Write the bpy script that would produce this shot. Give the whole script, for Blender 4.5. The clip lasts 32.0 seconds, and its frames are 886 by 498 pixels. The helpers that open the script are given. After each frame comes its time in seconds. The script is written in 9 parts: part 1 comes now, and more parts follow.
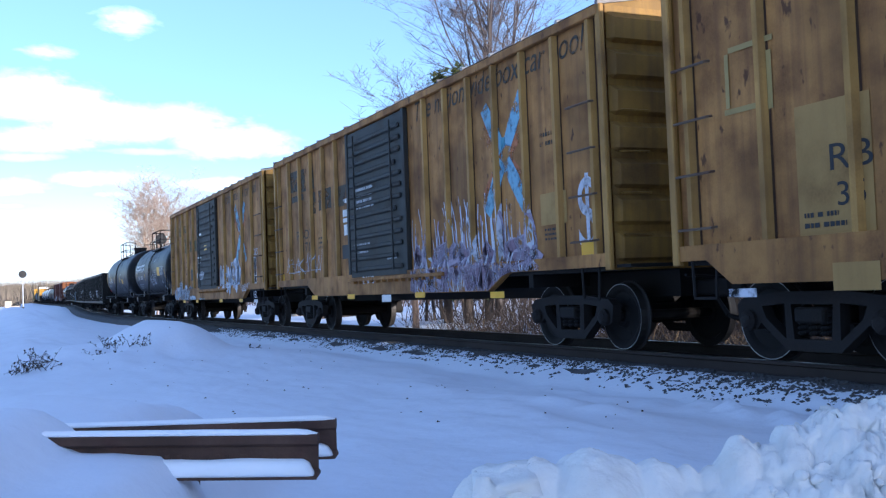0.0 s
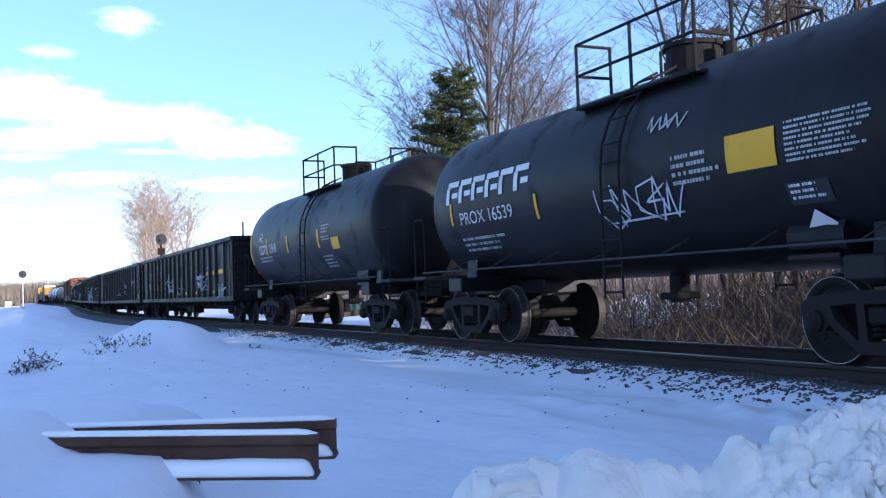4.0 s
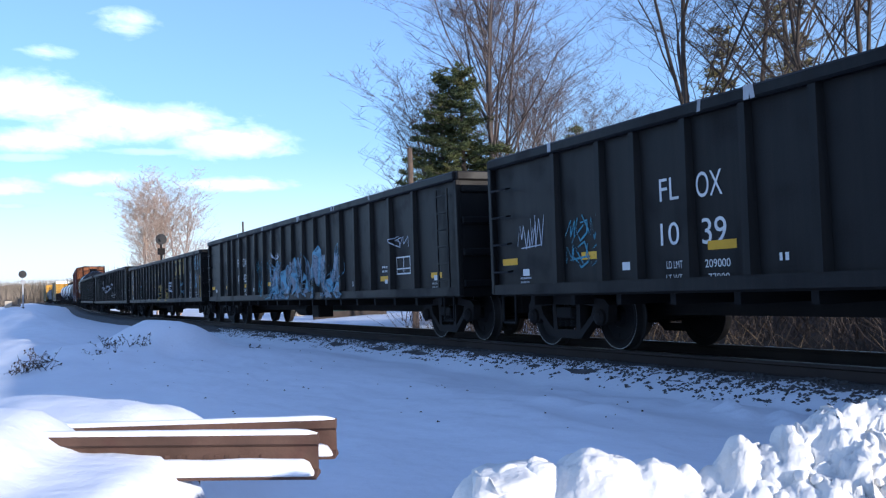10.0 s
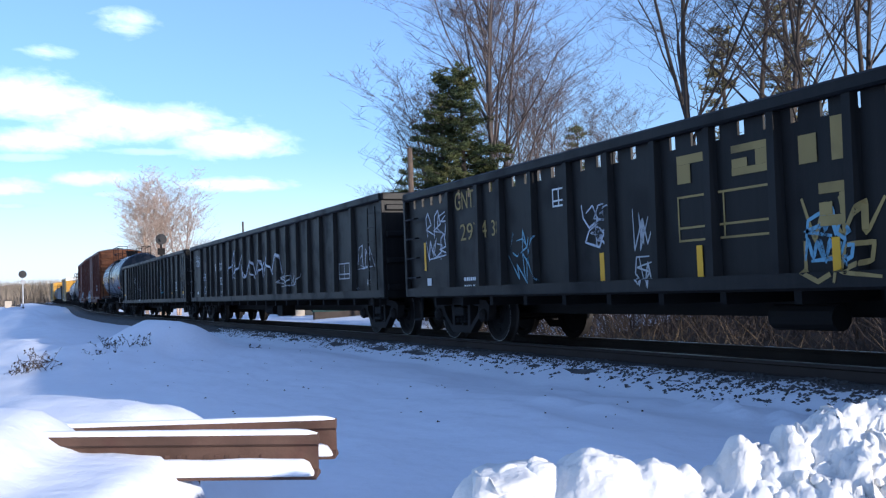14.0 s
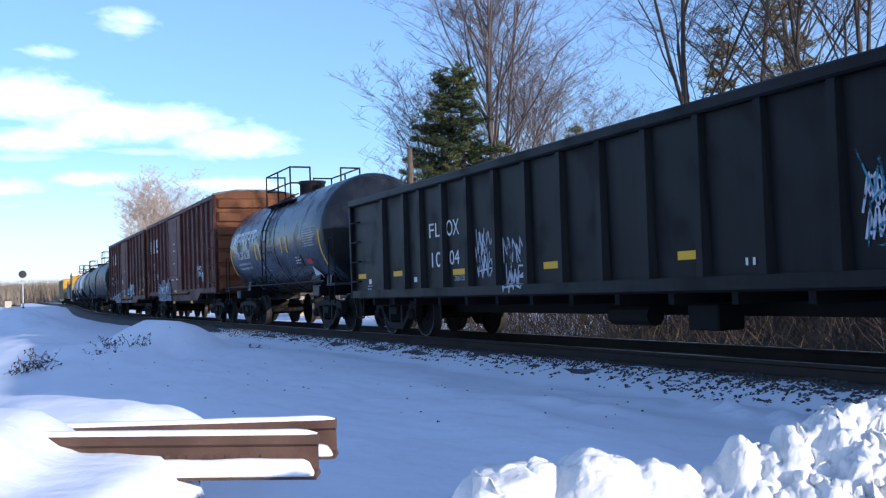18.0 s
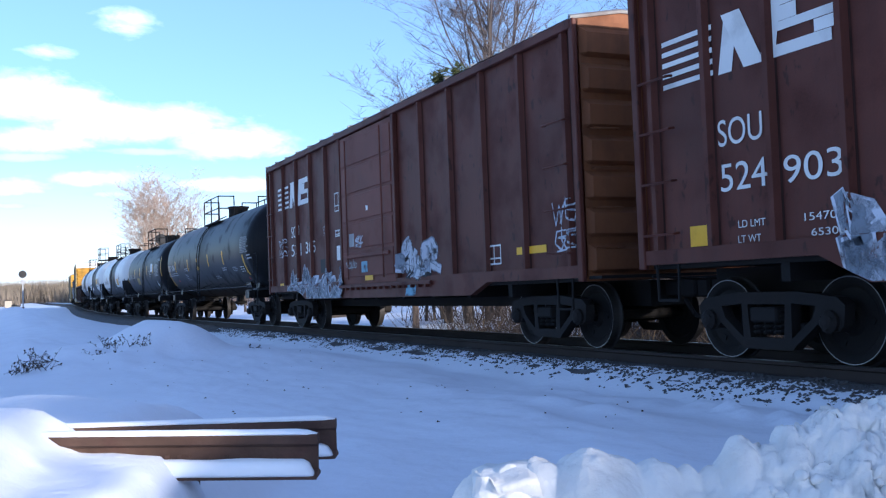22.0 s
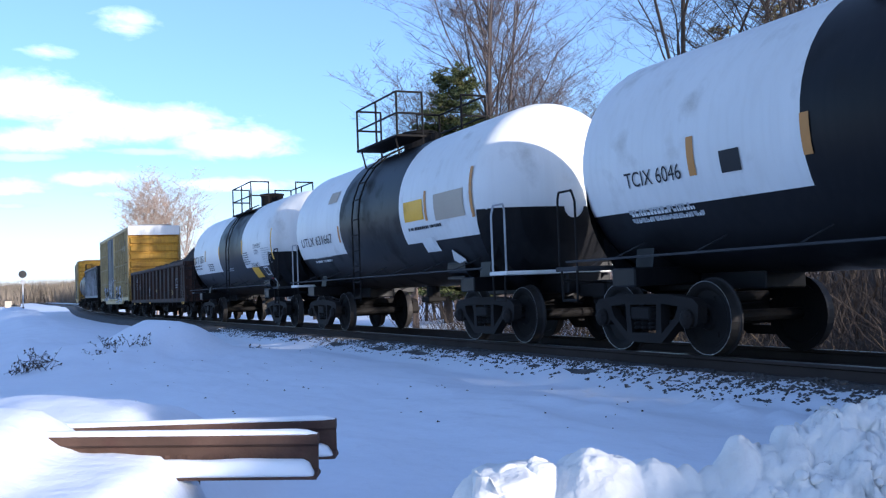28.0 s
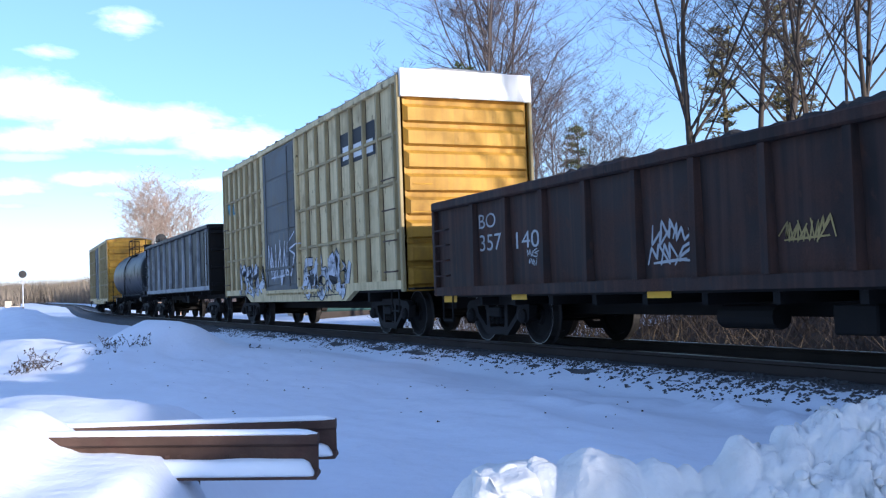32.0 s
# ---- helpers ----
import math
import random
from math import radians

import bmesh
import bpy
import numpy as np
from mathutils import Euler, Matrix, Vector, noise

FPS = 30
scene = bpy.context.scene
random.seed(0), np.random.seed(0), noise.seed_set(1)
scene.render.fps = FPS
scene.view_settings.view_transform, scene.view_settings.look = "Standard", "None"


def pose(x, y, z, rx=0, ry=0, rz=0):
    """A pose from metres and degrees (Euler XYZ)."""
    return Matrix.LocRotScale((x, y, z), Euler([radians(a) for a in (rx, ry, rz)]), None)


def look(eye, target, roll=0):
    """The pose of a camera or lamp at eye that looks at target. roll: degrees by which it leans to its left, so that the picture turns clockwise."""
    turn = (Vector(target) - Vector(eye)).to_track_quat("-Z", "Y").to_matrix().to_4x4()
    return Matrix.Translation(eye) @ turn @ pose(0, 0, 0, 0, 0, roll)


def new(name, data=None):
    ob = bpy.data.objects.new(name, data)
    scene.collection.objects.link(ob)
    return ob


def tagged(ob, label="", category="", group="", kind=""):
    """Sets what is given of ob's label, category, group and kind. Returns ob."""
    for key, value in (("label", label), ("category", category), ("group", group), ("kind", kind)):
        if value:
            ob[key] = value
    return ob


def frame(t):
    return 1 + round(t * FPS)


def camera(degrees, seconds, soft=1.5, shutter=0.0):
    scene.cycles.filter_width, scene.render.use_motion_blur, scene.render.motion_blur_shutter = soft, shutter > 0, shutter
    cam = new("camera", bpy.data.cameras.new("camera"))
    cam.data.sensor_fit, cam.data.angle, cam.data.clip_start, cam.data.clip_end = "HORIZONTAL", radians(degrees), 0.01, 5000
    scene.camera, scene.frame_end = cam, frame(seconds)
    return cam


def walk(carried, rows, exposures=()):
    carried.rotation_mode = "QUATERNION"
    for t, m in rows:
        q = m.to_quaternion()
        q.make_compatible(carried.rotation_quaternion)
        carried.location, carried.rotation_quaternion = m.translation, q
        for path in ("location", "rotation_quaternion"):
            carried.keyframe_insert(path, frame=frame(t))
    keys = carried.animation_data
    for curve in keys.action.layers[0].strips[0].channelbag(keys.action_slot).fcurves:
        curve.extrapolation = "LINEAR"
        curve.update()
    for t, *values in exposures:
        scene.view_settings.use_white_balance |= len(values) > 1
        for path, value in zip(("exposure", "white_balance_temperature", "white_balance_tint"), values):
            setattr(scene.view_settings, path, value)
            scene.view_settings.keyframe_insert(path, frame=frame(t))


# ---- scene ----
# The camera stands still on a low stand beside the line. Rail top is z = 0, the line runs along y,
# its middle lies at x = TRACK.
TRACK = 8.595
EYE = (0.0, 0.0, 0.922)
YAW, PITCH, LEAN = radians(24.83), radians(2.327), -2.143
cam = camera(48.54, 32.0, soft=1.25)
AIM = (EYE[0] + math.sin(YAW) * math.cos(PITCH), EYE[1] + math.cos(YAW) * math.cos(PITCH), EYE[2] + math.sin(PITCH))
walk(cam, [(0.0, look(EYE, AIM, LEAN)), (32.0, look(EYE, AIM, LEAN))],
     exposures=[(0.0, 0.95, 5140, 15), (3.5, 0.93, 5140, 15), (5.5, 0.88, 5140, 15), (8.0, 0.61, 5140, 15), (13.0, 0.49, 5140, 15), (20.0, 0.59, 5140, 15), (22.0, 0.78, 5140, 15),
                (23.0, 0.88, 5140, 15), (24.3, 1.23, 5140, 15), (26.0, 1.23, 5140, 15), (28.0, 0.69, 5140, 15), (30.0, 0.59, 5140, 15), (32.0, 0.77, 5140, 15)])

# ---- light ----
SUN = Vector((1.0, -2.25, 0.465)).normalized()   # towards the sun
SUN_EL = math.asin(SUN.z)
world = bpy.data.worlds.new("sky")
scene.world = world
world.use_nodes = True
wt = world.node_tree
wt.nodes.clear()


def wnode(kind, **values):
    n = wt.nodes.new(kind)
    for k, v in values.items():
        n.inputs[k].default_value = v
    return n


sky = wt.nodes.new("ShaderNodeTexSky")
sky.sky_type = "NISHITA"
sky.sun_disc = False
sky.sun_elevation = SUN_EL
sky.sun_rotation = math.atan2(SUN.x, SUN.y)
sky.air_density, sky.dust_density, sky.ozone_density = 1.0, 0.9, 3.0
co = wt.nodes.new("ShaderNodeTexCoord")
split = wt.nodes.new("ShaderNodeSeparateXYZ")
wt.links.new(co.outputs["Generated"], split.inputs[0])


def wmath(op, a, b=None, c=None):
    n = wt.nodes.new("ShaderNodeMath")
    n.operation = op
    for k, v in enumerate((a, b, c)):
        if isinstance(v, (int, float)):
            n.inputs[k].default_value = v
        elif v is not None:
            wt.links.new(v, n.inputs[k])
    return n.outputs[0]


def wspan(value, lo, hi):
    n = wt.nodes.new("ShaderNodeMapRange")
    n.interpolation_type = "SMOOTHSTEP"
    n.inputs["From Min"].default_value, n.inputs["From Max"].default_value = lo, hi
    wt.links.new(value, n.inputs["Value"])
    return n.outputs[0]


bearing = wmath("MULTIPLY", wmath("ARCTAN2", split.outputs["X"], split.outputs["Y"]), 57.2958)
height = wmath("MULTIPLY", wmath("ARCSINE", split.outputs["Z"]), 57.2958)


def wtex(size, stretch, detail, rough):
    """Wisps in the sky; size in degrees, drawn out sideways."""
    at = wt.nodes.new("ShaderNodeCombineXYZ")
    wt.links.new(wmath("MULTIPLY", bearing, 1 / (size * stretch)), at.inputs[0])
    wt.links.new(wmath("MULTIPLY_ADD", bearing, 0.06, wmath("MULTIPLY", height, 1 / size)), at.inputs[1])
    n = wnode("ShaderNodeTexNoise", Scale=1.0, Detail=detail, Roughness=rough, Distortion=0.5)
    wt.links.new(at.outputs[0], n.inputs["Vector"])
    return n.outputs["Fac"]


def bank_of(clouds):
    """Soft heaps of cloud: bearing, height, half width and half height in degrees, thickness."""
    total = None
    for az, el, wa, we, k in clouds:
        p = wmath("DIVIDE", wmath("SUBTRACT", bearing, az), wa)
        q = wmath("DIVIDE", wmath("SUBTRACT", height, el), we)
        g = wmath("MULTIPLY", wmath("EXPONENT", wmath("MULTIPLY", wmath("MULTIPLY_ADD", p, p, wmath("MULTIPLY", q, q)), -1.0)), k)
        total = g if total is None else wmath("MAXIMUM", total, g)
    return total


wisps, fluff = wtex(1.6, 3.2, 7.0, 0.58), wtex(0.75, 1.7, 5.0, 0.6)
ragged = wmath("MULTIPLY_ADD", wisps, 1.15, wmath("MULTIPLY", fluff, 0.55))
heaps = bank_of(((2.6, 11.0, 5.0, 1.5, 1.1), (7.5, 9.9, 6.6, 1.5, 1.15), (12.8, 8.8, 5.0, 1.15, 1.1), (1.5, 8.8, 5.5, 1.0, 1.0), (13.0, 6.4, 4.4, 0.60, 0.95), (5.5, 6.8, 4.6, 0.7, 0.9),
                 (1.0, 6.3, 3.6, 0.7, 0.9), (7.4, 15.3, 2.6, 1.2, 0.88), (3.3, 13.6, 2.2, 0.6, 0.8), (-9.0, 9.0, 7.0, 2.0, 1.0), (-30.0, 12.0, 12.0, 2.5, 0.8)))
cover = wmath("MULTIPLY", wspan(wmath("ADD", heaps, wmath("SUBTRACT", ragged, 0.85)), 0.26, 1.5), 0.85)
under = wspan(wmath("ADD", bank_of(((2.0, 7.9, 3.6, 0.40, 1.0), (8.6, 8.3, 4.6, 0.38, 1.0), (1.2, 5.3, 2.2, 0.3, 0.9), (6.0, 5.9, 2.6, 0.3, 0.9))), wmath("SUBTRACT", ragged, 0.85)), 0.45, 1.2)
haze = wspan(height, 9.0, 0.0)
veil = wmath("MAXIMUM", cover, wmath("MULTIPLY_ADD", haze, 0.22, 0.06))     # thin haze, thicker towards the horizon
tone = wt.nodes.new("ShaderNodeMix"); tone.data_type = "RGBA"
tone.inputs["A"].default_value, tone.inputs["B"].default_value = (10.5, 10.3, 10.7, 1), (5.6, 5.9, 7.4, 1)
mixed = wt.nodes.new("ShaderNodeMix"); mixed.data_type = "RGBA"
back = wnode("ShaderNodeBackground", Strength=0.15)
wout = wt.nodes.new("ShaderNodeOutputWorld")
for a, b in ((under, tone.inputs["Factor"]), (tone.outputs["Result"], mixed.inputs["B"]), (wmath("MAXIMUM", veil, wmath("MULTIPLY", under, 0.55)), mixed.inputs["Factor"]), (sky.outputs[0], mixed.inputs["A"]),
             (mixed.outputs["Result"], back.inputs["Color"]), (back.outputs[0], wout.inputs["Surface"])):
    wt.links.new(a, b)
sun = new("sun", bpy.data.lights.new("sun", "SUN"))
sun.data.energy, sun.data.angle, sun.data.color = 5.0, radians(0.6), (1.0, 0.82, 0.58)
sun.matrix_world = look(SUN * 50, (0, 0, 0))

# ---- materials ----
def surface(name, base, rough=0.7, metal=0.0, tint=0.25, dirt=None, amount=0.5, streak=0.0, scale=0.7, grain=45.0, bump=0.12, spec=0.2, specks=0.0):
    """Worn surface: blotches and fine grain in the base colour, dirt or rust in patches and runs, fine relief."""
    m = bpy.data.materials.new(name)
    m.use_nodes = True
    t = m.node_tree
    b = t.nodes["Principled BSDF"]
    b.inputs["Metallic"].default_value = metal
    b.inputs["Specular IOR Level"].default_value = spec
    tc, info = t.nodes.new("ShaderNodeTexCoord"), t.nodes.new("ShaderNodeObjectInfo")
    shift = t.nodes.new("ShaderNodeVectorMath"); shift.operation = "MULTIPLY_ADD"
    t.links.new(info.outputs["Random"], shift.inputs[0])
    shift.inputs[1].default_value = (13.7, 7.3, 3.1)
    t.links.new(tc.outputs["Object"], shift.inputs[2])

    def tex(sc, detail, stretch=None):
        n = t.nodes.new("ShaderNodeTexNoise")
        n.inputs["Scale"].default_value, n.inputs["Detail"].default_value = sc, detail
        if stretch:
            mp = t.nodes.new("ShaderNodeMapping")
            mp.inputs["Scale"].default_value = stretch
            t.links.new(shift.outputs[0], mp.inputs["Vector"])
            t.links.new(mp.outputs[0], n.inputs["Vector"])
        else:
            t.links.new(shift.outputs[0], n.inputs["Vector"])
        return n.outputs["Fac"]

    def span(value, lo, hi, a=0.0, z=1.0):
        r = t.nodes.new("ShaderNodeMapRange")
        for k, v in (("From Min", lo), ("From Max", hi), ("To Min", a), ("To Max", z)):
            r.inputs[k].default_value = v
        t.links.new(value, r.inputs["Value"])
        return r.outputs[0]

    def mix(f, a, z):
        n = t.nodes.new("ShaderNodeMix"); n.data_type = "RGBA"
        for sock, v in (("Factor", f), ("A", a), ("B", z)):
            if isinstance(v, (tuple, float)):
                n.inputs[sock].default_value = (*v, 1) if isinstance(v, tuple) else v
            else:
                t.links.new(v, n.inputs[sock])
        return n.outputs["Result"]

    big, fine = tex(scale, 5.0), tex(grain, 3.0)
    dark = tuple(c * (1 - tint) for c in base)
    light = tuple(min(1.0, c * (1 + tint * 0.7)) for c in base)
    col = mix(span(big, 0.3, 0.7), dark, light)
    col = mix(span(fine, 0.35, 0.75, 0.0, 0.25), col, dark)
    rgh = span(big, 0.3, 0.7, max(0.02, rough - 0.08), min(1.0, rough + 0.08))
    if dirt:
        patch = span(tex(scale * 2.3, 9.0), 0.60 - 0.2 * amount, 0.86 - 0.1 * amount, 0.0, 0.8)
        col = mix(patch, col, mix(span(fine, 0.3, 0.7), dirt, tuple(c * 0.6 for c in dirt)))
        rgh = span(patch, 0, 1, rough, 0.9)
        if streak:
            run = span(tex(1.0, 4.0, (9.0, 9.0, 0.30)), 0.45, 0.80, 0.0, streak)
            col = mix(run, col, dirt)
        if specks:
            spot = span(tex(7.0, 7.0, (1.0, 1.0, 0.55)), 0.66 - 0.10 * specks, 0.72 - 0.10 * specks, 0.0, 0.85)
            col = mix(spot, col, tuple(c * 0.55 for c in dirt))
    t.links.new(col, b.inputs["Base Color"])
    t.links.new(rgh, b.inputs["Roughness"])
    if bump:
        bp = t.nodes.new("ShaderNodeBump")
        bp.inputs["Strength"].default_value, bp.inputs["Distance"].default_value = bump, 0.01
        t.links.new(fine, bp.inputs["Height"])
        t.links.new(bp.outputs[0], b.inputs["Normal"])
    return m


RUST = (0.13, 0.055, 0.03)
GRIME = (0.05, 0.042, 0.036)
# dark line colours that paint the shadow beside the side posts
M_SHADELINE = surface("post_shade_line", (0.055, 0.030, 0.018), 0.85, tint=0.4, dirt=(0.13, 0.075, 0.03), amount=0.45, scale=1.5)
M_REDSHADELINE = surface("dark_red_shade_line", (0.042, 0.018, 0.014), 0.85, tint=0.4, dirt=(0.10, 0.034, 0.024), amount=0.45, scale=1.5)
M_YELLOW = surface("yellow_paint", (0.36, 0.178, 0.050), 0.65, tint=0.45, dirt=(0.105, 0.046, 0.024), amount=0.85, streak=0.65, scale=0.9, specks=0.2)
M_YELLOWPOST = surface("yellow_post_paint", (0.40, 0.225, 0.058), 0.6, tint=0.35, dirt=(0.12, 0.065, 0.03), amount=0.75, streak=0.6)
M_YELLOW_END = surface("yellow_end_paint", (0.46, 0.25, 0.03), 0.55, tint=0.3, dirt=(0.13, 0.07, 0.03), amount=0.5, streak=0.4)
# dirtier end paint, also darkened for the shade between coupled cars
M_YELLOW_SHADEEND = surface("shaded_dirty_yellow_end_paint", (0.27, 0.15, 0.03), 0.6, tint=0.35, dirt=(0.09, 0.05, 0.025), amount=0.7, streak=0.6)
# post and rail paint, darker than the wall to carry the posts' shading
M_CREAMSHADE = surface("shaded_yellow_post_paint", (0.34, 0.265, 0.13), 0.6, dirt=(0.26, 0.18, 0.08), amount=0.35, streak=0.3)
M_CREAMWALL = surface("weathered_faded_yellow_paint", (0.66, 0.53, 0.29), 0.65, tint=0.2, dirt=(0.22, 0.15, 0.07), amount=0.45, streak=0.5, specks=0.25)
# rusty red with the warm sunlight on the ends mixed into its colour
M_SUNREDEND = surface("sunlit_rusty_red_end_paint", (0.20, 0.078, 0.032), 0.65, dirt=(0.09, 0.04, 0.024), amount=0.5, streak=0.4)
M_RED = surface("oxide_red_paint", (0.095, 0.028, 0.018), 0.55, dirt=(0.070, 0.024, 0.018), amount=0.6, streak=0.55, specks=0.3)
M_REDDOOR = surface("faded_red_paint", (0.145, 0.046, 0.032), 0.6, dirt=(0.12, 0.05, 0.035), amount=0.4, streak=0.3)
# body red made paler: the door's slanting sheen is put into the colour
M_SHEENDOOR = surface("sheen_pale_red_paint", (0.165, 0.078, 0.060), 0.62, dirt=(0.16, 0.08, 0.06), amount=0.4, streak=0.3)
M_BLACK = surface("black_paint", (0.0100, 0.0098, 0.0100), 0.48, tint=0.35, dirt=(0.021, 0.018, 0.016), amount=0.45, streak=0.5, spec=0.15)
M_BLACKRUST = surface("rusty_black_paint", (0.026, 0.018, 0.016), 0.65, tint=0.45, dirt=(0.085, 0.040, 0.026), amount=0.85, streak=0.7, specks=0.4)
M_TANK = surface("black_tank_paint", (0.0078, 0.0078, 0.009), 0.42, tint=0.25, dirt=(0.022, 0.021, 0.02), amount=0.25, streak=0.3, bump=0.03, spec=0.16)
M_TANKGREY = surface("grey_tank_paint", (0.024, 0.028, 0.036), 0.26, tint=0.2, dirt=(0.05, 0.046, 0.042), amount=0.3, streak=0.3, bump=0.05)
M_WHITE = surface("white_tank_paint", (0.74, 0.73, 0.70), 0.4, tint=0.06, dirt=(0.45, 0.41, 0.35), amount=0.0, streak=0.16, bump=0.04)
M_DOORGREY = surface("dark_door_paint", (0.030, 0.032, 0.030), 0.6, dirt=(0.065, 0.05, 0.035), amount=0.45, streak=0.4)
M_DOORMID = surface("grey_door_paint", (0.10, 0.105, 0.11), 0.6, dirt=(0.20, 0.16, 0.09), amount=0.4, streak=0.4)
M_PALEPOST = surface("pale_worn_post_paint", (0.13, 0.135, 0.14), 0.65,  dirt=(0.05, 0.045, 0.04), amount=0.5)
M_WHITEPOST = surface("chalky_white_post_paint", (0.33, 0.34, 0.35), 0.65, dirt=(0.06, 0.055, 0.05), amount=0.5)
M_GRAB = surface("rusty_grab_iron", (0.12, 0.085, 0.06), 0.7, dirt=RUST, amount=0.6)
M_STEEL = surface("dark_running_gear", (0.012, 0.0108, 0.0105), 0.8, dirt=(0.026, 0.022, 0.018), amount=0.5)
M_TREAD = surface("bright_wheel_steel", (0.24, 0.235, 0.23), 0.5, metal=0.6, tint=0.1, bump=0.02)
M_WORNTREAD = surface("dull_wheel_tread", (0.05, 0.046, 0.044), 0.6, metal=0.5, tint=0.2, bump=0.02)
M_PLATFORM = surface("grimy_platform_paint", (0.045, 0.046, 0.05), 0.7, dirt=(0.03, 0.027, 0.025), amount=0.5)
M_RAILHEAD = surface("polished_rail_steel", (0.22, 0.215, 0.21), 0.38, metal=1.0, tint=0.1, bump=0.02)
M_RAILWEB = surface("rusty_rail_steel", (0.046, 0.036, 0.032), 0.85, dirt=(0.03, 0.026, 0.024), amount=0.4)
M_STUBRAIL = surface("rusted_stub_rail", (0.100, 0.060, 0.044), 0.8, tint=0.45, dirt=(0.085, 0.038, 0.032), amount=0.5, scale=3.0, grain=90)
M_TIE = surface("creosoted_wood", (0.055, 0.043, 0.035), 0.9, dirt=(0.10, 0.085, 0.07), amount=0.3, scale=3.0)
M_ROOF = surface("galvanised_roof", (0.30, 0.31, 0.32), 0.5, metal=0.6, dirt=RUST, amount=0.5)
M_COAL = surface("scrap_load", (0.035, 0.032, 0.030), 0.9, dirt=(0.07, 0.045, 0.03), amount=0.5, scale=4, bump=0.6)
M_MARKYEL = surface("reflective_yellow", (0.74, 0.41, 0.02), 0.45, tint=0.12, dirt=(0.3, 0.18, 0.04), amount=0.2, bump=0)
M_MARKWHT = surface("white_stencil", (0.72, 0.72, 0.70), 0.6, tint=0.12, dirt=(0.3, 0.28, 0.26), amount=0.2, bump=0)
M_MARKGREY = surface("worn_white_stencil", (0.42, 0.43, 0.44), 0.6, tint=0.2, dirt=(0.15, 0.14, 0.13), amount=0.4, bump=0)
M_MARKBLK = surface("black_stencil", (0.03, 0.03, 0.032), 0.6, tint=0.1, bump=0)
M_MARKGOLD = surface("faded_gold_stencil", (0.34, 0.25, 0.09), 0.6, tint=0.2, dirt=(0.1, 0.08, 0.05), amount=0.3, bump=0)


def worn(m, cover, scale=3.0):
    """Lets a paint wear through in patches and specks to what lies under it."""
    t = m.node_tree
    b, out = t.nodes["Principled BSDF"], t.nodes["Material Output"]
    tc = t.nodes.new("ShaderNodeTexCoord")
    n = t.nodes.new("ShaderNodeTexNoise")
    n.inputs["Scale"].default_value, n.inputs["Detail"].default_value, n.inputs["Roughness"].default_value = scale, 9.0, 0.68
    r = t.nodes.new("ShaderNodeMapRange")
    r.inputs["From Min"].default_value, r.inputs["From Max"].default_value = 0.62 - 0.35 * cover, 0.78 - 0.35 * cover
    clear, mx = t.nodes.new("ShaderNodeBsdfTransparent"), t.nodes.new("ShaderNodeMixShader")
    t.links.new(tc.outputs["Object"], n.inputs["Vector"])
    t.links.new(n.outputs["Fac"], r.inputs["Value"])
    t.links.new(r.outputs[0], mx.inputs[0])
    t.links.new(clear.outputs[0], mx.inputs[1])
    t.links.new(b.outputs[0], mx.inputs[2])
    t.links.new(mx.outputs[0], out.inputs["Surface"])
    return m


M_MARKFADE = worn(surface("faded_black_stencil", (0.06, 0.05, 0.035), 0.65, tint=0.2, bump=0), 0.78)
M_MARKBLUE = worn(surface("pale_blue_spray", (0.20, 0.38, 0.50), 0.55, tint=0.2, bump=0), 0.74)
M_MARKORG = worn(surface("dull_orange_spray", (0.40, 0.15, 0.06), 0.6, tint=0.2, bump=0), 0.58)
M_ORANGE = surface("orange_strip", (0.50, 0.24, 0.07), 0.5, tint=0.15, bump=0)
M_SPRAYWHT = worn(surface("white_spray", (0.56, 0.58, 0.64), 0.55, tint=0.25, bump=0), 0.80)
M_SPRAYVIO = worn(surface("violet_spray", (0.33, 0.28, 0.35), 0.55, tint=0.2, bump=0), 0.7)
M_SPRAYTEAL = worn(surface("teal_spray", (0.09, 0.26, 0.34), 0.55, tint=0.2, bump=0), 0.6)
M_PLACARD = surface("white_placard", (0.78, 0.78, 0.76), 0.4, tint=0.05, bump=0)
M_HAZRED = surface("red_decal", (0.55, 0.03, 0.03), 0.5, tint=0.1, bump=0)
M_CASTING = surface("worn_cast_steel", (0.017, 0.0148, 0.014), 0.8, dirt=(0.032, 0.025, 0.021), amount=0.5)
M_FARBARK = surface("pale_grey_bark", (0.11, 0.092, 0.085), 0.9, tint=0.3, bump=0)
M_LITTER = surface("leaf_litter", (0.045, 0.033, 0.024), 0.95, tint=0.4, dirt=(0.075, 0.052, 0.034), amount=0.5, scale=0.8, grain=14, bump=0.5)
M_BARK = surface("grey_bark", (0.066, 0.054, 0.046), 0.9, tint=0.3, dirt=(0.08, 0.065, 0.05), amount=0.4, scale=2, bump=0.4)
M_TWIG = surface("twig_bark", (0.125, 0.10, 0.092), 0.85, tint=0.25, bump=0)
# brighter twig copy with the low sun's warmth in its colour
M_SUNTWIG = surface("sunlit_tan_bark", (0.36, 0.27, 0.205), 0.85, tint=0.2, bump=0)
M_NEEDLE = surface("conifer_needles", (0.088, 0.105, 0.040), 0.7, tint=0.45, dirt=(0.19, 0.16, 0.05), amount=0.55, scale=0.5, bump=0)
M_OAKLEAF = surface("dry_leaves", (0.19, 0.165, 0.075), 0.75, tint=0.4, bump=0)
M_GRASS = surface("dry_grass", (0.125, 0.092, 0.055), 0.8, tint=0.4, dirt=(0.14, 0.09, 0.05), amount=0.4, bump=0)
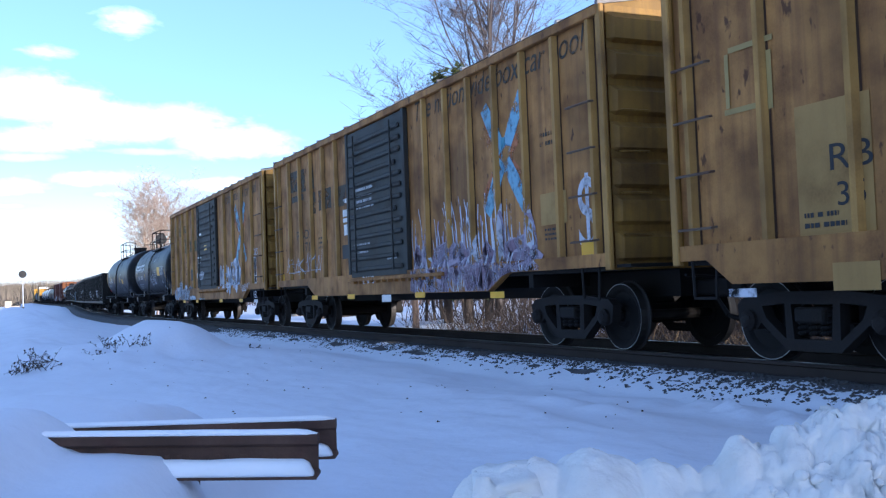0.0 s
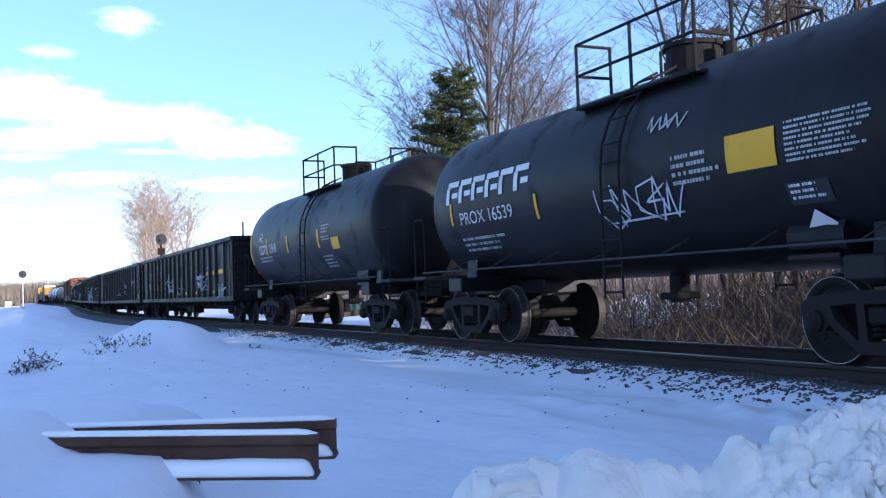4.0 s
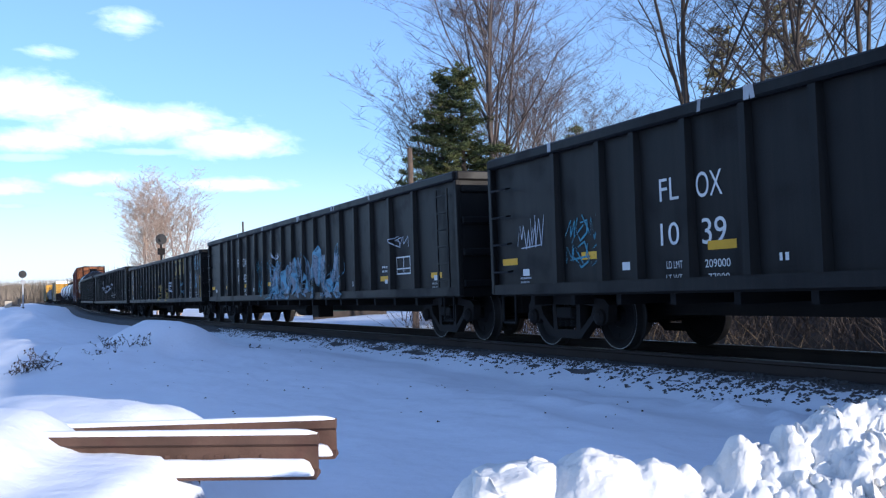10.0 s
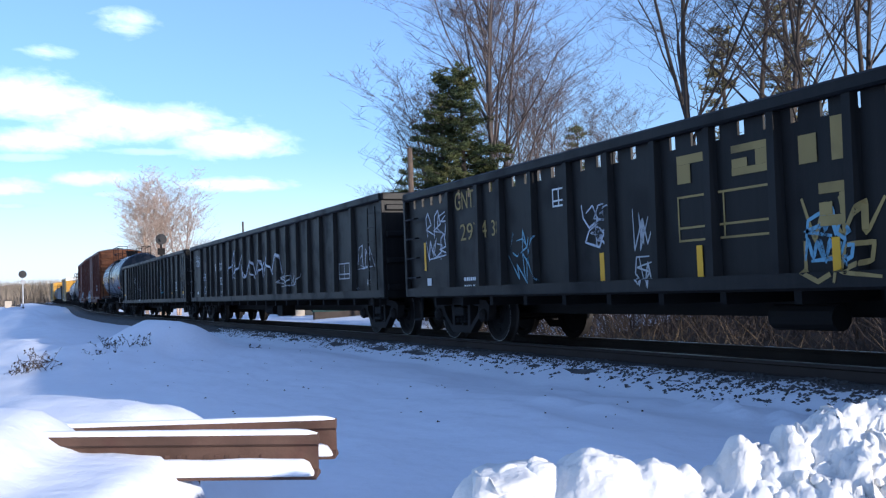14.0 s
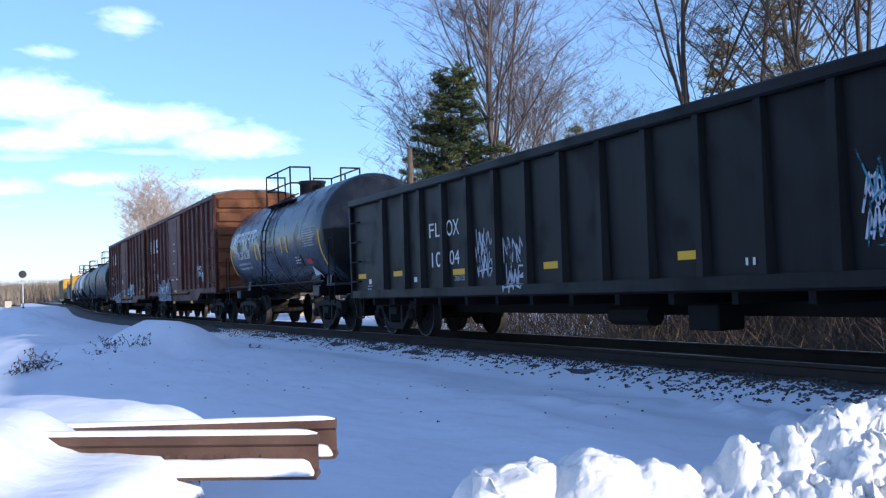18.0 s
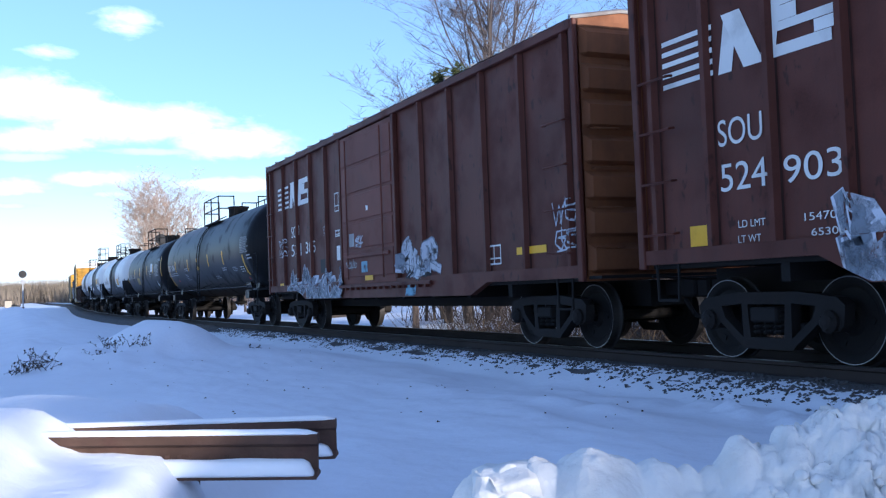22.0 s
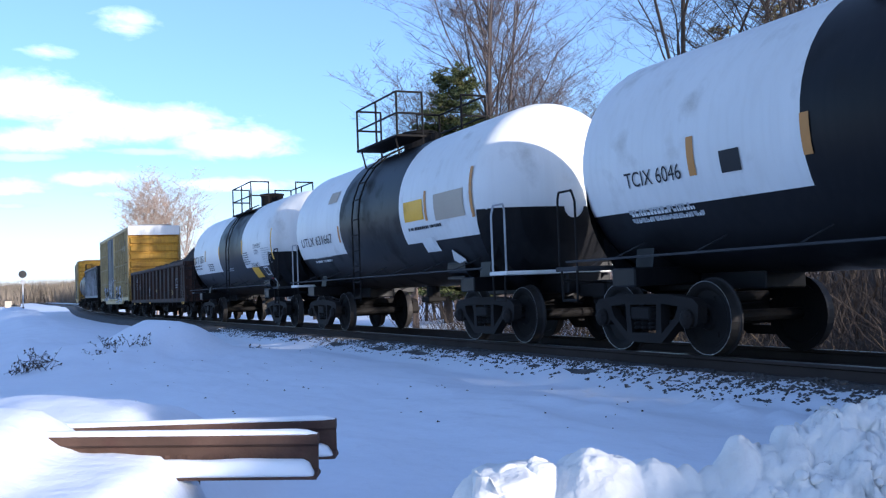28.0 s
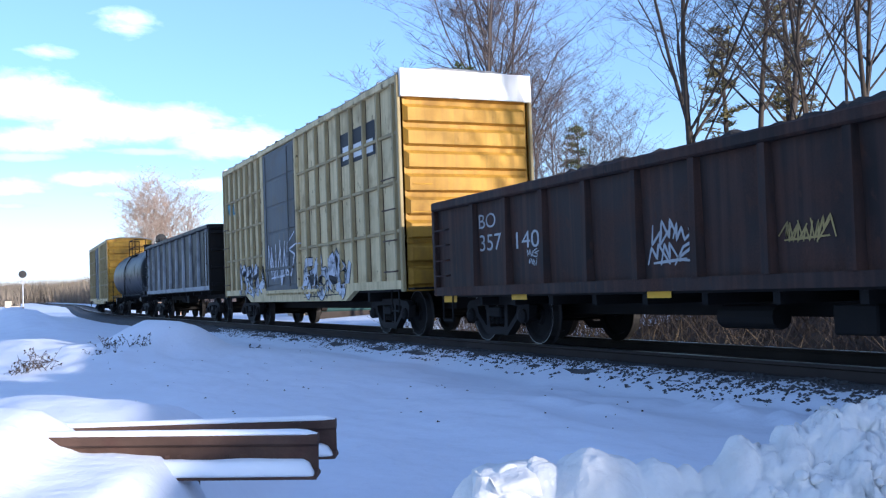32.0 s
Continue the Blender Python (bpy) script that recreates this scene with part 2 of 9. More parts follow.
M_WOODPOLE = surface("weathered_pole_wood", (0.22, 0.155, 0.11), 0.85, tint=0.25, dirt=(0.15, 0.1, 0.07), amount=0.3, scale=2)
M_STONE = surface("ballast_stone", (0.085, 0.085, 0.088), 0.85, tint=0.45, dirt=(0.14, 0.12, 0.10), amount=0.4, scale=6)


def snow_material(name, tone=(0.87, 0.89, 0.925), lumps=9.0, depth=0.5, dirty=0.0):
    m = bpy.data.materials.new(name)
    m.use_nodes = True
    t = m.node_tree
    b = t.nodes["Principled BSDF"]
    b.inputs["Roughness"].default_value = 0.75
    b.inputs["Subsurface Weight"].default_value = 0.0
    tc = t.nodes.new("ShaderNodeTexCoord")
    hs = []
    for sc, det in ((lumps, 6.0), (lumps * 7, 3.0), (0.6, 6.0)):
        n = t.nodes.new("ShaderNodeTexNoise")
        n.inputs["Scale"].default_value, n.inputs["Detail"].default_value = sc, det
        t.links.new(tc.outputs["Object"], n.inputs["Vector"])
        hs.append(n.outputs["Fac"])
    r = t.nodes.new("ShaderNodeMapRange")
    r.inputs["From Min"].default_value, r.inputs["From Max"].default_value = 0.5, 0.78
    r.inputs["To Max"].default_value = 0.25 + dirty
    t.links.new(hs[0], r.inputs["Value"])
    mx = t.nodes.new("ShaderNodeMix"); mx.data_type = "RGBA"
    mx.inputs["A"].default_value = (*tone, 1)
    mx.inputs["B"].default_value = (tone[0] * (0.86 - 0.3 * dirty), tone[1] * (0.86 - 0.34 * dirty), tone[2] * (0.87 - 0.42 * dirty), 1)
    t.links.new(r.outputs[0], mx.inputs["Factor"])
    t.links.new(mx.outputs["Result"], b.inputs["Base Color"])
    wide = t.nodes.new("ShaderNodeMapRange")
    wide.inputs["From Min"].default_value, wide.inputs["From Max"].default_value = 0.42, 0.68
    wide.inputs["To Max"].default_value = 0.22
    t.links.new(hs[2], wide.inputs["Value"])
    grey = t.nodes.new("ShaderNodeMix"); grey.data_type = "RGBA"
    grey.inputs["B"].default_value = (tone[0] * 0.74, tone[1] * 0.74, tone[2] * 0.75, 1)
    t.links.new(wide.outputs[0], grey.inputs["Factor"])
    t.links.new(mx.outputs["Result"], grey.inputs["A"])
    t.links.new(grey.outputs["Result"], b.inputs["Base Color"])
    last = None
    for h, dist, st in ((hs[0], 0.05, depth), (hs[1], 0.008, depth)):
        bp = t.nodes.new("ShaderNodeBump")
        bp.inputs["Strength"].default_value, bp.inputs["Distance"].default_value = st, dist
        t.links.new(h, bp.inputs["Height"])
        if last:
            t.links.new(last, bp.inputs["Normal"])
        last = bp.outputs[0]
    t.links.new(last, b.inputs["Normal"])
    return m


M_SNOW = snow_material("packed_snow", (0.73, 0.765, 0.84), 9.0, 0.22)
M_PILE = snow_material("ploughed_snow", (0.76, 0.75, 0.72), 9.0, 0.3, 0.40)
M_CAP = snow_material("fresh_snow_cap", (0.92, 0.93, 0.95), 5.0, 0.12)

# ---- mesh tools ----
def put(name, data, parent=None, at=None, label=""):
    ob = new(name, data)
    if parent is not None:
        ob.parent = parent
    if at is not None:
        ob.matrix_basis = at
    if label:
        ob["label"] = label
    return ob


def as_mesh(name, bm, material, smooth=False):
    me = bpy.data.meshes.new(name)
    bm.normal_update()
    bm.to_mesh(me)
    bm.free()
    for mt in (material if isinstance(material, (list, tuple)) else [material]):
        me.materials.append(mt)
    if smooth:
        me.shade_smooth()
    return me


def part(name, bm, material, parent, label="", smooth=False):
    """Links a bmesh as one mesh object under a thing or under a part."""
    return put(name, as_mesh(name, bm, material, smooth), parent, None, label)


def from_lists(name, verts, faces, material, smooth=False):
    me = bpy.data.meshes.new(name)
    me.from_pydata(verts, [], faces)
    me.materials.append(material)
    if smooth:
        me.shade_smooth()
    me.update()
    return me


def block(bm, x0, x1, y0, y1, z0, z1, bevel=0.0):
    r = bmesh.ops.create_cube(bm, size=1)
    vs = r["verts"]
    bmesh.ops.scale(bm, vec=(x1 - x0, y1 - y0, z1 - z0), verts=vs)
    bmesh.ops.translate(bm, vec=((x0 + x1) / 2, (y0 + y1) / 2, (z0 + z1) / 2), verts=vs)
    if bevel:
        es = list({e for v in vs for e in v.link_edges})
        bmesh.ops.bevel(bm, geom=es, offset=bevel, segments=1, affect="EDGES")
    return bm


def rod(bm, a, b, r, seg=8, r2=None):
    a, b = Vector(a), Vector(b)
    d = b - a
    m = Matrix.Translation((a + b) / 2) @ d.to_track_quat("Z", "Y").to_matrix().to_4x4()
    bmesh.ops.create_cone(bm, cap_ends=True, segments=seg, radius1=r, radius2=r if r2 is None else r2, depth=d.length, matrix=m)
    return bm


def pipe(bm, points, r, seg=6):
    for a, b in zip(points, points[1:]):
        rod(bm, a, b, r, seg)
    return bm


def prism(bm, outline, x0, x1):
    """A plate with that outline in y and z, from x0 to x1."""
    a = [bm.verts.new((x0, y, z)) for y, z in outline]
    b = [bm.verts.new((x1, y, z)) for y, z in outline]
    n = len(outline)
    bm.faces.new(a)
    bm.faces.new(list(reversed(b)))
    for i in range(n):
        bm.faces.new((a[i], b[i], b[(i + 1) % n], a[(i + 1) % n]))
    bmesh.ops.recalc_face_normals(bm, faces=bm.faces[:])
    return bm


def lathe(bm, profile, seg=24, axis="X"):
    """Turns a profile of (along, radius) about an axis."""
    rings = []
    for u, r in profile:
        ring = []
        for i in range(seg):
            a = 2 * math.pi * i / seg
            c, s = r * math.cos(a), r * math.sin(a)
            ring.append(bm.verts.new((u, c, s) if axis == "X" else (c, u, s) if axis == "Y" else (c, s, u)))
        rings.append(ring)
    for p, q in zip(rings, rings[1:]):
        for i in range(seg):
            bm.faces.new((p[i], p[(i + 1) % seg], q[(i + 1) % seg], q[i]))
    bm.faces.new(rings[0])
    bm.faces.new(rings[-1])
    bmesh.ops.recalc_face_normals(bm, faces=bm.faces[:])
    return bm


def ribbon(verts, faces, points, width, proud=0.0):
    """A flat stroke in the plane of y and z through the points."""
    k = len(verts)
    n = len(points)
    for i, (y, z) in enumerate(points):
        a, b = points[max(0, i - 1)], points[min(n - 1, i + 1)]
        dy, dz = b[0] - a[0], b[1] - a[1]
        d = math.hypot(dy, dz) or 1
        w = width * (0.6 + 0.4 * math.sin(math.pi * (i + 0.5) / n))
        verts += [(-proud, y - dz / d * w / 2, z + dy / d * w / 2), (-proud, y + dz / d * w / 2, z - dy / d * w / 2)]
        if i:
            faces.append((k + 2 * i - 2, k + 2 * i - 1, k + 2 * i + 1, k + 2 * i))


# Marks are drawn in a plane: u runs along the car, v up. On the side that faces the camera stand the car's
# far end is at the reader's left, so u = -y.
LAYER = [0]     # each mark lies a hair proud of the one before


def wrap(verts, side, mid=None, radius=None):
    """Lays marks on a flat side (x = side) or round a tank (centre height and radius)."""
    out = []
    LAYER[0] = (LAYER[0] + 1) % 7
    side += (0.0008 if radius else -0.0008) * LAYER[0]
    for x, y, z in verts:
        if radius:
            a = (z - mid) / radius
            a = max(-1.5, min(1.5, a))
            rr = radius + side
            out.append((-(rr - x) * math.cos(a), y, mid + (rr - x) * math.sin(a)))
        else:
            out.append((side + x, y, z))
    return out


def letters(parent, body, y, z, size, material, side=-1.5, tank=None, width=0.0, label="", slant=0.0, name="lettering"):
    """Words painted on the near side: y is where they begin, at the reader's left, z their foot, size the height of a capital."""
    cu = bpy.data.curves.new(name, "FONT")
    cu.body, cu.size, cu.space_line, cu.shear = body, size / 0.69, 0.95, slant
    tmp = bpy.data.objects.new(name, cu)
    me = bpy.data.meshes.new_from_object(tmp)
    bpy.data.objects.remove(tmp)
    left = min(v.co.x for v in me.vertices)
    wide = width / (max(v.co.x for v in me.vertices) - left) if width else 1.0
    foot = min(v.co.y for v in me.vertices)
    vs = [(0, y - (v.co.x - left) * wide, z + (v.co.y - foot)) for v in me.vertices]
    if tank:
        vs = wrap(vs, 0.008, tank[0], tank[1])
    else:
        vs = wrap(vs, side)
    me.vertices.foreach_set("co", [c for v in vs for c in v])
    me.materials.clear()
    me.materials.append(material)
    me.update()
    return put(name, me, parent, None, label)


PLATES = {}     # yellow plates already on a car


def sole_plate(car, y, z, ob):
    """Keeps one yellow plate where two would lie over one another."""
    known = PLATES.setdefault(car.name, [])
    for k, (py, pz, old) in enumerate(known):
        if abs(py - y) < 0.60 and abs(pz - z) < 0.30:
            bpy.data.objects.remove(old)
            known[k] = (y, z, ob)
            return ob
    known.append((y, z, ob))
    return ob


def panel(parent, y0, y1, z0, z1, material, side=-1.5, tank=None, name="decal", label="", skew=0.0):
    """A flat painted or glued patch, split in strips so that it follows a tank."""
    n = 6 if tank else 1
    vs, fs = [], []
    for i in range(n + 1):
        z = z0 + (z1 - z0) * i / n
        vs += [(0, y0 - skew * i / n, z), (0, y1 - skew * i / n, z)]
        if i:
            k = 2 * i
            fs.append((k - 2, k - 1, k + 1, k))
    vs = wrap(vs, 0.006, tank[0], tank[1]) if tank else wrap(vs, side)
    ob = put(name, from_lists(name, vs, fs, material), parent, None, label)
    return sole_plate(parent, (y0 + y1) / 2, (z0 + z1) / 2, ob) if material is M_MARKYEL and not tank else ob


def bars(parent, y, z, width, height, rows, material, side=-1.5, tank=None, label="", seed=1, name="stencil_text"):
    """Small writing too fine to read: rows of short bars."""
    rnd = random.Random(seed)
    vs, fs = [], []
    step = height / rows
    for r in range(rows):
        u = 0.0
        end = width * rnd.uniform(0.7, 1.0)
        zt = z + height - r * step
        while u < end:
            w = min(end - u, rnd.uniform(0.18, 0.75) * step)
            k = len(vs)
            vs += [(0, y - u, zt), (0, y - u - w, zt), (0, y - u - w, zt - step * 0.46), (0, y - u, zt - step * 0.46)]
            fs.append((k, k + 1, k + 2, k + 3))
            u += w + step * (0.14 if rnd.random() < 0.75 else 0.5)
    vs = wrap(vs, 0.008, tank[0], tank[1]) if tank else wrap(vs, side)
    return tagged(put(name, from_lists(name, vs, fs, material), parent), label or "rows of small stencilled writing", kind="stuff")


SIDES = {}      # the relief of a car's side, by the car's name


def skin(car, y, z):
    """How far out the car's near side stands there: sheet, post, sill or door."""
    p = SIDES[car.name]
    x = p["wall"]
    if z < p["sill"][0]:
        x = max(x, p["sill"][1])
    for py in p["posts"]:
        a = abs(y - py)
        if a < p["foot"] and z < p["top"]:
            x = max(x, p["wall"] + p["depth"] * min(1.0, (p["foot"] - a) / (p["foot"] - p["face"])))
    if p["door"] and p["door"][0] < y < p["door"][1]:
        x = max(x, p["door"][2])
    return -x - 0.006


def drape(verts, car, side, tank=None):
    """Lays sprayed paint over sheet and posts alike, or round a tank."""
    if tank:
        return wrap(verts, 0.009, tank[0], tank[1])
    if car.name not in SIDES:
        return wrap(verts, side)
    LAYER[0] = (LAYER[0] + 1) % 7
    n0, m0, m1, n1, floor, deep = SIDES[car.name]["under"]
    kept = []
    for x, y, z in verts:       # paint ends where the side ends
        low = deep if m0 <= y <= m1 else (floor if y < n0 or y > n1 else max(floor + (deep - floor) * ((y - n0) / (m0 - n0) if y < m0 else (n1 - y) / (n1 - m1)), deep))
        kept.append((x, y, max(z, low + 0.01)))
    verts = kept
    return [(skin(car, y, z) - 0.0008 * LAYER[0] + x, y, z) for x, y, z in verts]


def dense(points, step=0.03):
    out = [points[0]]
    for (y0, z0), (y1, z1) in zip(points, points[1:]):
        n = max(1, int(math.hypot(y1 - y0, z1 - z0) / step))
        out += [(y0 + (y1 - y0) * k / n, z0 + (z1 - z0) * k / n) for k in range(1, n + 1)]
    return out


# plain strokes in a unit box: zigzag, hook, knot, arches, tangle, spikes
STROKES = (((0, 1), (.3, 0), (.5, .8), (.75, 0), (1.1, .9)), ((.1, .9), (.0, .3), (.4, 0), (.9, .25), (.8, .7), (.4, .6)), ((.1, 0), (.2, .9), (.6, 1), (.8, .6), (.1, .35), (1.1, .05)),
           ((0, 0), (.2, .95), (.45, .3), (.7, 1), (1.1, .1)), ((.9, .9), (.2, .8), (.1, .3), (.8, .1), (1.0, .5), (.3, .55), (1.2, .75)), ((0, .2), (.2, 1), (.3, .2), (.6, .9), (.65, .1), (1.15, .8)))


def stroke(rs, y, z, w, h, lean=0.2):
    """One plain stroke in a box whose left edge for the reader is y."""
    k = rs.uniform(-lean, lean)
    return dense([(y - w * (u + rs.uniform(-0.14, 0.14) + k * v), z + h * (v + rs.uniform(-0.12, 0.12))) for u, v in rs.choice(STROKES)])


def scrawl(parent, y, z, width, height, material, seed, side=-1.5, strokes=5, thick=0.035, tank=None, label="sprayed scrawl", loops=1.0):
    """A sprayed scrawl of plain strokes within a box; y is its left edge for the reader."""
    rnd = random.Random(seed)
    vs, fs = [], []
    rows = 2 if height > 0.7 * width and strokes > 1 else 1
    count = max(1, strokes if rows == 1 else (strokes + 1) // 2 + 1)
    cell, tall = width / count, height / rows
    for r in range(rows):
        for c in range(count):
            ribbon(vs, fs, stroke(rnd, y - cell * c * 0.92, z + tall * r * 0.9, cell * 1.35, tall * rnd.uniform(0.75, 1.05), 0.35), thick * 0.62, 0.0004 * (c % 3))
    if strokes > 2:
        zt = z + height * rnd.uniform(-0.05, 0.1)
        ribbon(vs, fs, dense([(y - width * 0.1, zt), (y - width * 0.95, zt + 0.06 * height)]), thick * 0.6, 0.0014)
    return tagged(put("graffiti", from_lists("graffiti", drape(vs, parent, side, tank), fs, material), parent, None, label), kind="stuff")


def grid_window(parent, y, z, w, h, material, side):
    """A stencilled frame with an upright bar (the consolidated lube box)."""
    vs, fs = [], []
    t = 0.025
    for a, b, c, d in ((0, w, h - t, h), (0, w, 0, t), (0, t, t, h - t), (w - t, w, t, h - t), (w * 0.5, w * 0.5 + t, t, h - t), (t, w - t, h * 0.28, h * 0.28 + t)):
        k = len(vs)
        vs += [(0, y - a, z + c), (0, y - b, z + c), (0, y - b, z + d), (0, y - a, z + d)]
        fs.append((k, k + 1, k + 2, k + 3))
    return put("stencil_box", from_lists("stencil_box", wrap(vs, side), fs, material), parent)

# ---- rolling stock: shared running gear ----
WHEEL_R = 0.457
WHEELSETS = []      # (wheelset, lead) for the motion


def wheel_mesh(hand):
    bm = bmesh.new()
    prof = [(-0.02, 0.085), (0.10, 0.085), (0.10, 0.13), (0.055, 0.16), (0.045, 0.33), (0.075, 0.37), (0.085, 0.40), (0.089, 0.438), (0.09, 0.447),
            (-0.005, WHEEL_R), (-0.03, WHEEL_R + 0.012), (-0.038, WHEEL_R + 0.028), (-0.06, WHEEL_R + 0.028), (-0.062, 0.39), (-0.02, 0.36), (-0.01, 0.16), (-0.02, 0.13)]
    lathe(bm, [(u * hand, r) for u, r in prof], 32, "X")
    for f in bm.faces:
        c = f.calc_center_median()
        r = math.hypot(c.y, c.z)
        if r > 0.446:
            f.material_index = 2
        elif r > 0.438:
            f.material_index = 1
    # casting marks and bolt heads on the plate, so that the turning shows
    for i in range(3):
        a = 2.1 * i
        block(bm, 0.05 * hand - 0.012, 0.05 * hand + 0.012, 0.25 * math.cos(a) - 0.03, 0.25 * math.cos(a) + 0.03, 0.25 * math.sin(a) - 0.03, 0.25 * math.sin(a) + 0.03)
    return as_mesh("wheel", bm, [M_STEEL, M_TREAD, M_WORNTREAD], smooth=False)


WHEEL = {-1: wheel_mesh(-1), 1: wheel_mesh(1)}
bm = bmesh.new()
rod(bm, (-1.02, 0, 0), (1.02, 0, 0), 0.075, 10)
AXLE = as_mesh("axle", bm, M_STEEL)


def sideframe_mesh():
    """The cast side of a truck: one plate with a spring window, two slanting windows and forked journal ends."""
    right = [(0.45, 0.76), (0.98, 0.70), (1.08, 0.62), (1.05, 0.41), (0.99, 0.36), (0.95, 0.41), (0.93, 0.55), (0.85, 0.55), (0.83, 0.41), (0.79, 0.36), (0.72, 0.43), (0.42, 0.20), (0.36, 0.15)]
    outer = right + [(-y, z) for y, z in reversed(right)]
    holes = [[(-0.25, 0.27), (0.25, 0.27), (0.28, 0.63), (-0.28, 0.63)]]
    holes += [[(s * 0.37, 0.64), (s * 0.70, 0.61), (s * 0.64, 0.48), (s * 0.36, 0.27)] for s in (-1, 1)]
    bm = bmesh.new()
    for loop in [outer] + holes:
        vs = [bm.verts.new((-0.07, y, z)) for y, z in loop]
        for i in range(len(vs)):
            bm.edges.new((vs[i], vs[(i + 1) % len(vs)]))
    bmesh.ops.triangle_fill(bm, use_beauty=True, use_dissolve=False, edges=bm.edges[:])
    r = bmesh.ops.extrude_face_region(bm, geom=bm.faces[:])
    bmesh.ops.translate(bm, vec=(0.14, 0, 0), verts=[g for g in r["geom"] if isinstance(g, bmesh.types.BMVert)])
    bmesh.ops.recalc_face_normals(bm, faces=bm.faces[:])
    return as_mesh("sideframe", bm, M_CASTING)


SIDEFRAME = sideframe_mesh()
bm = bmesh.new()
lathe(bm, [(-0.10, 0.06), (-0.10, 0.105), (-0.02, 0.115), (0.02, 0.115), (0.06, 0.07), (0.075, 0.03)], 14, "X")
for i in range(3):
    a = i * 2.094 + 0.5
    rod(bm, (0.03, 0.07 * math.cos(a), 0.07 * math.sin(a)), (0.062, 0.07 * math.cos(a), 0.07 * math.sin(a)), 0.018, 6)
JOURNAL = as_mesh("journal_cap", bm, M_CASTING)
bm = bmesh.new()
turns = 5
for i in range(turns * 10):
    a0, a1 = i * 0.6283, (i + 1) * 0.6283
    rod(bm, (0.07 * math.cos(a0), 0.07 * math.sin(a0), 0.31 + 0.27 * i / (turns * 10)), (0.07 * math.cos(a1), 0.07 * math.sin(a1), 0.31 + 0.27 * (i + 1) / (turns * 10)), 0.020, 4)
SPRING = as_mesh("coil_spring", bm, M_STEEL)
bm = bmesh.new()
block(bm, -1.12, 1.12, -0.2, 0.2, 0.44, 0.60, 0.02)
block(bm, -0.9, 0.9, -0.17, 0.17, 0.60, 0.74, 0.02)
rod(bm, (0, 0, 0.72), (0, 0, 0.86), 0.2, 14)
BOLSTER = as_mesh("bolster", bm, M_STEEL)
bm = bmesh.new()
block(bm, -0.95, 0.95, -0.05, 0.05, 0.33, 0.43, 0.01)
for x in (-0.75, 0.75):
    block(bm, x - 0.05, x + 0.05, -0.04, 0.075, 0.28, 0.62, 0.01)
BRAKEBEAM = as_mesh("brake_beam", bm, M_STEEL)
bm = bmesh.new()
block(bm, -0.10, 0.10, 0.0, 0.55, 0.72, 0.92, 0.02)
block(bm, -0.16, 0.16, 0.45, 0.72, 0.69, 0.97, 0.03)
block(bm, -0.20, -0.06, 0.66, 0.84, 0.70, 0.96, 0.03)
rod(bm, (0.12, 0.5, 0.66), (0.20, 0.78, 0.46), 0.03, 6)
rod(bm, (0.20, 0.78, 0.46), (0.12, 0.95, 0.40), 0.03, 6)
rod(bm, (-0.1, 0.5, 0.92), (-1.1, 0.36, 0.98), 0.018, 6)
COUPLER = as_mesh("coupler", bm, M_STEEL)


def running_gear(car, inset, length):
    """Two trucks and the couplers of a car; truck centres lie inset from the ends."""
    for s in (-1, 1):
        yc = s * (length / 2 - inset)
        put("bolster", BOLSTER, car, pose(0, yc, 0))
        for k in (-1, 1):
            put("brake_beam", BRAKEBEAM, car, pose(0, yc + k * 0.38, 0, 0, 0, 0 if k > 0 else 180))
        for x in (-1, 1):
            sf = put("sideframe", SIDEFRAME, car, pose(x * 1.0, yc, 0))
            for k in (-0.15, 0.0, 0.15):
                put("coil_spring", SPRING, sf, pose(0, k, 0))
            for a in (-1, 1):
                put("journal_cap", JOURNAL, sf, pose(x * 0.09, a * 0.889, WHEEL_R, 0, 0, 0 if x > 0 else 180))
        for a in (-1, 1):
            ws = put("wheelset", AXLE, car, pose(0, yc + a * 0.889, WHEEL_R))
            for x in (-1, 1):
                put("wheel", WHEEL[x], ws, pose(x * 0.715, 0, 0))
            WHEELSETS.append((ws, yc + a * 0.889))
        put("coupler", COUPLER, car, pose(0, s * (length / 2 - 0.05), 0, 0, 0, 0 if s > 0 else 180))


def car_empty(name, label, group, category="railcar"):
    return tagged(new(name), label, category, group)


GRABS = {}


def ladder(car, x, y, z0, z1, w=0.42, rungs=4, material=None, along="y", name="grab_iron"):
    """Single grab irons above one another; along y on a side, along x on an end."""
    s = (-0.07 if x < 0 else 0.07) if along == "y" else (0.07 if y > 0 else -0.07)
    mt = material or M_STEEL
    key = (along, s, w, mt.name)
    if key not in GRABS:
        bm = bmesh.new()
        if along == "y":
            pipe(bm, [(0, -w / 2, 0), (s, -w / 2, -0.01), (s, w / 2, -0.01), (0, w / 2, 0)], 0.016, 5)
        else:
            pipe(bm, [(-w / 2, 0, 0), (-w / 2, s, 0), (w / 2, s, 0), (w / 2, 0, 0)], 0.013, 5)
        GRABS[key] = as_mesh(name, bm, mt)
    for i in range(rungs):
        put(name, GRABS[key], car, pose(x, y, z0 + (z1 - z0) * i / max(1, rungs - 1)))


RUNGS = {}


def rung_mesh(w, material):
    key = (w, material.name)
    if key not in RUNGS:
        bm = bmesh.new()
        rod(bm, (0, -w / 2, 0), (0, w / 2, 0), 0.015, 6)
        RUNGS[key] = as_mesh("rung", bm, material)
    return RUNGS[key]


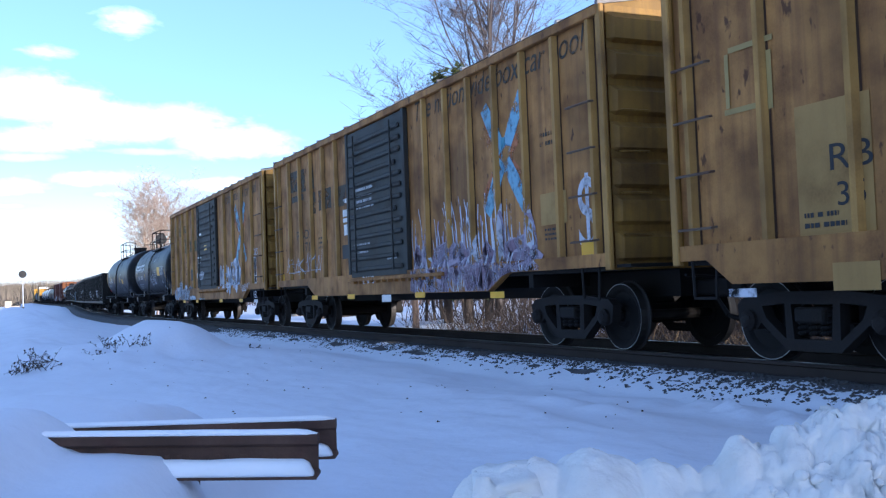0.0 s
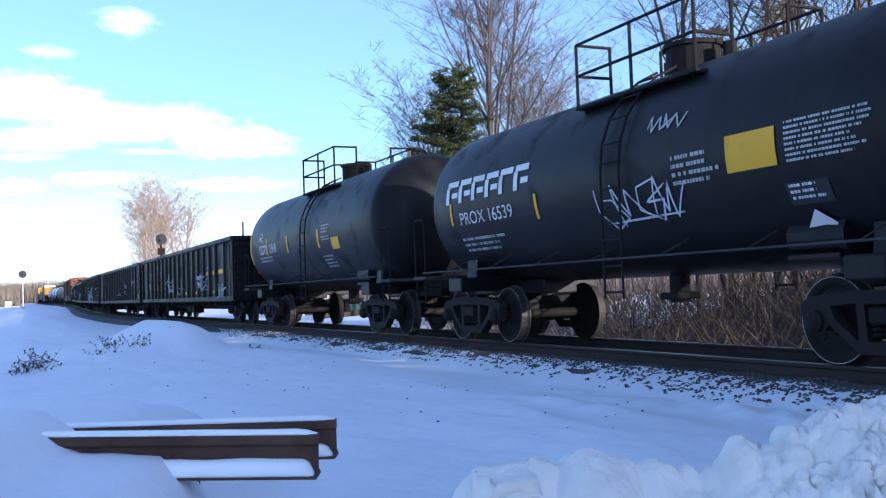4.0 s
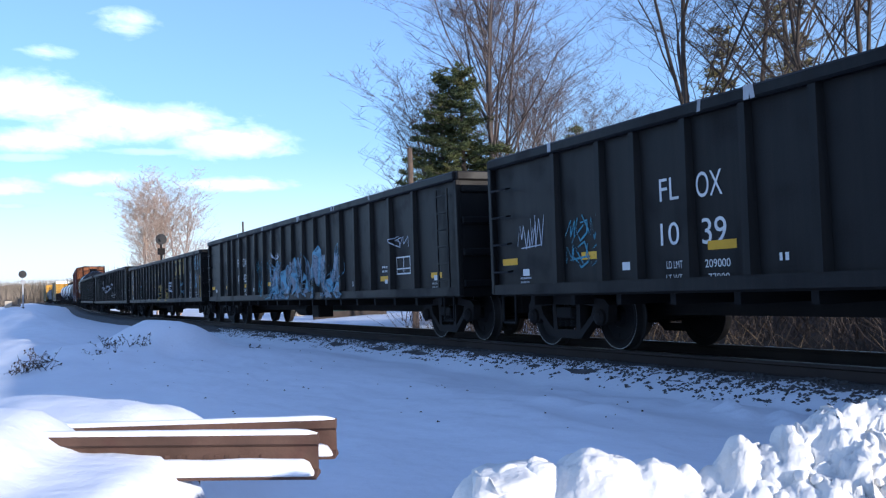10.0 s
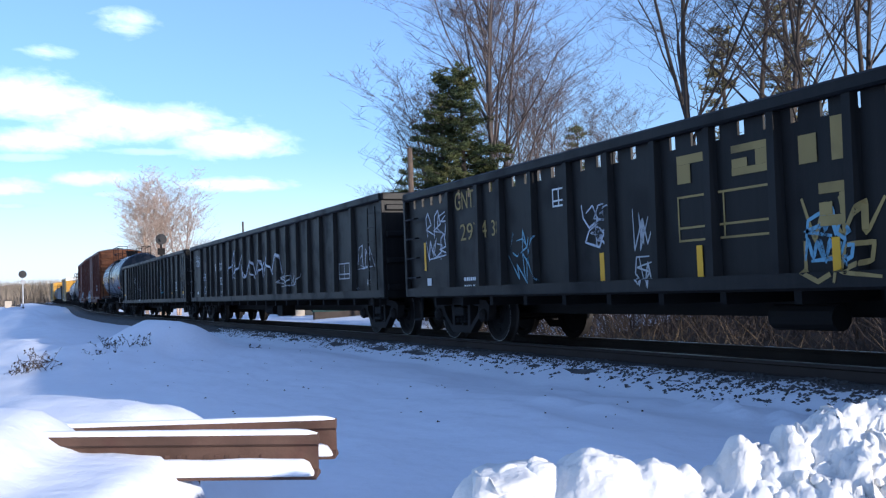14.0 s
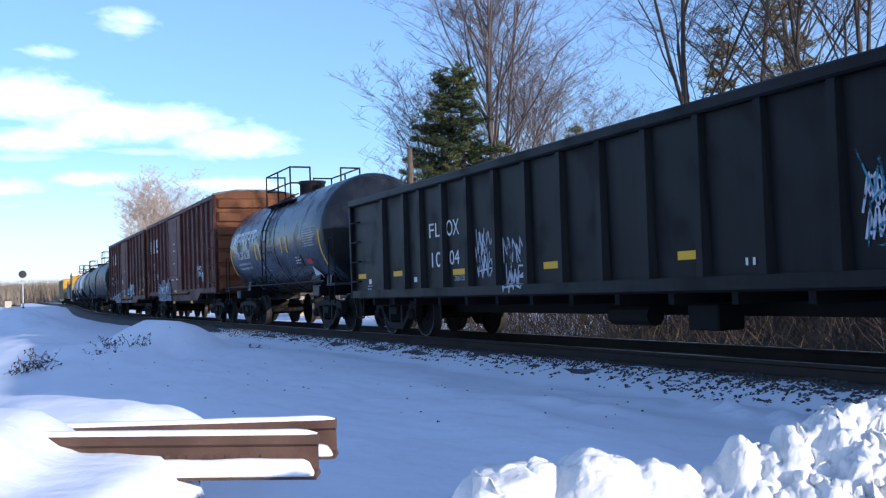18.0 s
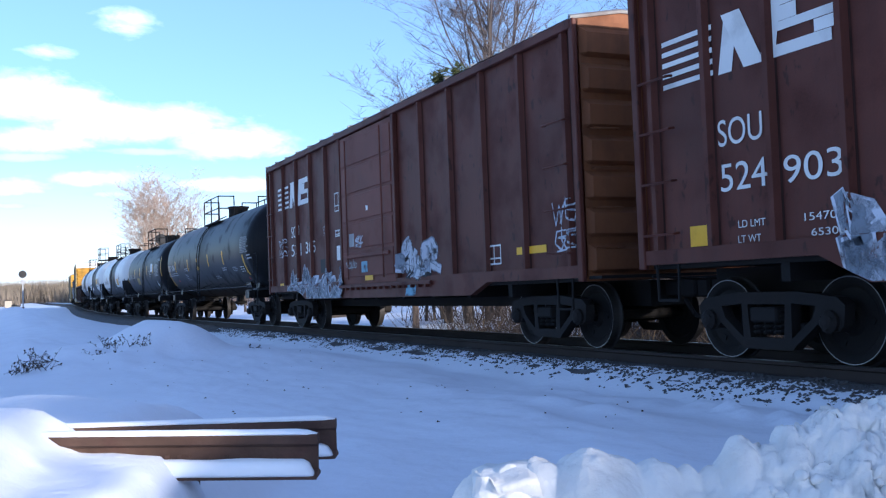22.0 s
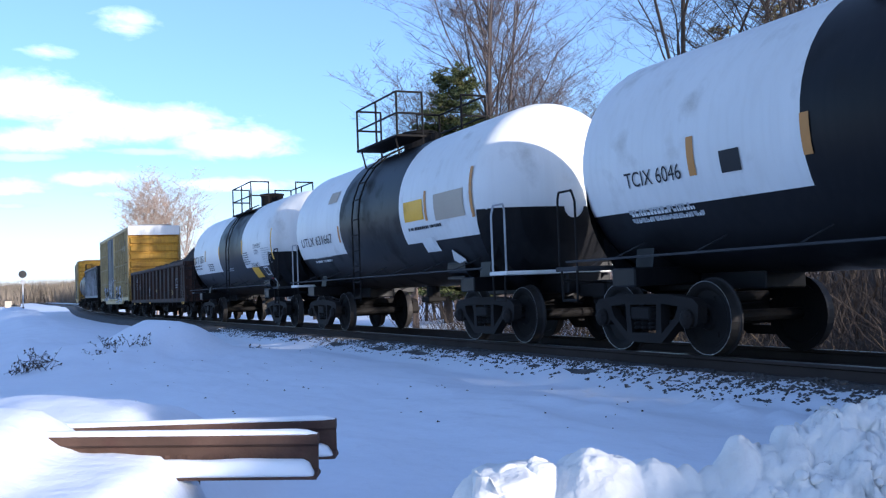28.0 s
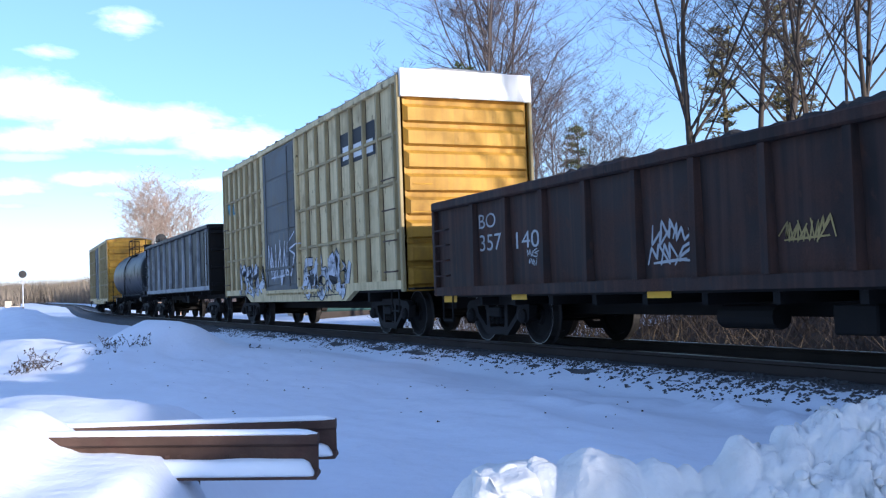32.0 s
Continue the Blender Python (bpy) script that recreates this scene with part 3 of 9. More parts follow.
def ladder_rails(car, x, y, z0, z1, w=0.42, rungs=6, material=None):
    bm = bmesh.new()
    for a in (-w / 2, w / 2):
        block(bm, x - 0.012, x + 0.012, y + a - 0.03, y + a + 0.03, z0, z1)
    lad = part("ladder", bm, material or M_STEEL, car)
    for i in range(rungs):
        put("rung", rung_mesh(w, material or M_STEEL), lad, pose(x, y, z0 + 0.12 + (z1 - z0 - 0.24) * i / (rungs - 1)))
    return lad


def stirrup(car, x, y, z, material=None):
    bm = bmesh.new()
    pipe(bm, [(x, y - 0.2, z), (x, y - 0.18, z - 0.42), (x, y + 0.18, z - 0.42), (x, y + 0.2, z)], 0.018, 5)
    return part("stirrup_step", bm, material or M_STEEL, car)


def reflectors(car, places, z, side, material=None, w=0.46, h=0.10, upright=False):
    me = {}
    for y in places:
        key = "reflector"
        if key not in me:
            vs = [(0, w / 2, 0), (0, -w / 2, 0), (0, -w / 2, h), (0, w / 2, h)]
            me[key] = from_lists("reflector", vs, [(0, 1, 2, 3)], material or M_MARKYEL)
        ob = put("reflector", me[key], car, pose(side, y, z), "yellow reflective strip")
        if (material or M_MARKYEL) is M_MARKYEL:
            sole_plate(car, y, z + h / 2, ob)


# ---- boxcars ----
def end_mesh(width, z0, z1, peak, ridges, material, thick=0.05):
    """A corrugated end: flat plate with rounded level ridges."""
    bm = bmesh.new()
    w = width / 2
    n = ridges * 6
    prof = [(z0, 0.0)]
    for r in range(ridges):
        a = z0 + 0.06 + (z1 - z0 - 0.12) * r / ridges
        b = z0 + 0.06 + (z1 - z0 - 0.12) * (r + 1) / ridges
        h = b - a
        prof += [(a + 0.10 * h, 0.0), (a + 0.19 * h, 0.095), (a + 0.74 * h, 0.105), (a + 0.92 * h, 0.0)]
    prof.append((z1, 0.0))
    cols = [(-w, 0.0), (-w + 0.06, 0.0), (-w + 0.13, 1.0), (w - 0.13, 1.0), (w - 0.06, 0.0), (w, 0.0)]
    grid = [[bm.verts.new((x, p[1] * k, p[0])) for p in prof] for x, k in cols]
    for a, b in zip(grid, grid[1:]):
        for i in range(len(prof) - 1):
            bm.faces.new((a[i], b[i], b[i + 1], a[i + 1]))
    bmesh.ops.recalc_face_normals(bm, faces=bm.faces[:])
    sheet = as_mesh("end_sheet", bm, material)
    bm = bmesh.new()
    out = [(-w, z0), (w, z0), (w, z1), (w * 0.45, z1 + peak), (-w * 0.45, z1 + peak), (-w, z1)]
    a = [bm.verts.new((x, -0.002, z)) for x, z in out]
    b = [bm.verts.new((x, -thick, z)) for x, z in out]
    bm.faces.new(a)
    bm.faces.new(list(reversed(b)))
    for i in range(6):
        bm.faces.new((a[i], b[i], b[(i + 1) % 6], a[(i + 1) % 6]))
    bmesh.ops.recalc_face_normals(bm, faces=bm.faces[:])
    return as_mesh("end_wall", bm, material), sheet


def boxcar(name, label, group, length, eave, floor, paint, end_paint, door_paint, door=(0.0, 3.0), posts=6, deep=0.85, door_kind="ribbed",
           width=2.96, inset=1.6, ridges=7, lit_cap=None, gap_rows=0, far_posts=None, post_paint=None, cuts=(2.75, 2.75)):
    """door: centre along the car and width. posts: how many side posts on either hand of the door."""
    car = car_empty(name, label, group)
    w, hl = width / 2, length / 2
    d0, d1 = door[0] - door[1] / 2, door[0] + door[1] / 2
    n0, n1 = -hl + cuts[0], hl - cuts[1]        # where the sill begins to deepen
    m0, m1 = n0 + 0.6, n1 - min(0.6, cuts[1] * 0.8)
    # side walls with the deeper sill between the trucks
    for s in (-1, 1):
        bm = bmesh.new()
        out = [(-hl, floor), (n0, floor), (m0, deep), (m1, deep), (n1, floor), (hl, floor), (hl, eave), (-hl, eave)]
        prism(bm, out, s * (w - 0.09), s * (w - 0.13))
        part("side_wall", bm, paint, car)
        bm = bmesh.new()
        prism(bm, [(-hl, floor), (n0, floor), (m0, deep), (m1, deep), (n1, floor), (hl, floor),
                   (hl, floor + 0.17), (n1 + 0.05, floor + 0.17), (n0 - 0.05, floor + 0.17), (-hl, floor + 0.17)], s * (w - 0.02), s * (w - 0.088))
        part("side_sill", bm, paint, car)
        bm = bmesh.new()
        block(bm, s * (w - 0.085), s * (w + 0.01), -hl, hl, eave - 0.13, eave, 0.012)
        part("top_chord", bm, paint, car)
    bm = bmesh.new()
    z0, z1 = floor + 0.17, eave - 0.13
    vs = [(0.0, -0.066), (-0.077, -0.036), (-0.077, 0.036), (0.0, 0.066)]
    a = [bm.verts.new((x, y, z0)) for x, y in vs]
    b = [bm.verts.new((x, y, z1)) for x, y in vs]
    for i in range(3):
        bm.faces.new((a[i], a[i + 1], b[i + 1], b[i]))
    bm.faces.new(a)
    bm.faces.new(list(reversed(b)))
    bmesh.ops.recalc_face_normals(bm, faces=bm.faces[:])
    # flat strip along each foot edge: the post's shadow, painted on the wall
    for e in (-1, 1):
        q = [bm.verts.new(c) for c in ((-0.004, e * 0.067, z0), (-0.004, e * 0.105, z0), (-0.004, e * 0.095, z1), (-0.004, e * 0.067, z1))]
        bm.faces.new(q if e < 0 else list(reversed(q))).material_index = 1
    post = as_mesh("side_post", bm, [post_paint or paint, M_REDSHADELINE if paint is M_RED else M_SHADELINE])
    relief = SIDES[car.name] = dict(wall=w - 0.09, posts=[], foot=0.066, face=0.036, depth=0.078, top=z1, sill=(z0, w - 0.02), door=(d0 - 0.12, d1 + 0.12, w + 0.036), under=(n0, m0, m1, n1, floor, deep))
    for s in (-1, 1):
        at = pose(-(w - 0.089), 0, 0) if s < 0 else pose(w - 0.089, 0, 0, 0, 0, 180)
        for lo, hi, n in ((d0 - 0.03, -hl + 0.28, posts), (d1 + 0.03, hl - 0.28, posts if far_posts is None else far_posts)):
            for i in range(1, n + 1):
                y = lo + (hi - lo) * i / n
                put("side_post", post, car, at @ pose(0, y if s < 0 else -y, 0))
                relief["posts"].append(y)
        for k in range(gap_rows):
            z = z0 + (z1 - z0) * (k + 1) / (gap_rows + 1)
            for lo, hi in ((-hl + 0.1, d0 - 0.15), (d1 + 0.15, hl - 0.1)):
                bm = bmesh.new()
                block(bm, s * (w - 0.088), s * (w - 0.03), lo, hi, z - 0.035, z + 0.035, 0.01)
                part("side_rail", bm, post_paint or paint, car)
    # door
    for s in (-1, 1):
        bm = bmesh.new()
        zb, zt = floor + 0.10, eave - 0.16
        block(bm, s * (w - 0.086), s * (w - 0.015), d0, d1, zb, zt, 0.01)
        dr = part("door", bm, door_paint, car, "sliding door with level corrugations" if door_kind == "ribbed" else "plug door in five panels")
        n = 13 if door_kind == "ribbed" else 5
        for i in range(n):
            bm = bmesh.new()
            z = zb + 0.12 + (zt - zb - 0.2) * i / n
            if door_kind == "ribbed":
                h = (zt - zb - 0.2) / n * 0.55
                for g in ((d0 + 0.12, d1 - 0.12),):
                    block(bm, s * (w - 0.02), s * (w + 0.035), g[0] + (0.25 if i % 4 == 1 else 0), g[1], z, z + h * 0.8, 0.025)
            else:
                block(bm, s * (w - 0.02), s * (w + 0.004), d0 + 0.08, d1 - 0.08, z + 0.03, z + (zt - zb - 0.2) / n - 0.03, 0.012)
            part("door_rib" if door_kind == "ribbed" else "door_panel", bm, door_paint, dr)
        bm = bmesh.new()
        for y in (d0 + 0.5, d1 - 0.5):
            rod(bm, (s * (w + 0.05), y, zb + 0.1), (s * (w + 0.05), y, zt - 0.1), 0.018, 6)
            part("lock_rod", bm, door_paint, dr)
            bm = bmesh.new()
        if door_kind != "ribbed":
            block(bm, s * (w + 0.02), s * (w + 0.06), d0 + 0.2, d1 - 0.2, zb + 0.55, zb + 0.62, 0.01)
        if door_kind != "ribbed":
            part("lock_bar", bm, door_paint, dr)
        else:
            bm.free()
        bm = bmesh.new()
        block(bm, s * (w - 0.02), s * (w + 0.045), d0 - door[1] * 0.55, d1 + 0.2, floor + 0.02, floor + 0.085, 0.01)
        for i in range(14):
            y = d0 - door[1] * 0.5 + i * (door[1] * 1.5) / 14
            block(bm, s * (w - 0.018), s * (w + 0.06), y, y + 0.05, floor - 0.03, floor + 0.03)
        part("door_track", bm, paint, car)
        for y in (d0 - 0.06, d1 + 0.06):
            bm = bmesh.new()
            block(bm, s * (w - 0.087), s * (w + 0.01), y - 0.06, y + 0.06, z0, z1, 0.012)
            part("door_post", bm, door_paint if door_kind == "ribbed" else paint, car)
    # floor, ends, roof
    bm = bmesh.new()
    block(bm, -w + 0.132, w - 0.132, -hl + 0.06, hl - 0.06, floor - 0.05, floor + 0.03)
    block(bm, -0.35, 0.35, -hl, hl, floor - 0.42, floor - 0.06)
    base = part("underframe", bm, M_STEEL, car)
    bm = bmesh.new()
    block(bm, -w + 0.14, w - 0.14, -0.06, 0.06, floor - 0.24, floor - 0.052)
    beam = as_mesh("crossbearer", bm, M_STEEL)
    for i in range(9):
        put("crossbearer", beam, base, pose(0, -hl + 2.2 + (length - 4.4) * i / 8, 0))
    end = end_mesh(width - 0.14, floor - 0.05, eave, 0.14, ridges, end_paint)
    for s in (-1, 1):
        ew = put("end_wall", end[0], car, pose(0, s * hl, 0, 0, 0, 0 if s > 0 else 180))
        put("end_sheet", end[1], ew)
        for x in (-1, 1):
            bm = bmesh.new()
            block(bm, x * (w - 0.07), x * (w + 0.0), s * hl - 0.06, s * hl + 0.06, floor - 0.05, eave, 0.012)
            part("corner_post", bm, post_paint or paint, car)
        if lit_cap:
            bm = bmesh.new()
            block(bm, -w + 0.05, w - 0.05, s * (hl + 0.005), s * (hl + 0.14), eave - 0.42, eave + 0.12, 0.01)
            part("end_cap", bm, lit_cap, car, "white-painted upper end panel")
    bm = bmesh.new()
    n = 16
    prof = [(-w, eave), (-w * 0.45, eave + 0.14), (w * 0.45, eave + 0.14), (w, eave)]
    rings = [[bm.verts.new((x, -hl + length * i / n, z + 0.012)) for x, z in prof] for i in range(n + 1)]
    for a, b in zip(rings, rings[1:]):
        for k in range(3):
            bm.faces.new((a[k], a[k + 1], b[k + 1], b[k]))
    roof = part("roof", bm, M_ROOF, car)
    bm = bmesh.new()
    pipe(bm, [(-w - 0.005, 0, eave + 0.02), (-w * 0.45, 0, eave + 0.165), (w * 0.45, 0, eave + 0.165), (w + 0.005, 0, eave + 0.02)], 0.035, 5)
    rib = as_mesh("roof_rib", bm, M_ROOF)
    for i in range(n + 1):
        put("roof_rib", rib, roof, pose(0, -hl + length * i / n, 0))
    for y in (-hl + 0.45, hl - 0.45):
        ladder(car, -w - 0.0, y, floor + 0.35, floor + 2.15, 0.56, 4, M_GRAB if paint is not M_RED else paint, name="grab_iron")
        ladder(car, w - 0.02, y, floor + 0.4, floor + 2.0, 0.46, 4, paint, name="grab_iron")
        stirrup(car, -w + 0.04, y, floor)
        stirrup(car, w - 0.04, y, floor)
    ladder(car, -w + 0.45, -hl - 0.03, floor + 0.4, floor + 2.0, 0.42, 4, end_paint, along="x", name="grab_iron")
    bm = bmesh.new()
    lathe(bm, [(0.0, 0.02), (0.0, 0.30), (0.03, 0.30), (0.03, 0.02)], 16, "Y")
    for v in bm.verts:
        v.co += Vector((0.55, -hl - 0.22, floor + 1.3))
    part("brake_wheel", bm, M_STEEL, car)
    bm = bmesh.new()
    block(bm, -w + 0.1, w - 0.1, -hl - 0.36, -hl - 0.06, floor - 0.02, floor + 0.02)
    part("crossover_step", bm, M_STEEL, car)
    running_gear(car, inset, length)
    return car


# ---- gondolas ----
def gondola(name, label, group, length, top, floor, paint, posts=17, edge=1.35, post_ys=None, post_paint=None, width=3.04, inset=1.4, taper=True, sill_drop=0.0, ladder_end=True, perforated=False):
    car = car_empty(name, label, group)
    w, hl = width / 2, length / 2
    for s in (-1, 1):
        bm = bmesh.new()
        if perforated:
            block(bm, s * (w - 0.10), s * (w - 0.13), -hl, hl, floor, top - 0.30)
            n = posts * 3
            for i in range(n):
                y0, y1 = -hl + length * i / n, -hl + length * (i + 1) / n
                block(bm, s * (w - 0.10), s * (w - 0.13), y0 + 0.10, y1, top - 0.30, top - 0.14)
        else:
            block(bm, s * (w - 0.10), s * (w - 0.13), -hl, hl, floor, top - 0.1)
        part("side_wall", bm, paint, car)
        bm = bmesh.new()
        block(bm, s * (w - 0.14), s * (w + 0.015), -hl, hl, top - 0.15, top, 0.025)
        part("top_chord", bm, paint, car)
        bm = bmesh.new()
        prism(bm, [(-hl, floor), (-hl + 2.5, floor), (-hl + 3.2, floor - sill_drop), (hl - 3.2, floor - sill_drop), (hl - 2.5, floor), (hl, floor), (hl, floor + 0.15), (-hl, floor + 0.15)],
              s * (w - 0.02), s * (w - 0.098))
        part("side_sill", bm, post_paint or paint, car)
    bm = bmesh.new()
    z0, z1 = floor + 0.15, top - 0.15
    foot = [(0.0, -0.10), (-0.10, -0.055), (-0.10, 0.055), (0.0, 0.10)]
    head = [(0.0, -0.075), (-0.075, -0.05), (-0.075, 0.05), (0.0, 0.075)] if taper else foot
    a = [bm.verts.new((x, y, z0)) for x, y in foot]
    b = [bm.verts.new((x, y, z1)) for x, y in head]
    for i in range(3):
        bm.faces.new((a[i], a[i + 1], b[i + 1], b[i]))
    bm.faces.new(a)
    bm.faces.new(list(reversed(b)))
    bmesh.ops.recalc_face_normals(bm, faces=bm.faces[:])
    post = as_mesh("side_post", bm, post_paint or paint)
    relief = SIDES[car.name] = dict(wall=w - 0.10, posts=[], foot=0.10, face=0.055, depth=0.101, top=z1, sill=(z0, w - 0.02), door=None, under=(0, 0, 0, 0, floor, floor))
    for s in (-1, 1):
        at = pose(-(w - 0.099), 0, 0) if s < 0 else pose(w - 0.099, 0, 0, 0, 0, 180)
        for i in range(posts if post_ys is None else len(post_ys)):
            y = -hl + edge + (length - 2 * edge) * i / (posts - 1) if post_ys is None else post_ys[i]
            put("side_post", post, car, at @ pose(0, y if s < 0 else -y, 0))
            relief["posts"].append(y)
    for s in (-1, 1):
        bm = bmesh.new()
        block(bm, -w + 0.02, w - 0.02, s * hl - 0.04, s * hl + 0.0, floor, top - 0.16)
        ew = part("end_wall", bm, paint, car)
        for k in range(4):
            z = floor + 0.2 + (top - floor - 0.5) * k / 3
            bm = bmesh.new()
            block(bm, -w + 0.1, w - 0.1, s * (hl + 0.001), s * (hl + 0.10), z - 0.06, z + 0.06, 0.02)
            part("end_rib", bm, paint, ew)
        for x in (-0.75, 0.75):
            bm = bmesh.new()
            block(bm, x - 0.06, x + 0.06, s * (hl + 0.002), s * (hl + 0.13), floor, top - 0.17, 0.015)
            part("end_post", bm, paint, ew)
        bm = bmesh.new()
        block(bm, -w + 0.03, w - 0.03, s * hl - 0.10, s * hl + 0.10, top - 0.155, top - 0.004, 0.02)
        part("end_chord", bm, paint, car)
        for x in (-1, 1):
            bm = bmesh.new()
            block(bm, x * (w - 0.10), x * (w - 0.015), s * hl - 0.05, s * hl + 0.05, floor, top - 0.15, 0.012)
            part("corner_post", bm, paint, car)
            if ladder_end and s < 0:
                ladder_rails(car, x * (w - 0.015), s * (hl - 0.55), floor + 0.15, top - 0.25, 0.44, 6, paint)
            else:
                ladder(car, x * (w - 0.03), s * (hl - 0.4), floor + 0.35, top - 0.5, 0.46, 4, paint, name="grab_iron")
            stirrup(car, x * (w - 0.05), s * (hl - 0.45), floor)
    bm = bmesh.new()
    block(bm, -w + 0.132, w - 0.132, -hl + 0.05, hl - 0.05, floor - 0.03, floor + 0.08)
    block(bm, -0.30, 0.30, -hl, hl, floor - 0.34, floor - 0.04)
    base = part("underframe", bm, M_STEEL, car)
    bm = bmesh.new()
    block(bm, -w + 0.14, w - 0.14, -0.05, 0.05, floor - 0.16, floor - 0.032)
    beam = as_mesh("crossbearer", bm, M_STEEL)
    for i in range(posts):
        put("crossbearer", beam, base, pose(0, -hl + edge + (length - 2 * edge) * i / (posts - 1), 0))
    bm = bmesh.new()
    rod(bm, (-0.75, 0.6, floor - 0.32), (-0.75, 1.5, floor - 0.32), 0.14, 12)
    part("air_reservoir", bm, M_STEEL, car)
    bm = bmesh.new()
    block(bm, -1.0, -0.6, -0.9, -0.35, floor - 0.48, floor - 0.17, 0.02)
    part("brake_valve", bm, M_STEEL, car)
    bm = bmesh.new()
    lathe(bm, [(0.0, 0.02), (0.0, 0.28), (0.03, 0.28), (0.03, 0.02)], 16, "Y")
    for v in bm.verts:
        v.co += Vector((-0.6, -hl - 0.25, floor + 1.2))
    part("brake_wheel", bm, M_STEEL, car)
    running_gear(car, inset, length)
    return car


# ---- tank cars ----
def shell_mesh(radius, length, mid, mats, bands=(), white_from=None, name="tank_shell"):
    """A cylinder with dished heads. mats: paints; bands: (y0, y1, paint) round the tank; white_from: the lower part, up to that height, takes the second paint."""
    bm = bmesh.new()
    hl = length / 2
    head = radius * 0.46
    prof = []
    for i in range(9):
        a = math.pi / 2 * i / 8
        prof.append((-hl + head - head * math.cos(a), max(0.02, radius * math.sin(a) ** 0.9)))
    cuts = sorted({y for b in bands for y in b[:2]} | {-hl + head + (length - 2 * head) * i / 10 for i in range(1, 10)})
    prof += [(y, radius) for y in cuts if -hl + head < y < hl - head]
    prof += [(-u, r) for u, r in reversed(prof[:9])]
    lathe(bm, prof, 48, "Y")
    if white_from is not None:
        bmesh.ops.bisect_plane(bm, geom=bm.verts[:] + bm.edges[:] + bm.faces[:], plane_co=(0, 0, white_from - mid), plane_no=(0, 0, 1))
    for f in bm.faces:
        c = f.calc_center_median()
        k = 0
        for y0, y1, p in bands:
            if y0 < c.y < y1:
                k = p
        if white_from is not None and k == 0 and c.z < white_from - mid:
            k = 1
        f.material_index = k
        f.smooth = True
    for v in bm.verts:
        v.co.z += mid
    return as_mesh(name, bm, mats)


def tank_car(name, label, group, length, shell_len, radius, mid, mats, bands=(), white_from=None, inset=1.7, platform=(0.0, 2.6), dome=True,
             walk_white=False, plat_z=None, rail_paint=None, ladder_y=None, saddle=True, stack=True, rings=(), shield=None):
    car = car_empty(name, label, group)
    hl = length / 2
    frame_paint = rail_paint or M_TANK
    put("tank_shell", shell_mesh(radius, shell_len, mid, mats, bands, white_from), car)
    for y in rings:
        bm = bmesh.new()
        lathe(bm, [(-0.03, radius - 0.01), (-0.025, radius + 0.012), (0.025, radius + 0.012), (0.03, radius - 0.01)], 40, "Y")
        for v in bm.verts:
            v.co.y += y
            v.co.z += mid
        part("weld_band", bm, mats[0], car)
    # stub sills, bolsters and saddles at the ends
    for s in (-1, 1):
        bm = bmesh.new()
        block(bm, -0.32, 0.32, s * hl, s * (hl - 2.9), 0.78, 1.12, 0.02)
        block(bm, -1.35, 1.35, s * (hl - inset - 0.25), s * (hl - inset + 0.25), 0.86, 1.10, 0.02)
        part("stub_sill", bm, frame_paint, car)
        for x in (-1, 1):
            bm = bmesh.new()
            out = [(x * 1.02, 1.08), (x * 0.35, 1.08), (x * 0.45, mid - math.sqrt(max(0.01, radius ** 2 - 0.45 ** 2)) + 0.03),
                   (x * 0.98, mid - math.sqrt(max(0.01, radius ** 2 - 0.98 ** 2)) + 0.03)]
            a = [bm.verts.new((px, s * (hl - inset) - 0.18, pz)) for px, pz in out]
            b = [bm.verts.new((px, s * (hl - inset) + 0.18, pz)) for px, pz in out]
            bm.faces.new(a)
            bm.faces.new(list(reversed(b)))
            for i in range(4):
                bm.faces.new((a[i], b[i], b[(i + 1) % 4], a[(i + 1) % 4]))
            bmesh.ops.recalc_face_normals(bm, faces=bm.faces[:])
            part("saddle", bm, frame_paint, car)
        bm = bmesh.new()
        block(bm, -1.42, 1.42, s * hl, s * (hl - 0.55), 1.10, 1.16, 0.01)
        part("end_platform", bm, M_WHITE if walk_white else (M_PLATFORM if not rail_paint else rail_paint), car)
        for x in (-1.38, 1.38):
            bm = bmesh.new()
            pipe(bm, [(x, s * (hl - 0.5), 1.15), (x, s * (hl - 0.5), 2.05), (x, s * (hl - 0.42), 2.2), (x, s * (hl - 0.10), 2.2), (x, s * (hl - 0.06), 2.1), (x, s * (hl - 0.06), 1.15)], 0.016, 6)
            part("end_handrail", bm, M_STEEL if not walk_white else M_MARKGREY, car)
        for x in (-1, 1):
            stirrup(car, x * 1.38, s * (hl - 0.3), 1.12)
    # side handrail held off the shell, low down
    for x in (-1, 1):
        bm = bmesh.new()
        xr = x * (radius + 0.08)
        pts = [(xr, -hl + 0.5, 1.22), (xr, hl - 0.5, 1.22)]
        pipe(bm, pts, 0.015, 6)
        n = 7
        for i in range(n):
            y = -hl + 1.6 + (length - 3.2) * i / (n - 1)
            zz = 1.40
            xs = x * math.sqrt(max(0.05, radius ** 2 - (mid - zz) ** 2))
            rod(bm, (xr, y, 1.22), (xs, y, 1.42), 0.010, 5)
        part("side_handrail", bm, M_PLATFORM, car)
    # ladder up to the platform
    py, pw = platform
    ly = py if ladder_y is None else ladder_y
    top = mid + radius
    for x in (-1, 1):
        bm = bmesh.new()
        for a in (-0.2, 0.2):
            pts = [(x * (radius + 0.07), ly + a, 0.72), (x * (radius + 0.07), ly + a, mid)]
            for i in range(1, 6):
                an = 1.25 * i / 5
                pts.append((x * (radius + 0.07) * math.cos(an), ly + a, mid + (radius + 0.07) * math.sin(an)))
            pipe(bm, pts, 0.018, 5)
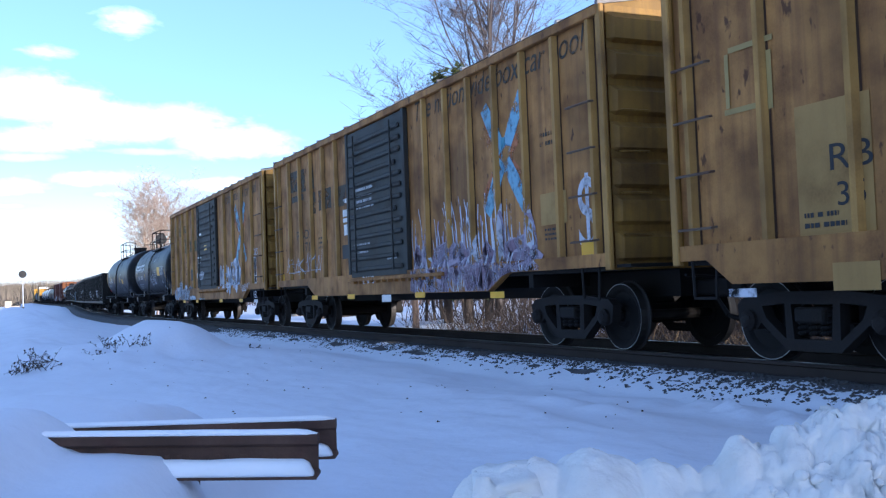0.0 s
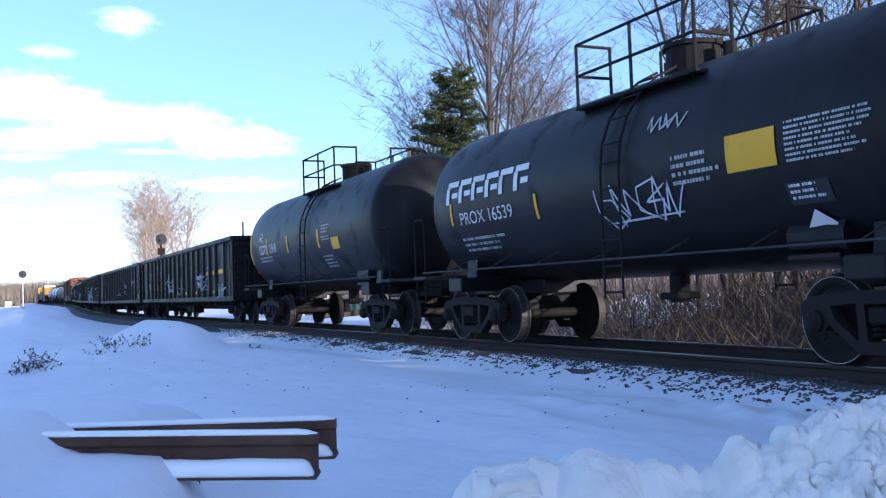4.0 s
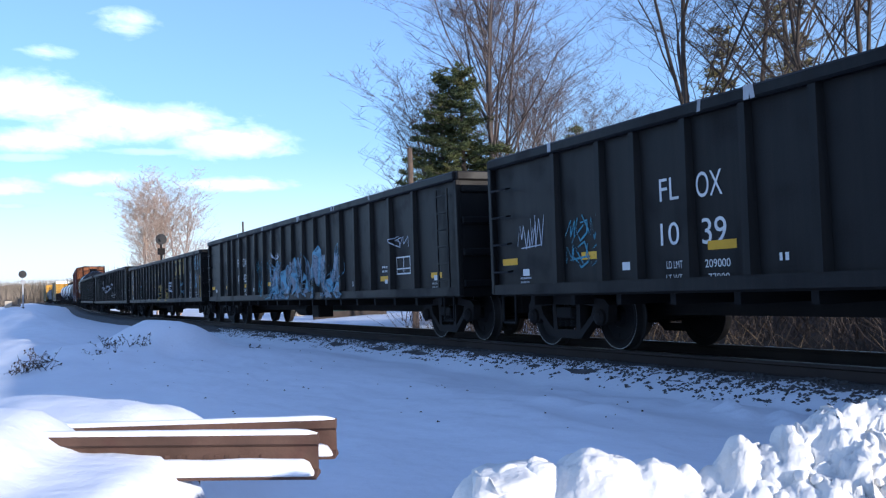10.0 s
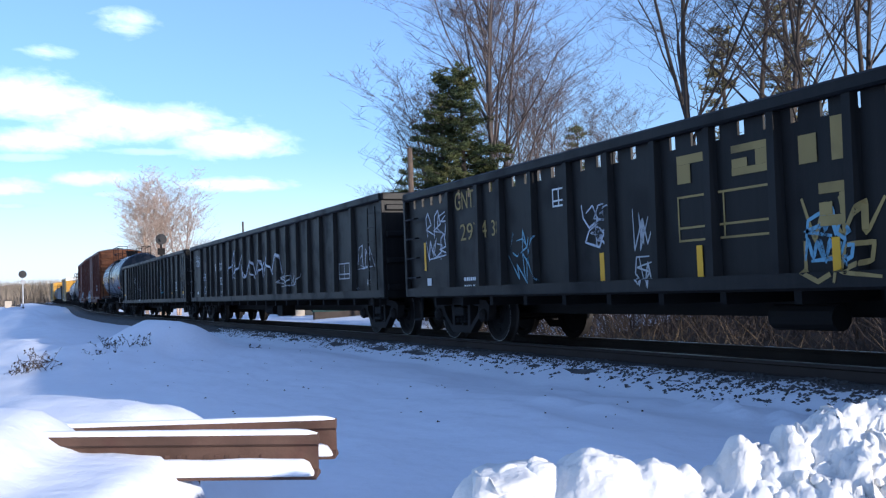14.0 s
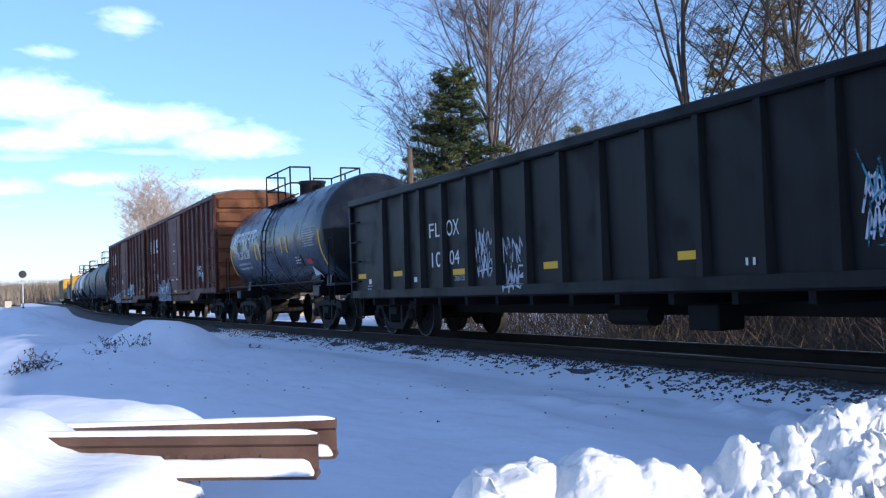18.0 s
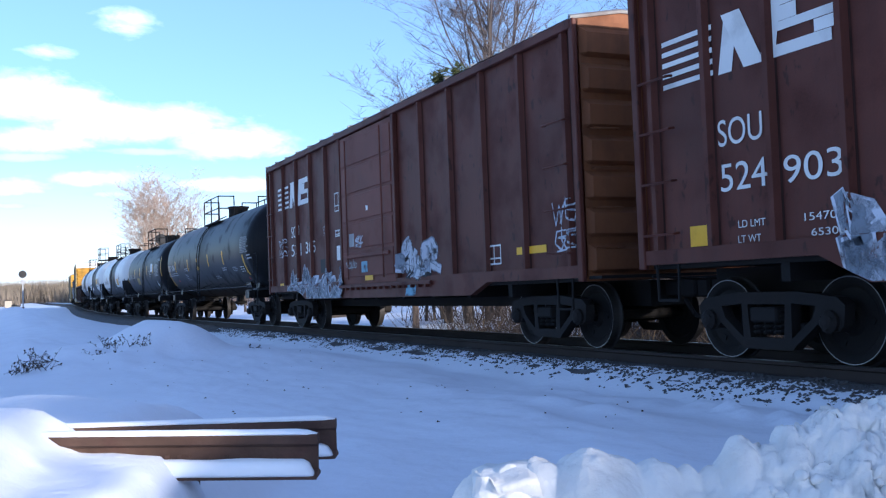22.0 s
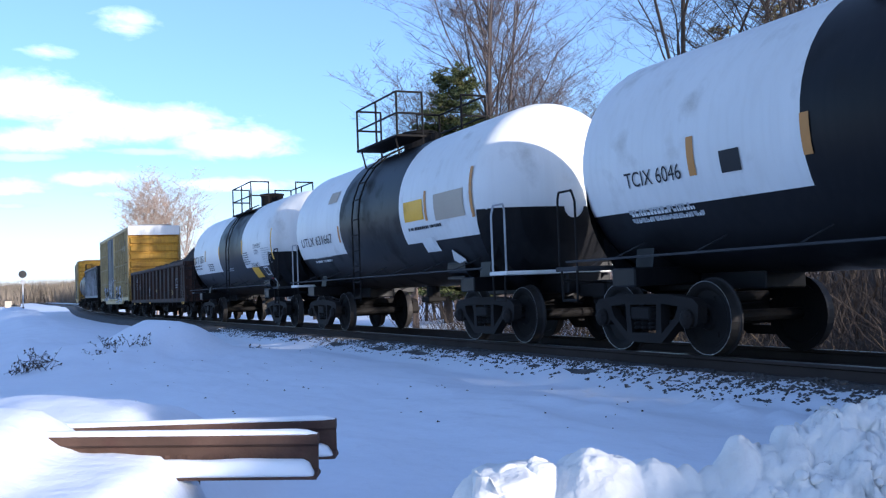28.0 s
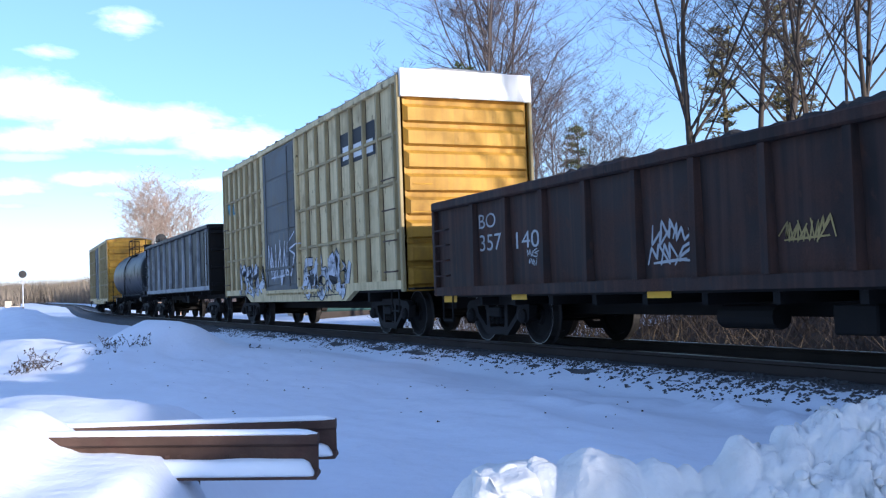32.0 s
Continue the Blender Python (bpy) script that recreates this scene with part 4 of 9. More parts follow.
        lad = part("ladder", bm, M_STEEL, car)
        for i in range(6):
            put("rung", rung_mesh(0.4, M_STEEL), lad, pose(x * (radius + 0.07), ly, 0.8 + i * 0.33))
        for i in range(4):
            an = 0.25 + 1.0 * i / 4
            put("rung", rung_mesh(0.4, M_STEEL), lad, pose(x * (radius + 0.07) * math.cos(an), ly, mid + (radius + 0.07) * math.sin(an)))
    zp = plat_z or mid + math.sqrt(radius ** 2 - 0.98 ** 2) + 0.10
    zr = zp + 0.02
    for x in (-1, 1):
        bm = bmesh.new()
        block(bm, x * (0.62 if not plat_z else 0.38), x * 1.05, py - pw / 2, py + pw / 2, zp - 0.025, zp + 0.02, 0.008)
        for y in (py - pw / 2 + 0.2, py + pw / 2 - 0.2):
            rod(bm, (x * 1.0, y, zp), (x * 0.9, y, mid + math.sqrt(radius ** 2 - 0.81) - 0.02), 0.02, 5)
        plat = part("top_platform", bm, M_STEEL, car)
        bm = bmesh.new()
        X = x * 1.02
        ends = (py - pw / 2 + 0.03, py + pw / 2 - 0.03)
        bits = [("railing_post", (X, y, zr), (X, y, zr + 0.88)) for y in (ends[0], py, ends[1])]
        bits += [("railing_bar", (X, ends[0], z), (X, ends[1], z)) for z in (zr + 0.44, zr + 0.88)]
        for y in ends:
            bits += [("railing_bar", (X, y, z), (x * 0.45, y, z)) for z in (zr + 0.44, zr + 0.88)]
            bits.append(("railing_post", (x * 0.45, y, zr + 0.90), (x * 0.45, y, top - 0.12)))
        bm.free()
        for name, a, b in bits:
            bm = bmesh.new()
            rod(bm, a, b, 0.023, 6)
            part(name, bm, M_STEEL, plat)
    bm = bmesh.new()
    rod(bm, (0, py, top - 0.05), (0, py, top + 0.30), 0.36, 20)
    rod(bm, (0, py, top + 0.30), (0, py, top + 0.36), 0.40, 20)
    part("manway_dome", bm, M_STEEL if dome else frame_paint, car)
    for dy in (0.62, -0.6):
        bm = bmesh.new()
        rod(bm, (0.1, py + dy, top - 0.05), (0.1, py + dy, top + 0.26), 0.09, 10)
        part("top_valve", bm, M_STEEL, car)
    # dark shields over the lower half of the heads
    if shield:
        head = radius * 0.46
        for s in (-1, 1):
            bm = bmesh.new()
            nr, na = 7, 20
            grid = []
            for i in range(nr + 1):
                q = 0.12 + 0.86 * i / nr
                row = []
                for j in range(na + 1):
                    an = math.pi + math.pi * j / na
                    x, z = q * radius * math.cos(an), q * radius * math.sin(an)
                    z = z * (1 + 0.0) + shield
                    rr = min(0.995, math.hypot(x, z) / radius)
                    y = shell_len / 2 - head + head * math.sqrt(max(0.0, 1 - rr ** 2.2)) + 0.03
                    row.append(bm.verts.new((x, s * y, mid + z)))
                grid.append(row)
            for p, q in zip(grid, grid[1:]):
                for j in range(na):
                    bm.faces.new((p[j], p[j + 1], q[j + 1], q[j]))
            bmesh.ops.recalc_face_normals(bm, faces=bm.faces[:])
            part("head_shield", bm, M_TANK, car, "black half shield over the tank head")
    # brake gear and bottom outlet
    bm = bmesh.new()
    rod(bm, (-0.85, -hl + 2.9, 1.32), (-0.85, -hl + 2.2, 1.32), 0.20, 14)
    rod(bm, (-0.85, -hl + 2.2, 1.32), (-0.85, -hl + 2.12, 1.32), 0.23, 14)
    block(bm, -1.05, -0.62, -hl + 2.2, -hl + 2.9, 1.08, 1.14, 0.01)
    part("brake_cylinder", bm, frame_paint, car)
    bm = bmesh.new()
    rod(bm, (0, 0, mid - radius + 0.05), (0, 0, 0.62), 0.14, 12)
    block(bm, -0.2, 0.2, -0.2, 0.2, 0.66, 0.76, 0.02)
    part("bottom_outlet", bm, M_STEEL, car)
    running_gear(car, inset, length)
    return car

# ---- the train: cars in order, with the ends of their bodies along the line at the start ----
TRAIN = []      # (car, middle at the start)


def couple(car, near, far):
    TRAIN.append((car, (near + far) / 2))
    return car


def yellow_boxcar(near, far, label, posts=7, far_posts=6):
    return couple(boxcar("boxcar", label, "yellow boxcars", far - near, 4.50, 1.13, M_YELLOW, M_YELLOW_SHADEEND, M_DOORGREY, (0.3, 3.1), posts, 0.86, far_posts=far_posts, post_paint=M_YELLOWPOST, cuts=(2.2, 0.5) if posts == 5 else (2.75, 2.75)), near, far)


EVEN_POSTS = [8.35, 7.25] + [6.50 - 0.968 * i for i in range(14)] + [-7.15, -8.35]
WIDE_POSTS = [8.55] + [7.20 - 1.05 * i for i in range(15)] + [-8.9]


def long_gondola(near, far, label, perforated=False, top=2.89, post_ys=EVEN_POSTS):
    return couple(gondola("gondola", label, "black gondolas", far - near, top, 0.80, M_BLACK, len(post_ys), 1.0, post_ys, perforated=perforated), near, far)


lead = yellow_boxcar(-24.0, -8.2, "weathered yellow boxcar at the head of the passing cars")
b0 = yellow_boxcar(-6.7, 9.07, "weathered yellow boxcar with black stencilled numbers and pale graffiti", 5, 5)
b1 = yellow_boxcar(10.43, 26.21, "weathered yellow boxcar with blue and orange cross and white graffiti")
b2 = yellow_boxcar(27.57, 43.26, "rust-streaked yellow boxcar with pale cross and sprayed letters", 5, 5)
t3 = couple(tank_car("tank_car", "black tank car with white lettering and yellow panel", "black tank cars", 12.0, 11.3, 1.36, 2.34, [M_TANK], inset=1.65, platform=(-0.5, 2.6)), 44.75, 56.75)
t4 = couple(tank_car("tank_car", "black tank car with yellow upright strips and white numbers", "black tank cars", 12.2, 11.5, 1.43, 2.40, [M_TANK], inset=1.6, platform=(-0.5, 2.6)), 58.0, 70.1)
g5 = long_gondola(71.4, 91.85, "black ribbed gondola with yellow lettering and white graffiti", post_ys=WIDE_POSTS)
g6 = long_gondola(92.96, 113.40, "black ribbed gondola with white numbers and small graffiti")
g7 = long_gondola(114.65, 135.09, "black ribbed gondola with blue-white graffiti along its side")
g8 = long_gondola(136.57, 157.02, "black ribbed gondola with gold lettering and holes under its rim", True, 2.72)
g9 = long_gondola(158.24, 178.64, "black ribbed gondola with large white sprayed letters")
g10 = long_gondola(179.88, 200.35, "black ribbed gondola with white numbers and scrawled tags")
t11 = couple(tank_car("tank_car", "dark grey-blue tank car with white lettering and red decal", "black tank cars", 11.5, 10.9, 1.43, 2.40, [M_TANKGREY], inset=1.65, platform=(0.25, 2.6), rings=(-0.6, 0.9), shield=0.05), 201.75, 213.25)
r12 = couple(boxcar("boxcar", "oxide-red boxcar with pale plug door and white striped emblem", "red boxcars", 15.73, 4.50, 1.11, M_RED, M_SUNREDEND, M_SHEENDOOR, (0.3, 3.1), 7, 0.84, "plug", far_posts=6), 214.60, 230.33)
r13 = couple(boxcar("boxcar", "oxide-red boxcar with red plug door and large graffiti", "red boxcars", 15.95, 4.48, 1.0, M_RED, M_SUNREDEND, M_REDDOOR, (0.1, 3.1), 5, 0.80, "plug", far_posts=5), 231.69, 247.64)
t14 = couple(tank_car("tank_car", "long black tank car with yellow strips and white stencils", "black tank cars", 16.4, 15.7, 1.50, 2.45, [M_TANK], inset=1.55, platform=(-0.02, 2.6)), 249.30, 265.70)
t15 = couple(tank_car("tank_car", "black tank car with yellow strips and white placard", "black tank cars", 12.6, 11.9, 1.44, 2.39, [M_TANK], inset=1.45, platform=(-0.9, 2.5)), 266.85, 279.50)
w16 = couple(tank_car("tank_car", "white tank car with black belly and black middle band", "white tank cars", 12.4, 11.8, 1.47, 2.43, [M_WHITE, M_TANK, M_TANKGREY], ((-1.75, 1.5, 1),), 1.79, shield=-0.30, inset=1.5, platform=(-0.2, 2.5)), 280.80, 293.10)
w17 = couple(tank_car("tank_car", "white tank car with black middle band and white end handrails", "white tank cars", 11.8, 11.3, 1.50, 2.48, [M_WHITE, M_TANK, M_TANKGREY], ((-1.87, 1.64, 1),), 1.79, shield=-0.30, inset=1.5, platform=(0.4, 2.4), walk_white=True, plat_z=4.08), 294.60, 306.40)
w18 = couple(tank_car("tank_car", "white tank car with black middle band and hazard diamond", "white tank cars", 12.7, 12.1, 1.48, 2.44, [M_WHITE, M_TANK, M_TANKGREY], ((-2.45, 0.9, 1),), 1.79, shield=-0.30, inset=1.5, platform=(-0.75, 2.6)), 307.75, 320.40)
g19 = couple(gondola("gondola", "rusty dark gondola heaped with dark scrap", "loaded gondola", 16.2, 2.43, 0.80, M_BLACKRUST, 13, 1.5, inset=1.45), 321.5, 337.7)
y20 = couple(boxcar("boxcar", "tall faded-yellow boxcar with dark door and white end cap", "tall boxcars", 15.38, 5.05, 0.95, M_CREAMWALL, M_YELLOW_END, M_DOORMID, (0.9, 3.2), 8, 0.74, "plug", ridges=9, lit_cap=M_WHITE, gap_rows=3, inset=1.75, far_posts=7, post_paint=M_CREAMSHADE), 339.27, 354.65)
h21 = couple(gondola("gondola", "black high-sided ribbed gondola", "black gondolas", 15.3, 3.55, 1.2, M_BLACK, 10, 0.5, None, M_WHITEPOST, inset=1.5), 357.2, 372.5)
t22 = couple(tank_car("tank_car", "black tank car between a gondola and a tall boxcar", "black tank cars", 14.2, 13.4, 1.42, 2.38, [M_TANK], inset=1.7), 374.3, 388.5)
y23 = couple(boxcar("boxcar", "tall faded-yellow boxcar at the end of the train", "tall boxcars", 15.2, 5.0, 0.95, M_CREAMWALL, M_YELLOW_END, M_DOORMID, (0.0, 2.7), 6, 0.74, "plug", ridges=9, gap_rows=3, inset=1.75, post_paint=M_CREAMSHADE), 390.8, 406.0)

# heaped load of the rusty gondola, rising unevenly over its rim
rs = random.Random(8)
us, ds = [-1.36 + 2.72 * i / 26 for i in range(27)], [-7.95 + 15.9 * i / 110 for i in range(111)]
vs = []
for y in ds:
    for x in us:
        e = min(1.0, (1.36 - abs(x)) / 0.7, (7.95 - abs(y)) / 0.9)
        h = 2.26 + e * (0.27 + 0.52 * math.exp(-((y + 6.2) / 1.6) ** 2) + 0.16 * math.exp(-((y + 1.5) / 1.8) ** 2) + 0.10 * math.exp(-((y - 3.5) / 2) ** 2))
        vs.append((x, y, h + e * (0.10 * noise.noise((x * 2, y * 2, 1)) + 0.09 * noise.noise((x * 6, y * 6, 2)) + 0.05 * noise.noise((x * 15, y * 15, 3)))))
fs = [(j * 27 + i, j * 27 + i + 1, (j + 1) * 27 + i + 1, (j + 1) * 27 + i) for j in range(110) for i in range(26)]
put("load", from_lists("load", vs, fs, M_COAL), g19, None, "heap of dark earthy scrap")


def cross(car, y, z, w, h):
    """A worn cross: four pale blue arms with flared ends over a dull orange cross, and a dark heart."""
    for dy in (-1, 1):
        for dz in (-1, 1):
            vs, fs = [], []
            ribbon(vs, fs, [(y + dy * w * 0.10, z + dz * h * 0.10), (y + dy * w * 0.5, z + dz * h * 0.5), (y + dy * w, z + dz * h)], 0.30)
            put("painted_cross_arm", from_lists("painted_cross_arm", wrap(vs, -1.400), fs, M_MARKBLUE), car, None, "pale blue painted arm of a cross")
            vs, fs = [], []
            ribbon(vs, fs, [(y + dy * w * 0.15, z - 0.04 + dz * h * 0.06), (y + dy * w * 0.62, z - 0.06 + dz * h * 0.40), (y + dy * w * 1.1, z - 0.08 + dz * h * 0.66)], 0.34)
            put("painted_cross_arm", from_lists("painted_cross_arm", wrap(vs, -1.393), fs, M_MARKORG), car, None, "dull orange painted arm of a cross")
    panel(car, y + 0.07, y - 0.07, z - 0.28, z + 0.28, M_SPRAYTEAL, side=-1.406, name="painted_cross_heart")


def piece(car, y, z, w, h, n, fill, edge, seed, side=-1.397):
    """Large sprayed work as plain broad strokes, crowded together, each with a contrasting edge and a thin bright line."""
    rs = random.Random(seed)
    n = max(2, round(n * 1.3)) if n > 1 else 2
    cell = w / n
    broad = min(0.30 * h, 0.42 * cell) + 0.02
    marks = [stroke(rs, y - cell * i + 0.05 * cell, z + 0.08 * h, cell * 1.05, h * rs.uniform(0.74, 0.90), 0.25) for i in range(n)]
    for wide, material, text in ((broad + 0.07, edge, "sprayed outline"), (broad, fill, "filled sprayed strokes")):
        vs, fs = [], []
        for i, pts in enumerate(marks):
            ribbon(vs, fs, pts, wide, 0.0005 * (i % 4))
        tagged(put("graffiti", from_lists("graffiti", drape([(x - (0.004 if wide == broad else 0), a, c) for x, a, c in vs], car, side), fs, material), car, None, text), kind="stuff")
    vs, fs = [], []
    for i, pts in enumerate(marks):
        cut = len(pts) // 3
        ribbon(vs, fs, [(a + broad * 0.2, c + broad * 0.15) for a, c in pts[cut:]], 0.022, 0.0004 * (i % 3))
    tagged(put("graffiti", from_lists("graffiti", drape([(x - 0.008, a, c) for x, a, c in vs], car, side), fs, edge), car, None, "thin sprayed line"), kind="stuff")


def flames(car, y, z, w, h, count, material, seed, side=-1.405, thick=0.022):
    """Tall spiky sprayed strokes, bent like flames, as plain lines."""
    rs = random.Random(seed)
    vs, fs = [], []
    for i in range(count):
        cy = y - w * (i + rs.uniform(0, 1)) / count
        top, bend, foot = h * rs.uniform(0.45, 1.0), rs.uniform(-0.25, 0.25), h * rs.uniform(0.0, 0.2)
        pts = [(cy + bend * math.sin(2.6 * k / 8) + 0.10 * (k / 8 - 0.5), z + foot + (top - foot) * k / 8) for k in range(9)]
        ribbon(vs, fs, pts, thick, 0.0004 * (i % 5))
    return tagged(put("graffiti", from_lists("graffiti", drape(vs, car, side), fs, material), car, None, "spiky sprayed strokes"), kind="stuff")


def placard(car, y, z0, z1, tank):
    """A white hazard diamond on a small plate."""
    m, h = (z0 + z1) / 2, (z1 - z0) / 2
    vs = wrap([(0, y, z0), (0, y - h, m), (0, y, z1), (0, y + h, m)], 0.03, tank[0], tank[1])
    put("placard", from_lists("placard", vs, [(0, 1, 2, 3)], M_PLACARD), car, None, "white hazard diamond")
    k = 0.62
    vs = wrap([(0, y, m - h * 0.75), (0, y - h * 0.3, m - h * 0.45), (0, y, m - h * 0.2), (0, y + h * 0.3, m - h * 0.45)], 0.034, tank[0], tank[1])
    put("placard_mark", from_lists("placard_mark", vs, [(0, 1, 2, 3)], M_MARKBLK), car)


def wordmark(car, y0, y1, z0, z1, tank):
    """A maker's word drawn as a row of plain slanting blocks."""
    n = 6
    for i in range(n):
        a, b = y0 + (y1 - y0) * (i + 0.06) / n, y0 + (y1 - y0) * (i + 0.90) / n
        t = (z1 - z0) * 0.26
        panel(car, a, b, z1 - t, z1, M_MARKWHT, tank=tank, name="emblem_block")
        panel(car, a + 0.03, a + (b - a) * 0.30 + 0.03, z0, z1 - t - 0.004, M_MARKWHT, tank=tank, name="emblem_block")
        if i != 4:
            panel(car, a + (b - a) * 0.45, b, z0 + (z1 - z0) * 0.25, z0 + (z1 - z0) * 0.48, M_MARKWHT, tank=tank, name="emblem_block")


def block_letter(car, y0, y1, z0, z1, kind, material=None, side=-1.424):
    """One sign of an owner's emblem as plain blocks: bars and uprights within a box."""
    w, h, m = y0 - y1, z1 - z0, material or M_MARKYEL
    bits = {0: ((0, 1, .78, 1), (0, .42, .22, .775), (0, 1, 0, .215)), 1: ((0, 1, .8, 1), (0, .4, .6, .795), (0, 1, .42, .595), (.6, 1, .2, .415), (0, 1, 0, .195)),
            2: ((0, .42, .62, 1), (.58, 1, .62, 1), (.22, .78, .38, .615), (0, .42, 0, .375), (.58, 1, 0, .375)), 3: ((0, 1, .72, 1), (.3, .7, 0, .715)),
            4: ((0, 1, .68, 1), (0, .42, 0, .675)), 5: ((0, 1, .75, 1), (.62, 1, .25, .745), (0, 1, 0, .245), (0, .4, .25, .55)), 6: ((0, 1, 0, 1),)}[kind]
    for a, b, c, d in bits:
        panel(car, y0 - a * w, y0 - b * w, z0 + c * h, z0 + d * h, m, side=side, name="emblem_block", skew=0.0)


def striped_emblem(car, y0, y1, z0, z1, side):
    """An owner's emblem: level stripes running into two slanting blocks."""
    w, h = y0 - y1, z1 - z0
    for i in range(5):
        panel(car, y0, y0 - w * 0.33, z0 + h * (0.2 * i + 0.03), z0 + h * (0.2 * i + 0.12), M_MARKWHT, side=side, name="emblem_stripe")
    for a, b, sk in ((0.36, 0.44, -0.05), (0.51, 0.62, 0.12), (0.60, 0.68, -0.05)):
        panel(car, y0 - a * w, y0 - b * w, z0, z0 + h, M_MARKWHT, side=side, name="emblem_block", skew=-sk * w)
    for c, d, a, b in ((0.8, 1.0, 0.72, 1.0), (0.55, 0.79, 0.70, 0.80), (0.40, 0.545, 0.70, 0.98), (0.2, 0.39, 0.88, 0.98), (0.0, 0.19, 0.68, 0.96)):
        panel(car, y0 - a * w, y0 - b * w, z0 + c * h, z0 + d * h, M_MARKWHT, side=side, name="emblem_block")


M_SPRAYDIM = worn(surface("dull_white_spray", (0.26, 0.29, 0.34), 0.6, tint=0.35, bump=0), 0.6)
M_SPRAYDIM2 = worn(surface("thin_violet_spray", (0.22, 0.15, 0.19), 0.6, tint=0.3, bump=0), 0.45)
M_YELLOW_PATCH = surface("repainted_yellow", (0.36, 0.22, 0.07), 0.65, dirt=(0.2, 0.11, 0.04), amount=0.4, streak=0.3)
M_MARKOLIVE = worn(surface("faded_olive_stencil", (0.10, 0.09, 0.035), 0.65, tint=0.3, bump=0), 0.68)
M_RUSTPATCH = surface("bare_rust", (0.14, 0.07, 0.045), 0.9, tint=0.3, bump=0.1)
M_REDPATCH = surface("repainted_red", (0.12, 0.045, 0.036), 0.65, tint=0.15, bump=0)
M_WHITE_PATCH = surface("clean_white", (0.7, 0.7, 0.68), 0.5, tint=0.05, bump=0)
M_BEIGE = surface("beige_panel", (0.42, 0.36, 0.28), 0.55, tint=0.15, bump=0)

# ---- marks on the cars: places along a car from its middle and heights over the rail top ----

panel(b0, 6.05, 5.14, 1.16, 2.57, M_YELLOW_PATCH, side=-1.397, name="decal", label="paler repainted square")
letters(b0, "RB", 5.63, 1.90, 0.249, M_MARKBLK, side=-1.400, width=0.50)
letters(b0, "35", 5.56, 1.56, 0.221, M_MARKBLK, side=-1.400, width=0.33)
bars(b0, 5.98, 1.32, 0.55, 0.20, 2, M_MARKBLK, side=-1.400, seed=4)
panel(b0, 7.03, 6.61, 0.72, 0.81, M_SPRAYWHT, side=-1.468, name="decal", label="splash of white spray")
panel(b0, 6.94, 6.29, 3.31, 3.37, M_MARKGOLD, side=-1.400, name="emblem_bar")
panel(b0, 7.04, 6.35, 2.66, 2.72, M_MARKGOLD, side=-1.400, name="emblem_bar")
panel(b0, 7.01, 6.95, 2.73, 3.31, M_MARKGOLD, side=-1.400, name="emblem_bar")
panel(b0, 6.39, 6.32, 2.62, 3.22, M_MARKGOLD, side=-1.400, name="emblem_bar")
panel(b0, 5.60, 5.06, 0.77, 1.03, M_YELLOW_PATCH, side=-1.468, name="decal")
piece(b1, -1.57, 0.75, 4.40, 0.94, 5, M_SPRAYDIM2, M_SPRAYVIO, 11, side=-1.397)
flames(b1, -1.53, 0.72, 4.56, 1.76, 60, M_SPRAYWHT, 5, thick=0.034)
flames(b1, -1.51, 0.72, 4.56, 1.45, 34, M_SPRAYVIO, 6, -1.41, 0.06)
letters(b1, "The nationwide box car pool", -1.76, 3.90, 0.362, M_MARKFADE, side=-1.397, width=5.71, slant=0.25)
cross(b1, -5.12, 2.93, 0.62, 0.85)
letters(b1, "$", -7.14, 1.21, 1.005, M_SPRAYWHT, side=-1.397, width=0.45)
panel(b1, -7.18, -7.63, 1.28, 1.49, M_MARKYEL, side=-1.397, name="decal")
bars(b1, -6.20, 2.83, 0.54, 0.26, 2, M_MARKFADE, side=-1.397, seed=18)
panel(b1, -6.15, -6.85, 1.77, 2.22, M_YELLOW_PATCH, side=-1.397, name="decal")
bars(b1, -6.25, 1.52, 0.53, 0.20, 3, M_MARKBLK, side=-1.397, seed=20)
reflectors(b1, (-1.93, -4.85, 1.91,), 0.75, -1.467)
panel(b1, 6.81, 5.81, 3.56, 4.09, M_MARKFADE, side=-1.397, name="emblem", skew=-0.12)
panel(b1, 5.67, 5.22, 3.49, 4.06, M_MARKFADE, side=-1.397, name="emblem", skew=-0.12)
panel(b1, 4.91, 4.53, 3.48, 4.19, M_MARKFADE, side=-1.397, name="emblem", skew=-0.12)
panel(b1, 6.49, 5.45, 3.29, 3.45, M_MARKFADE, side=-1.397, name="emblem")
panel(b1, 4.95, 4.47, 2.87, 3.39, M_MARKFADE, side=-1.397, name="emblem")
panel(b1, 4.24, 3.28, 2.90, 3.38, M_MARKFADE, side=-1.397, name="emblem")
panel(b1, 3.14, 2.37, 2.86, 3.32, M_MARKFADE, side=-1.397, name="emblem", skew=0.15)
letters(b1, "RBOX", 6.14, 2.30, 0.223, M_MARKFADE, side=-1.397, width=1.46)
letters(b1, "31712", 5.96, 1.97, 0.239, M_MARKFADE, side=-1.397, width=1.29)
panel(b1, 2.49, 2.01, 2.61, 2.76, M_MARKWHT, side=-1.397, name="sticker")
panel(b1, 2.48, 2.02, 2.48, 2.57, M_MARKWHT, side=-1.397, name="sticker")
panel(b1, 2.44, 2.14, 2.19, 2.43, M_MARKWHT, side=-1.397, name="sticker")
panel(b1, 2.48, 2.22, 2.91, 3.00, M_MARKWHT, side=-1.397, name="sticker")
scrawl(b1, 7.16, 1.43, 3.06, 0.54, M_SPRAYWHT, 35, side=-1.397, strokes=8, thick=0.03, label="sprayed scrawl", loops=0.7)
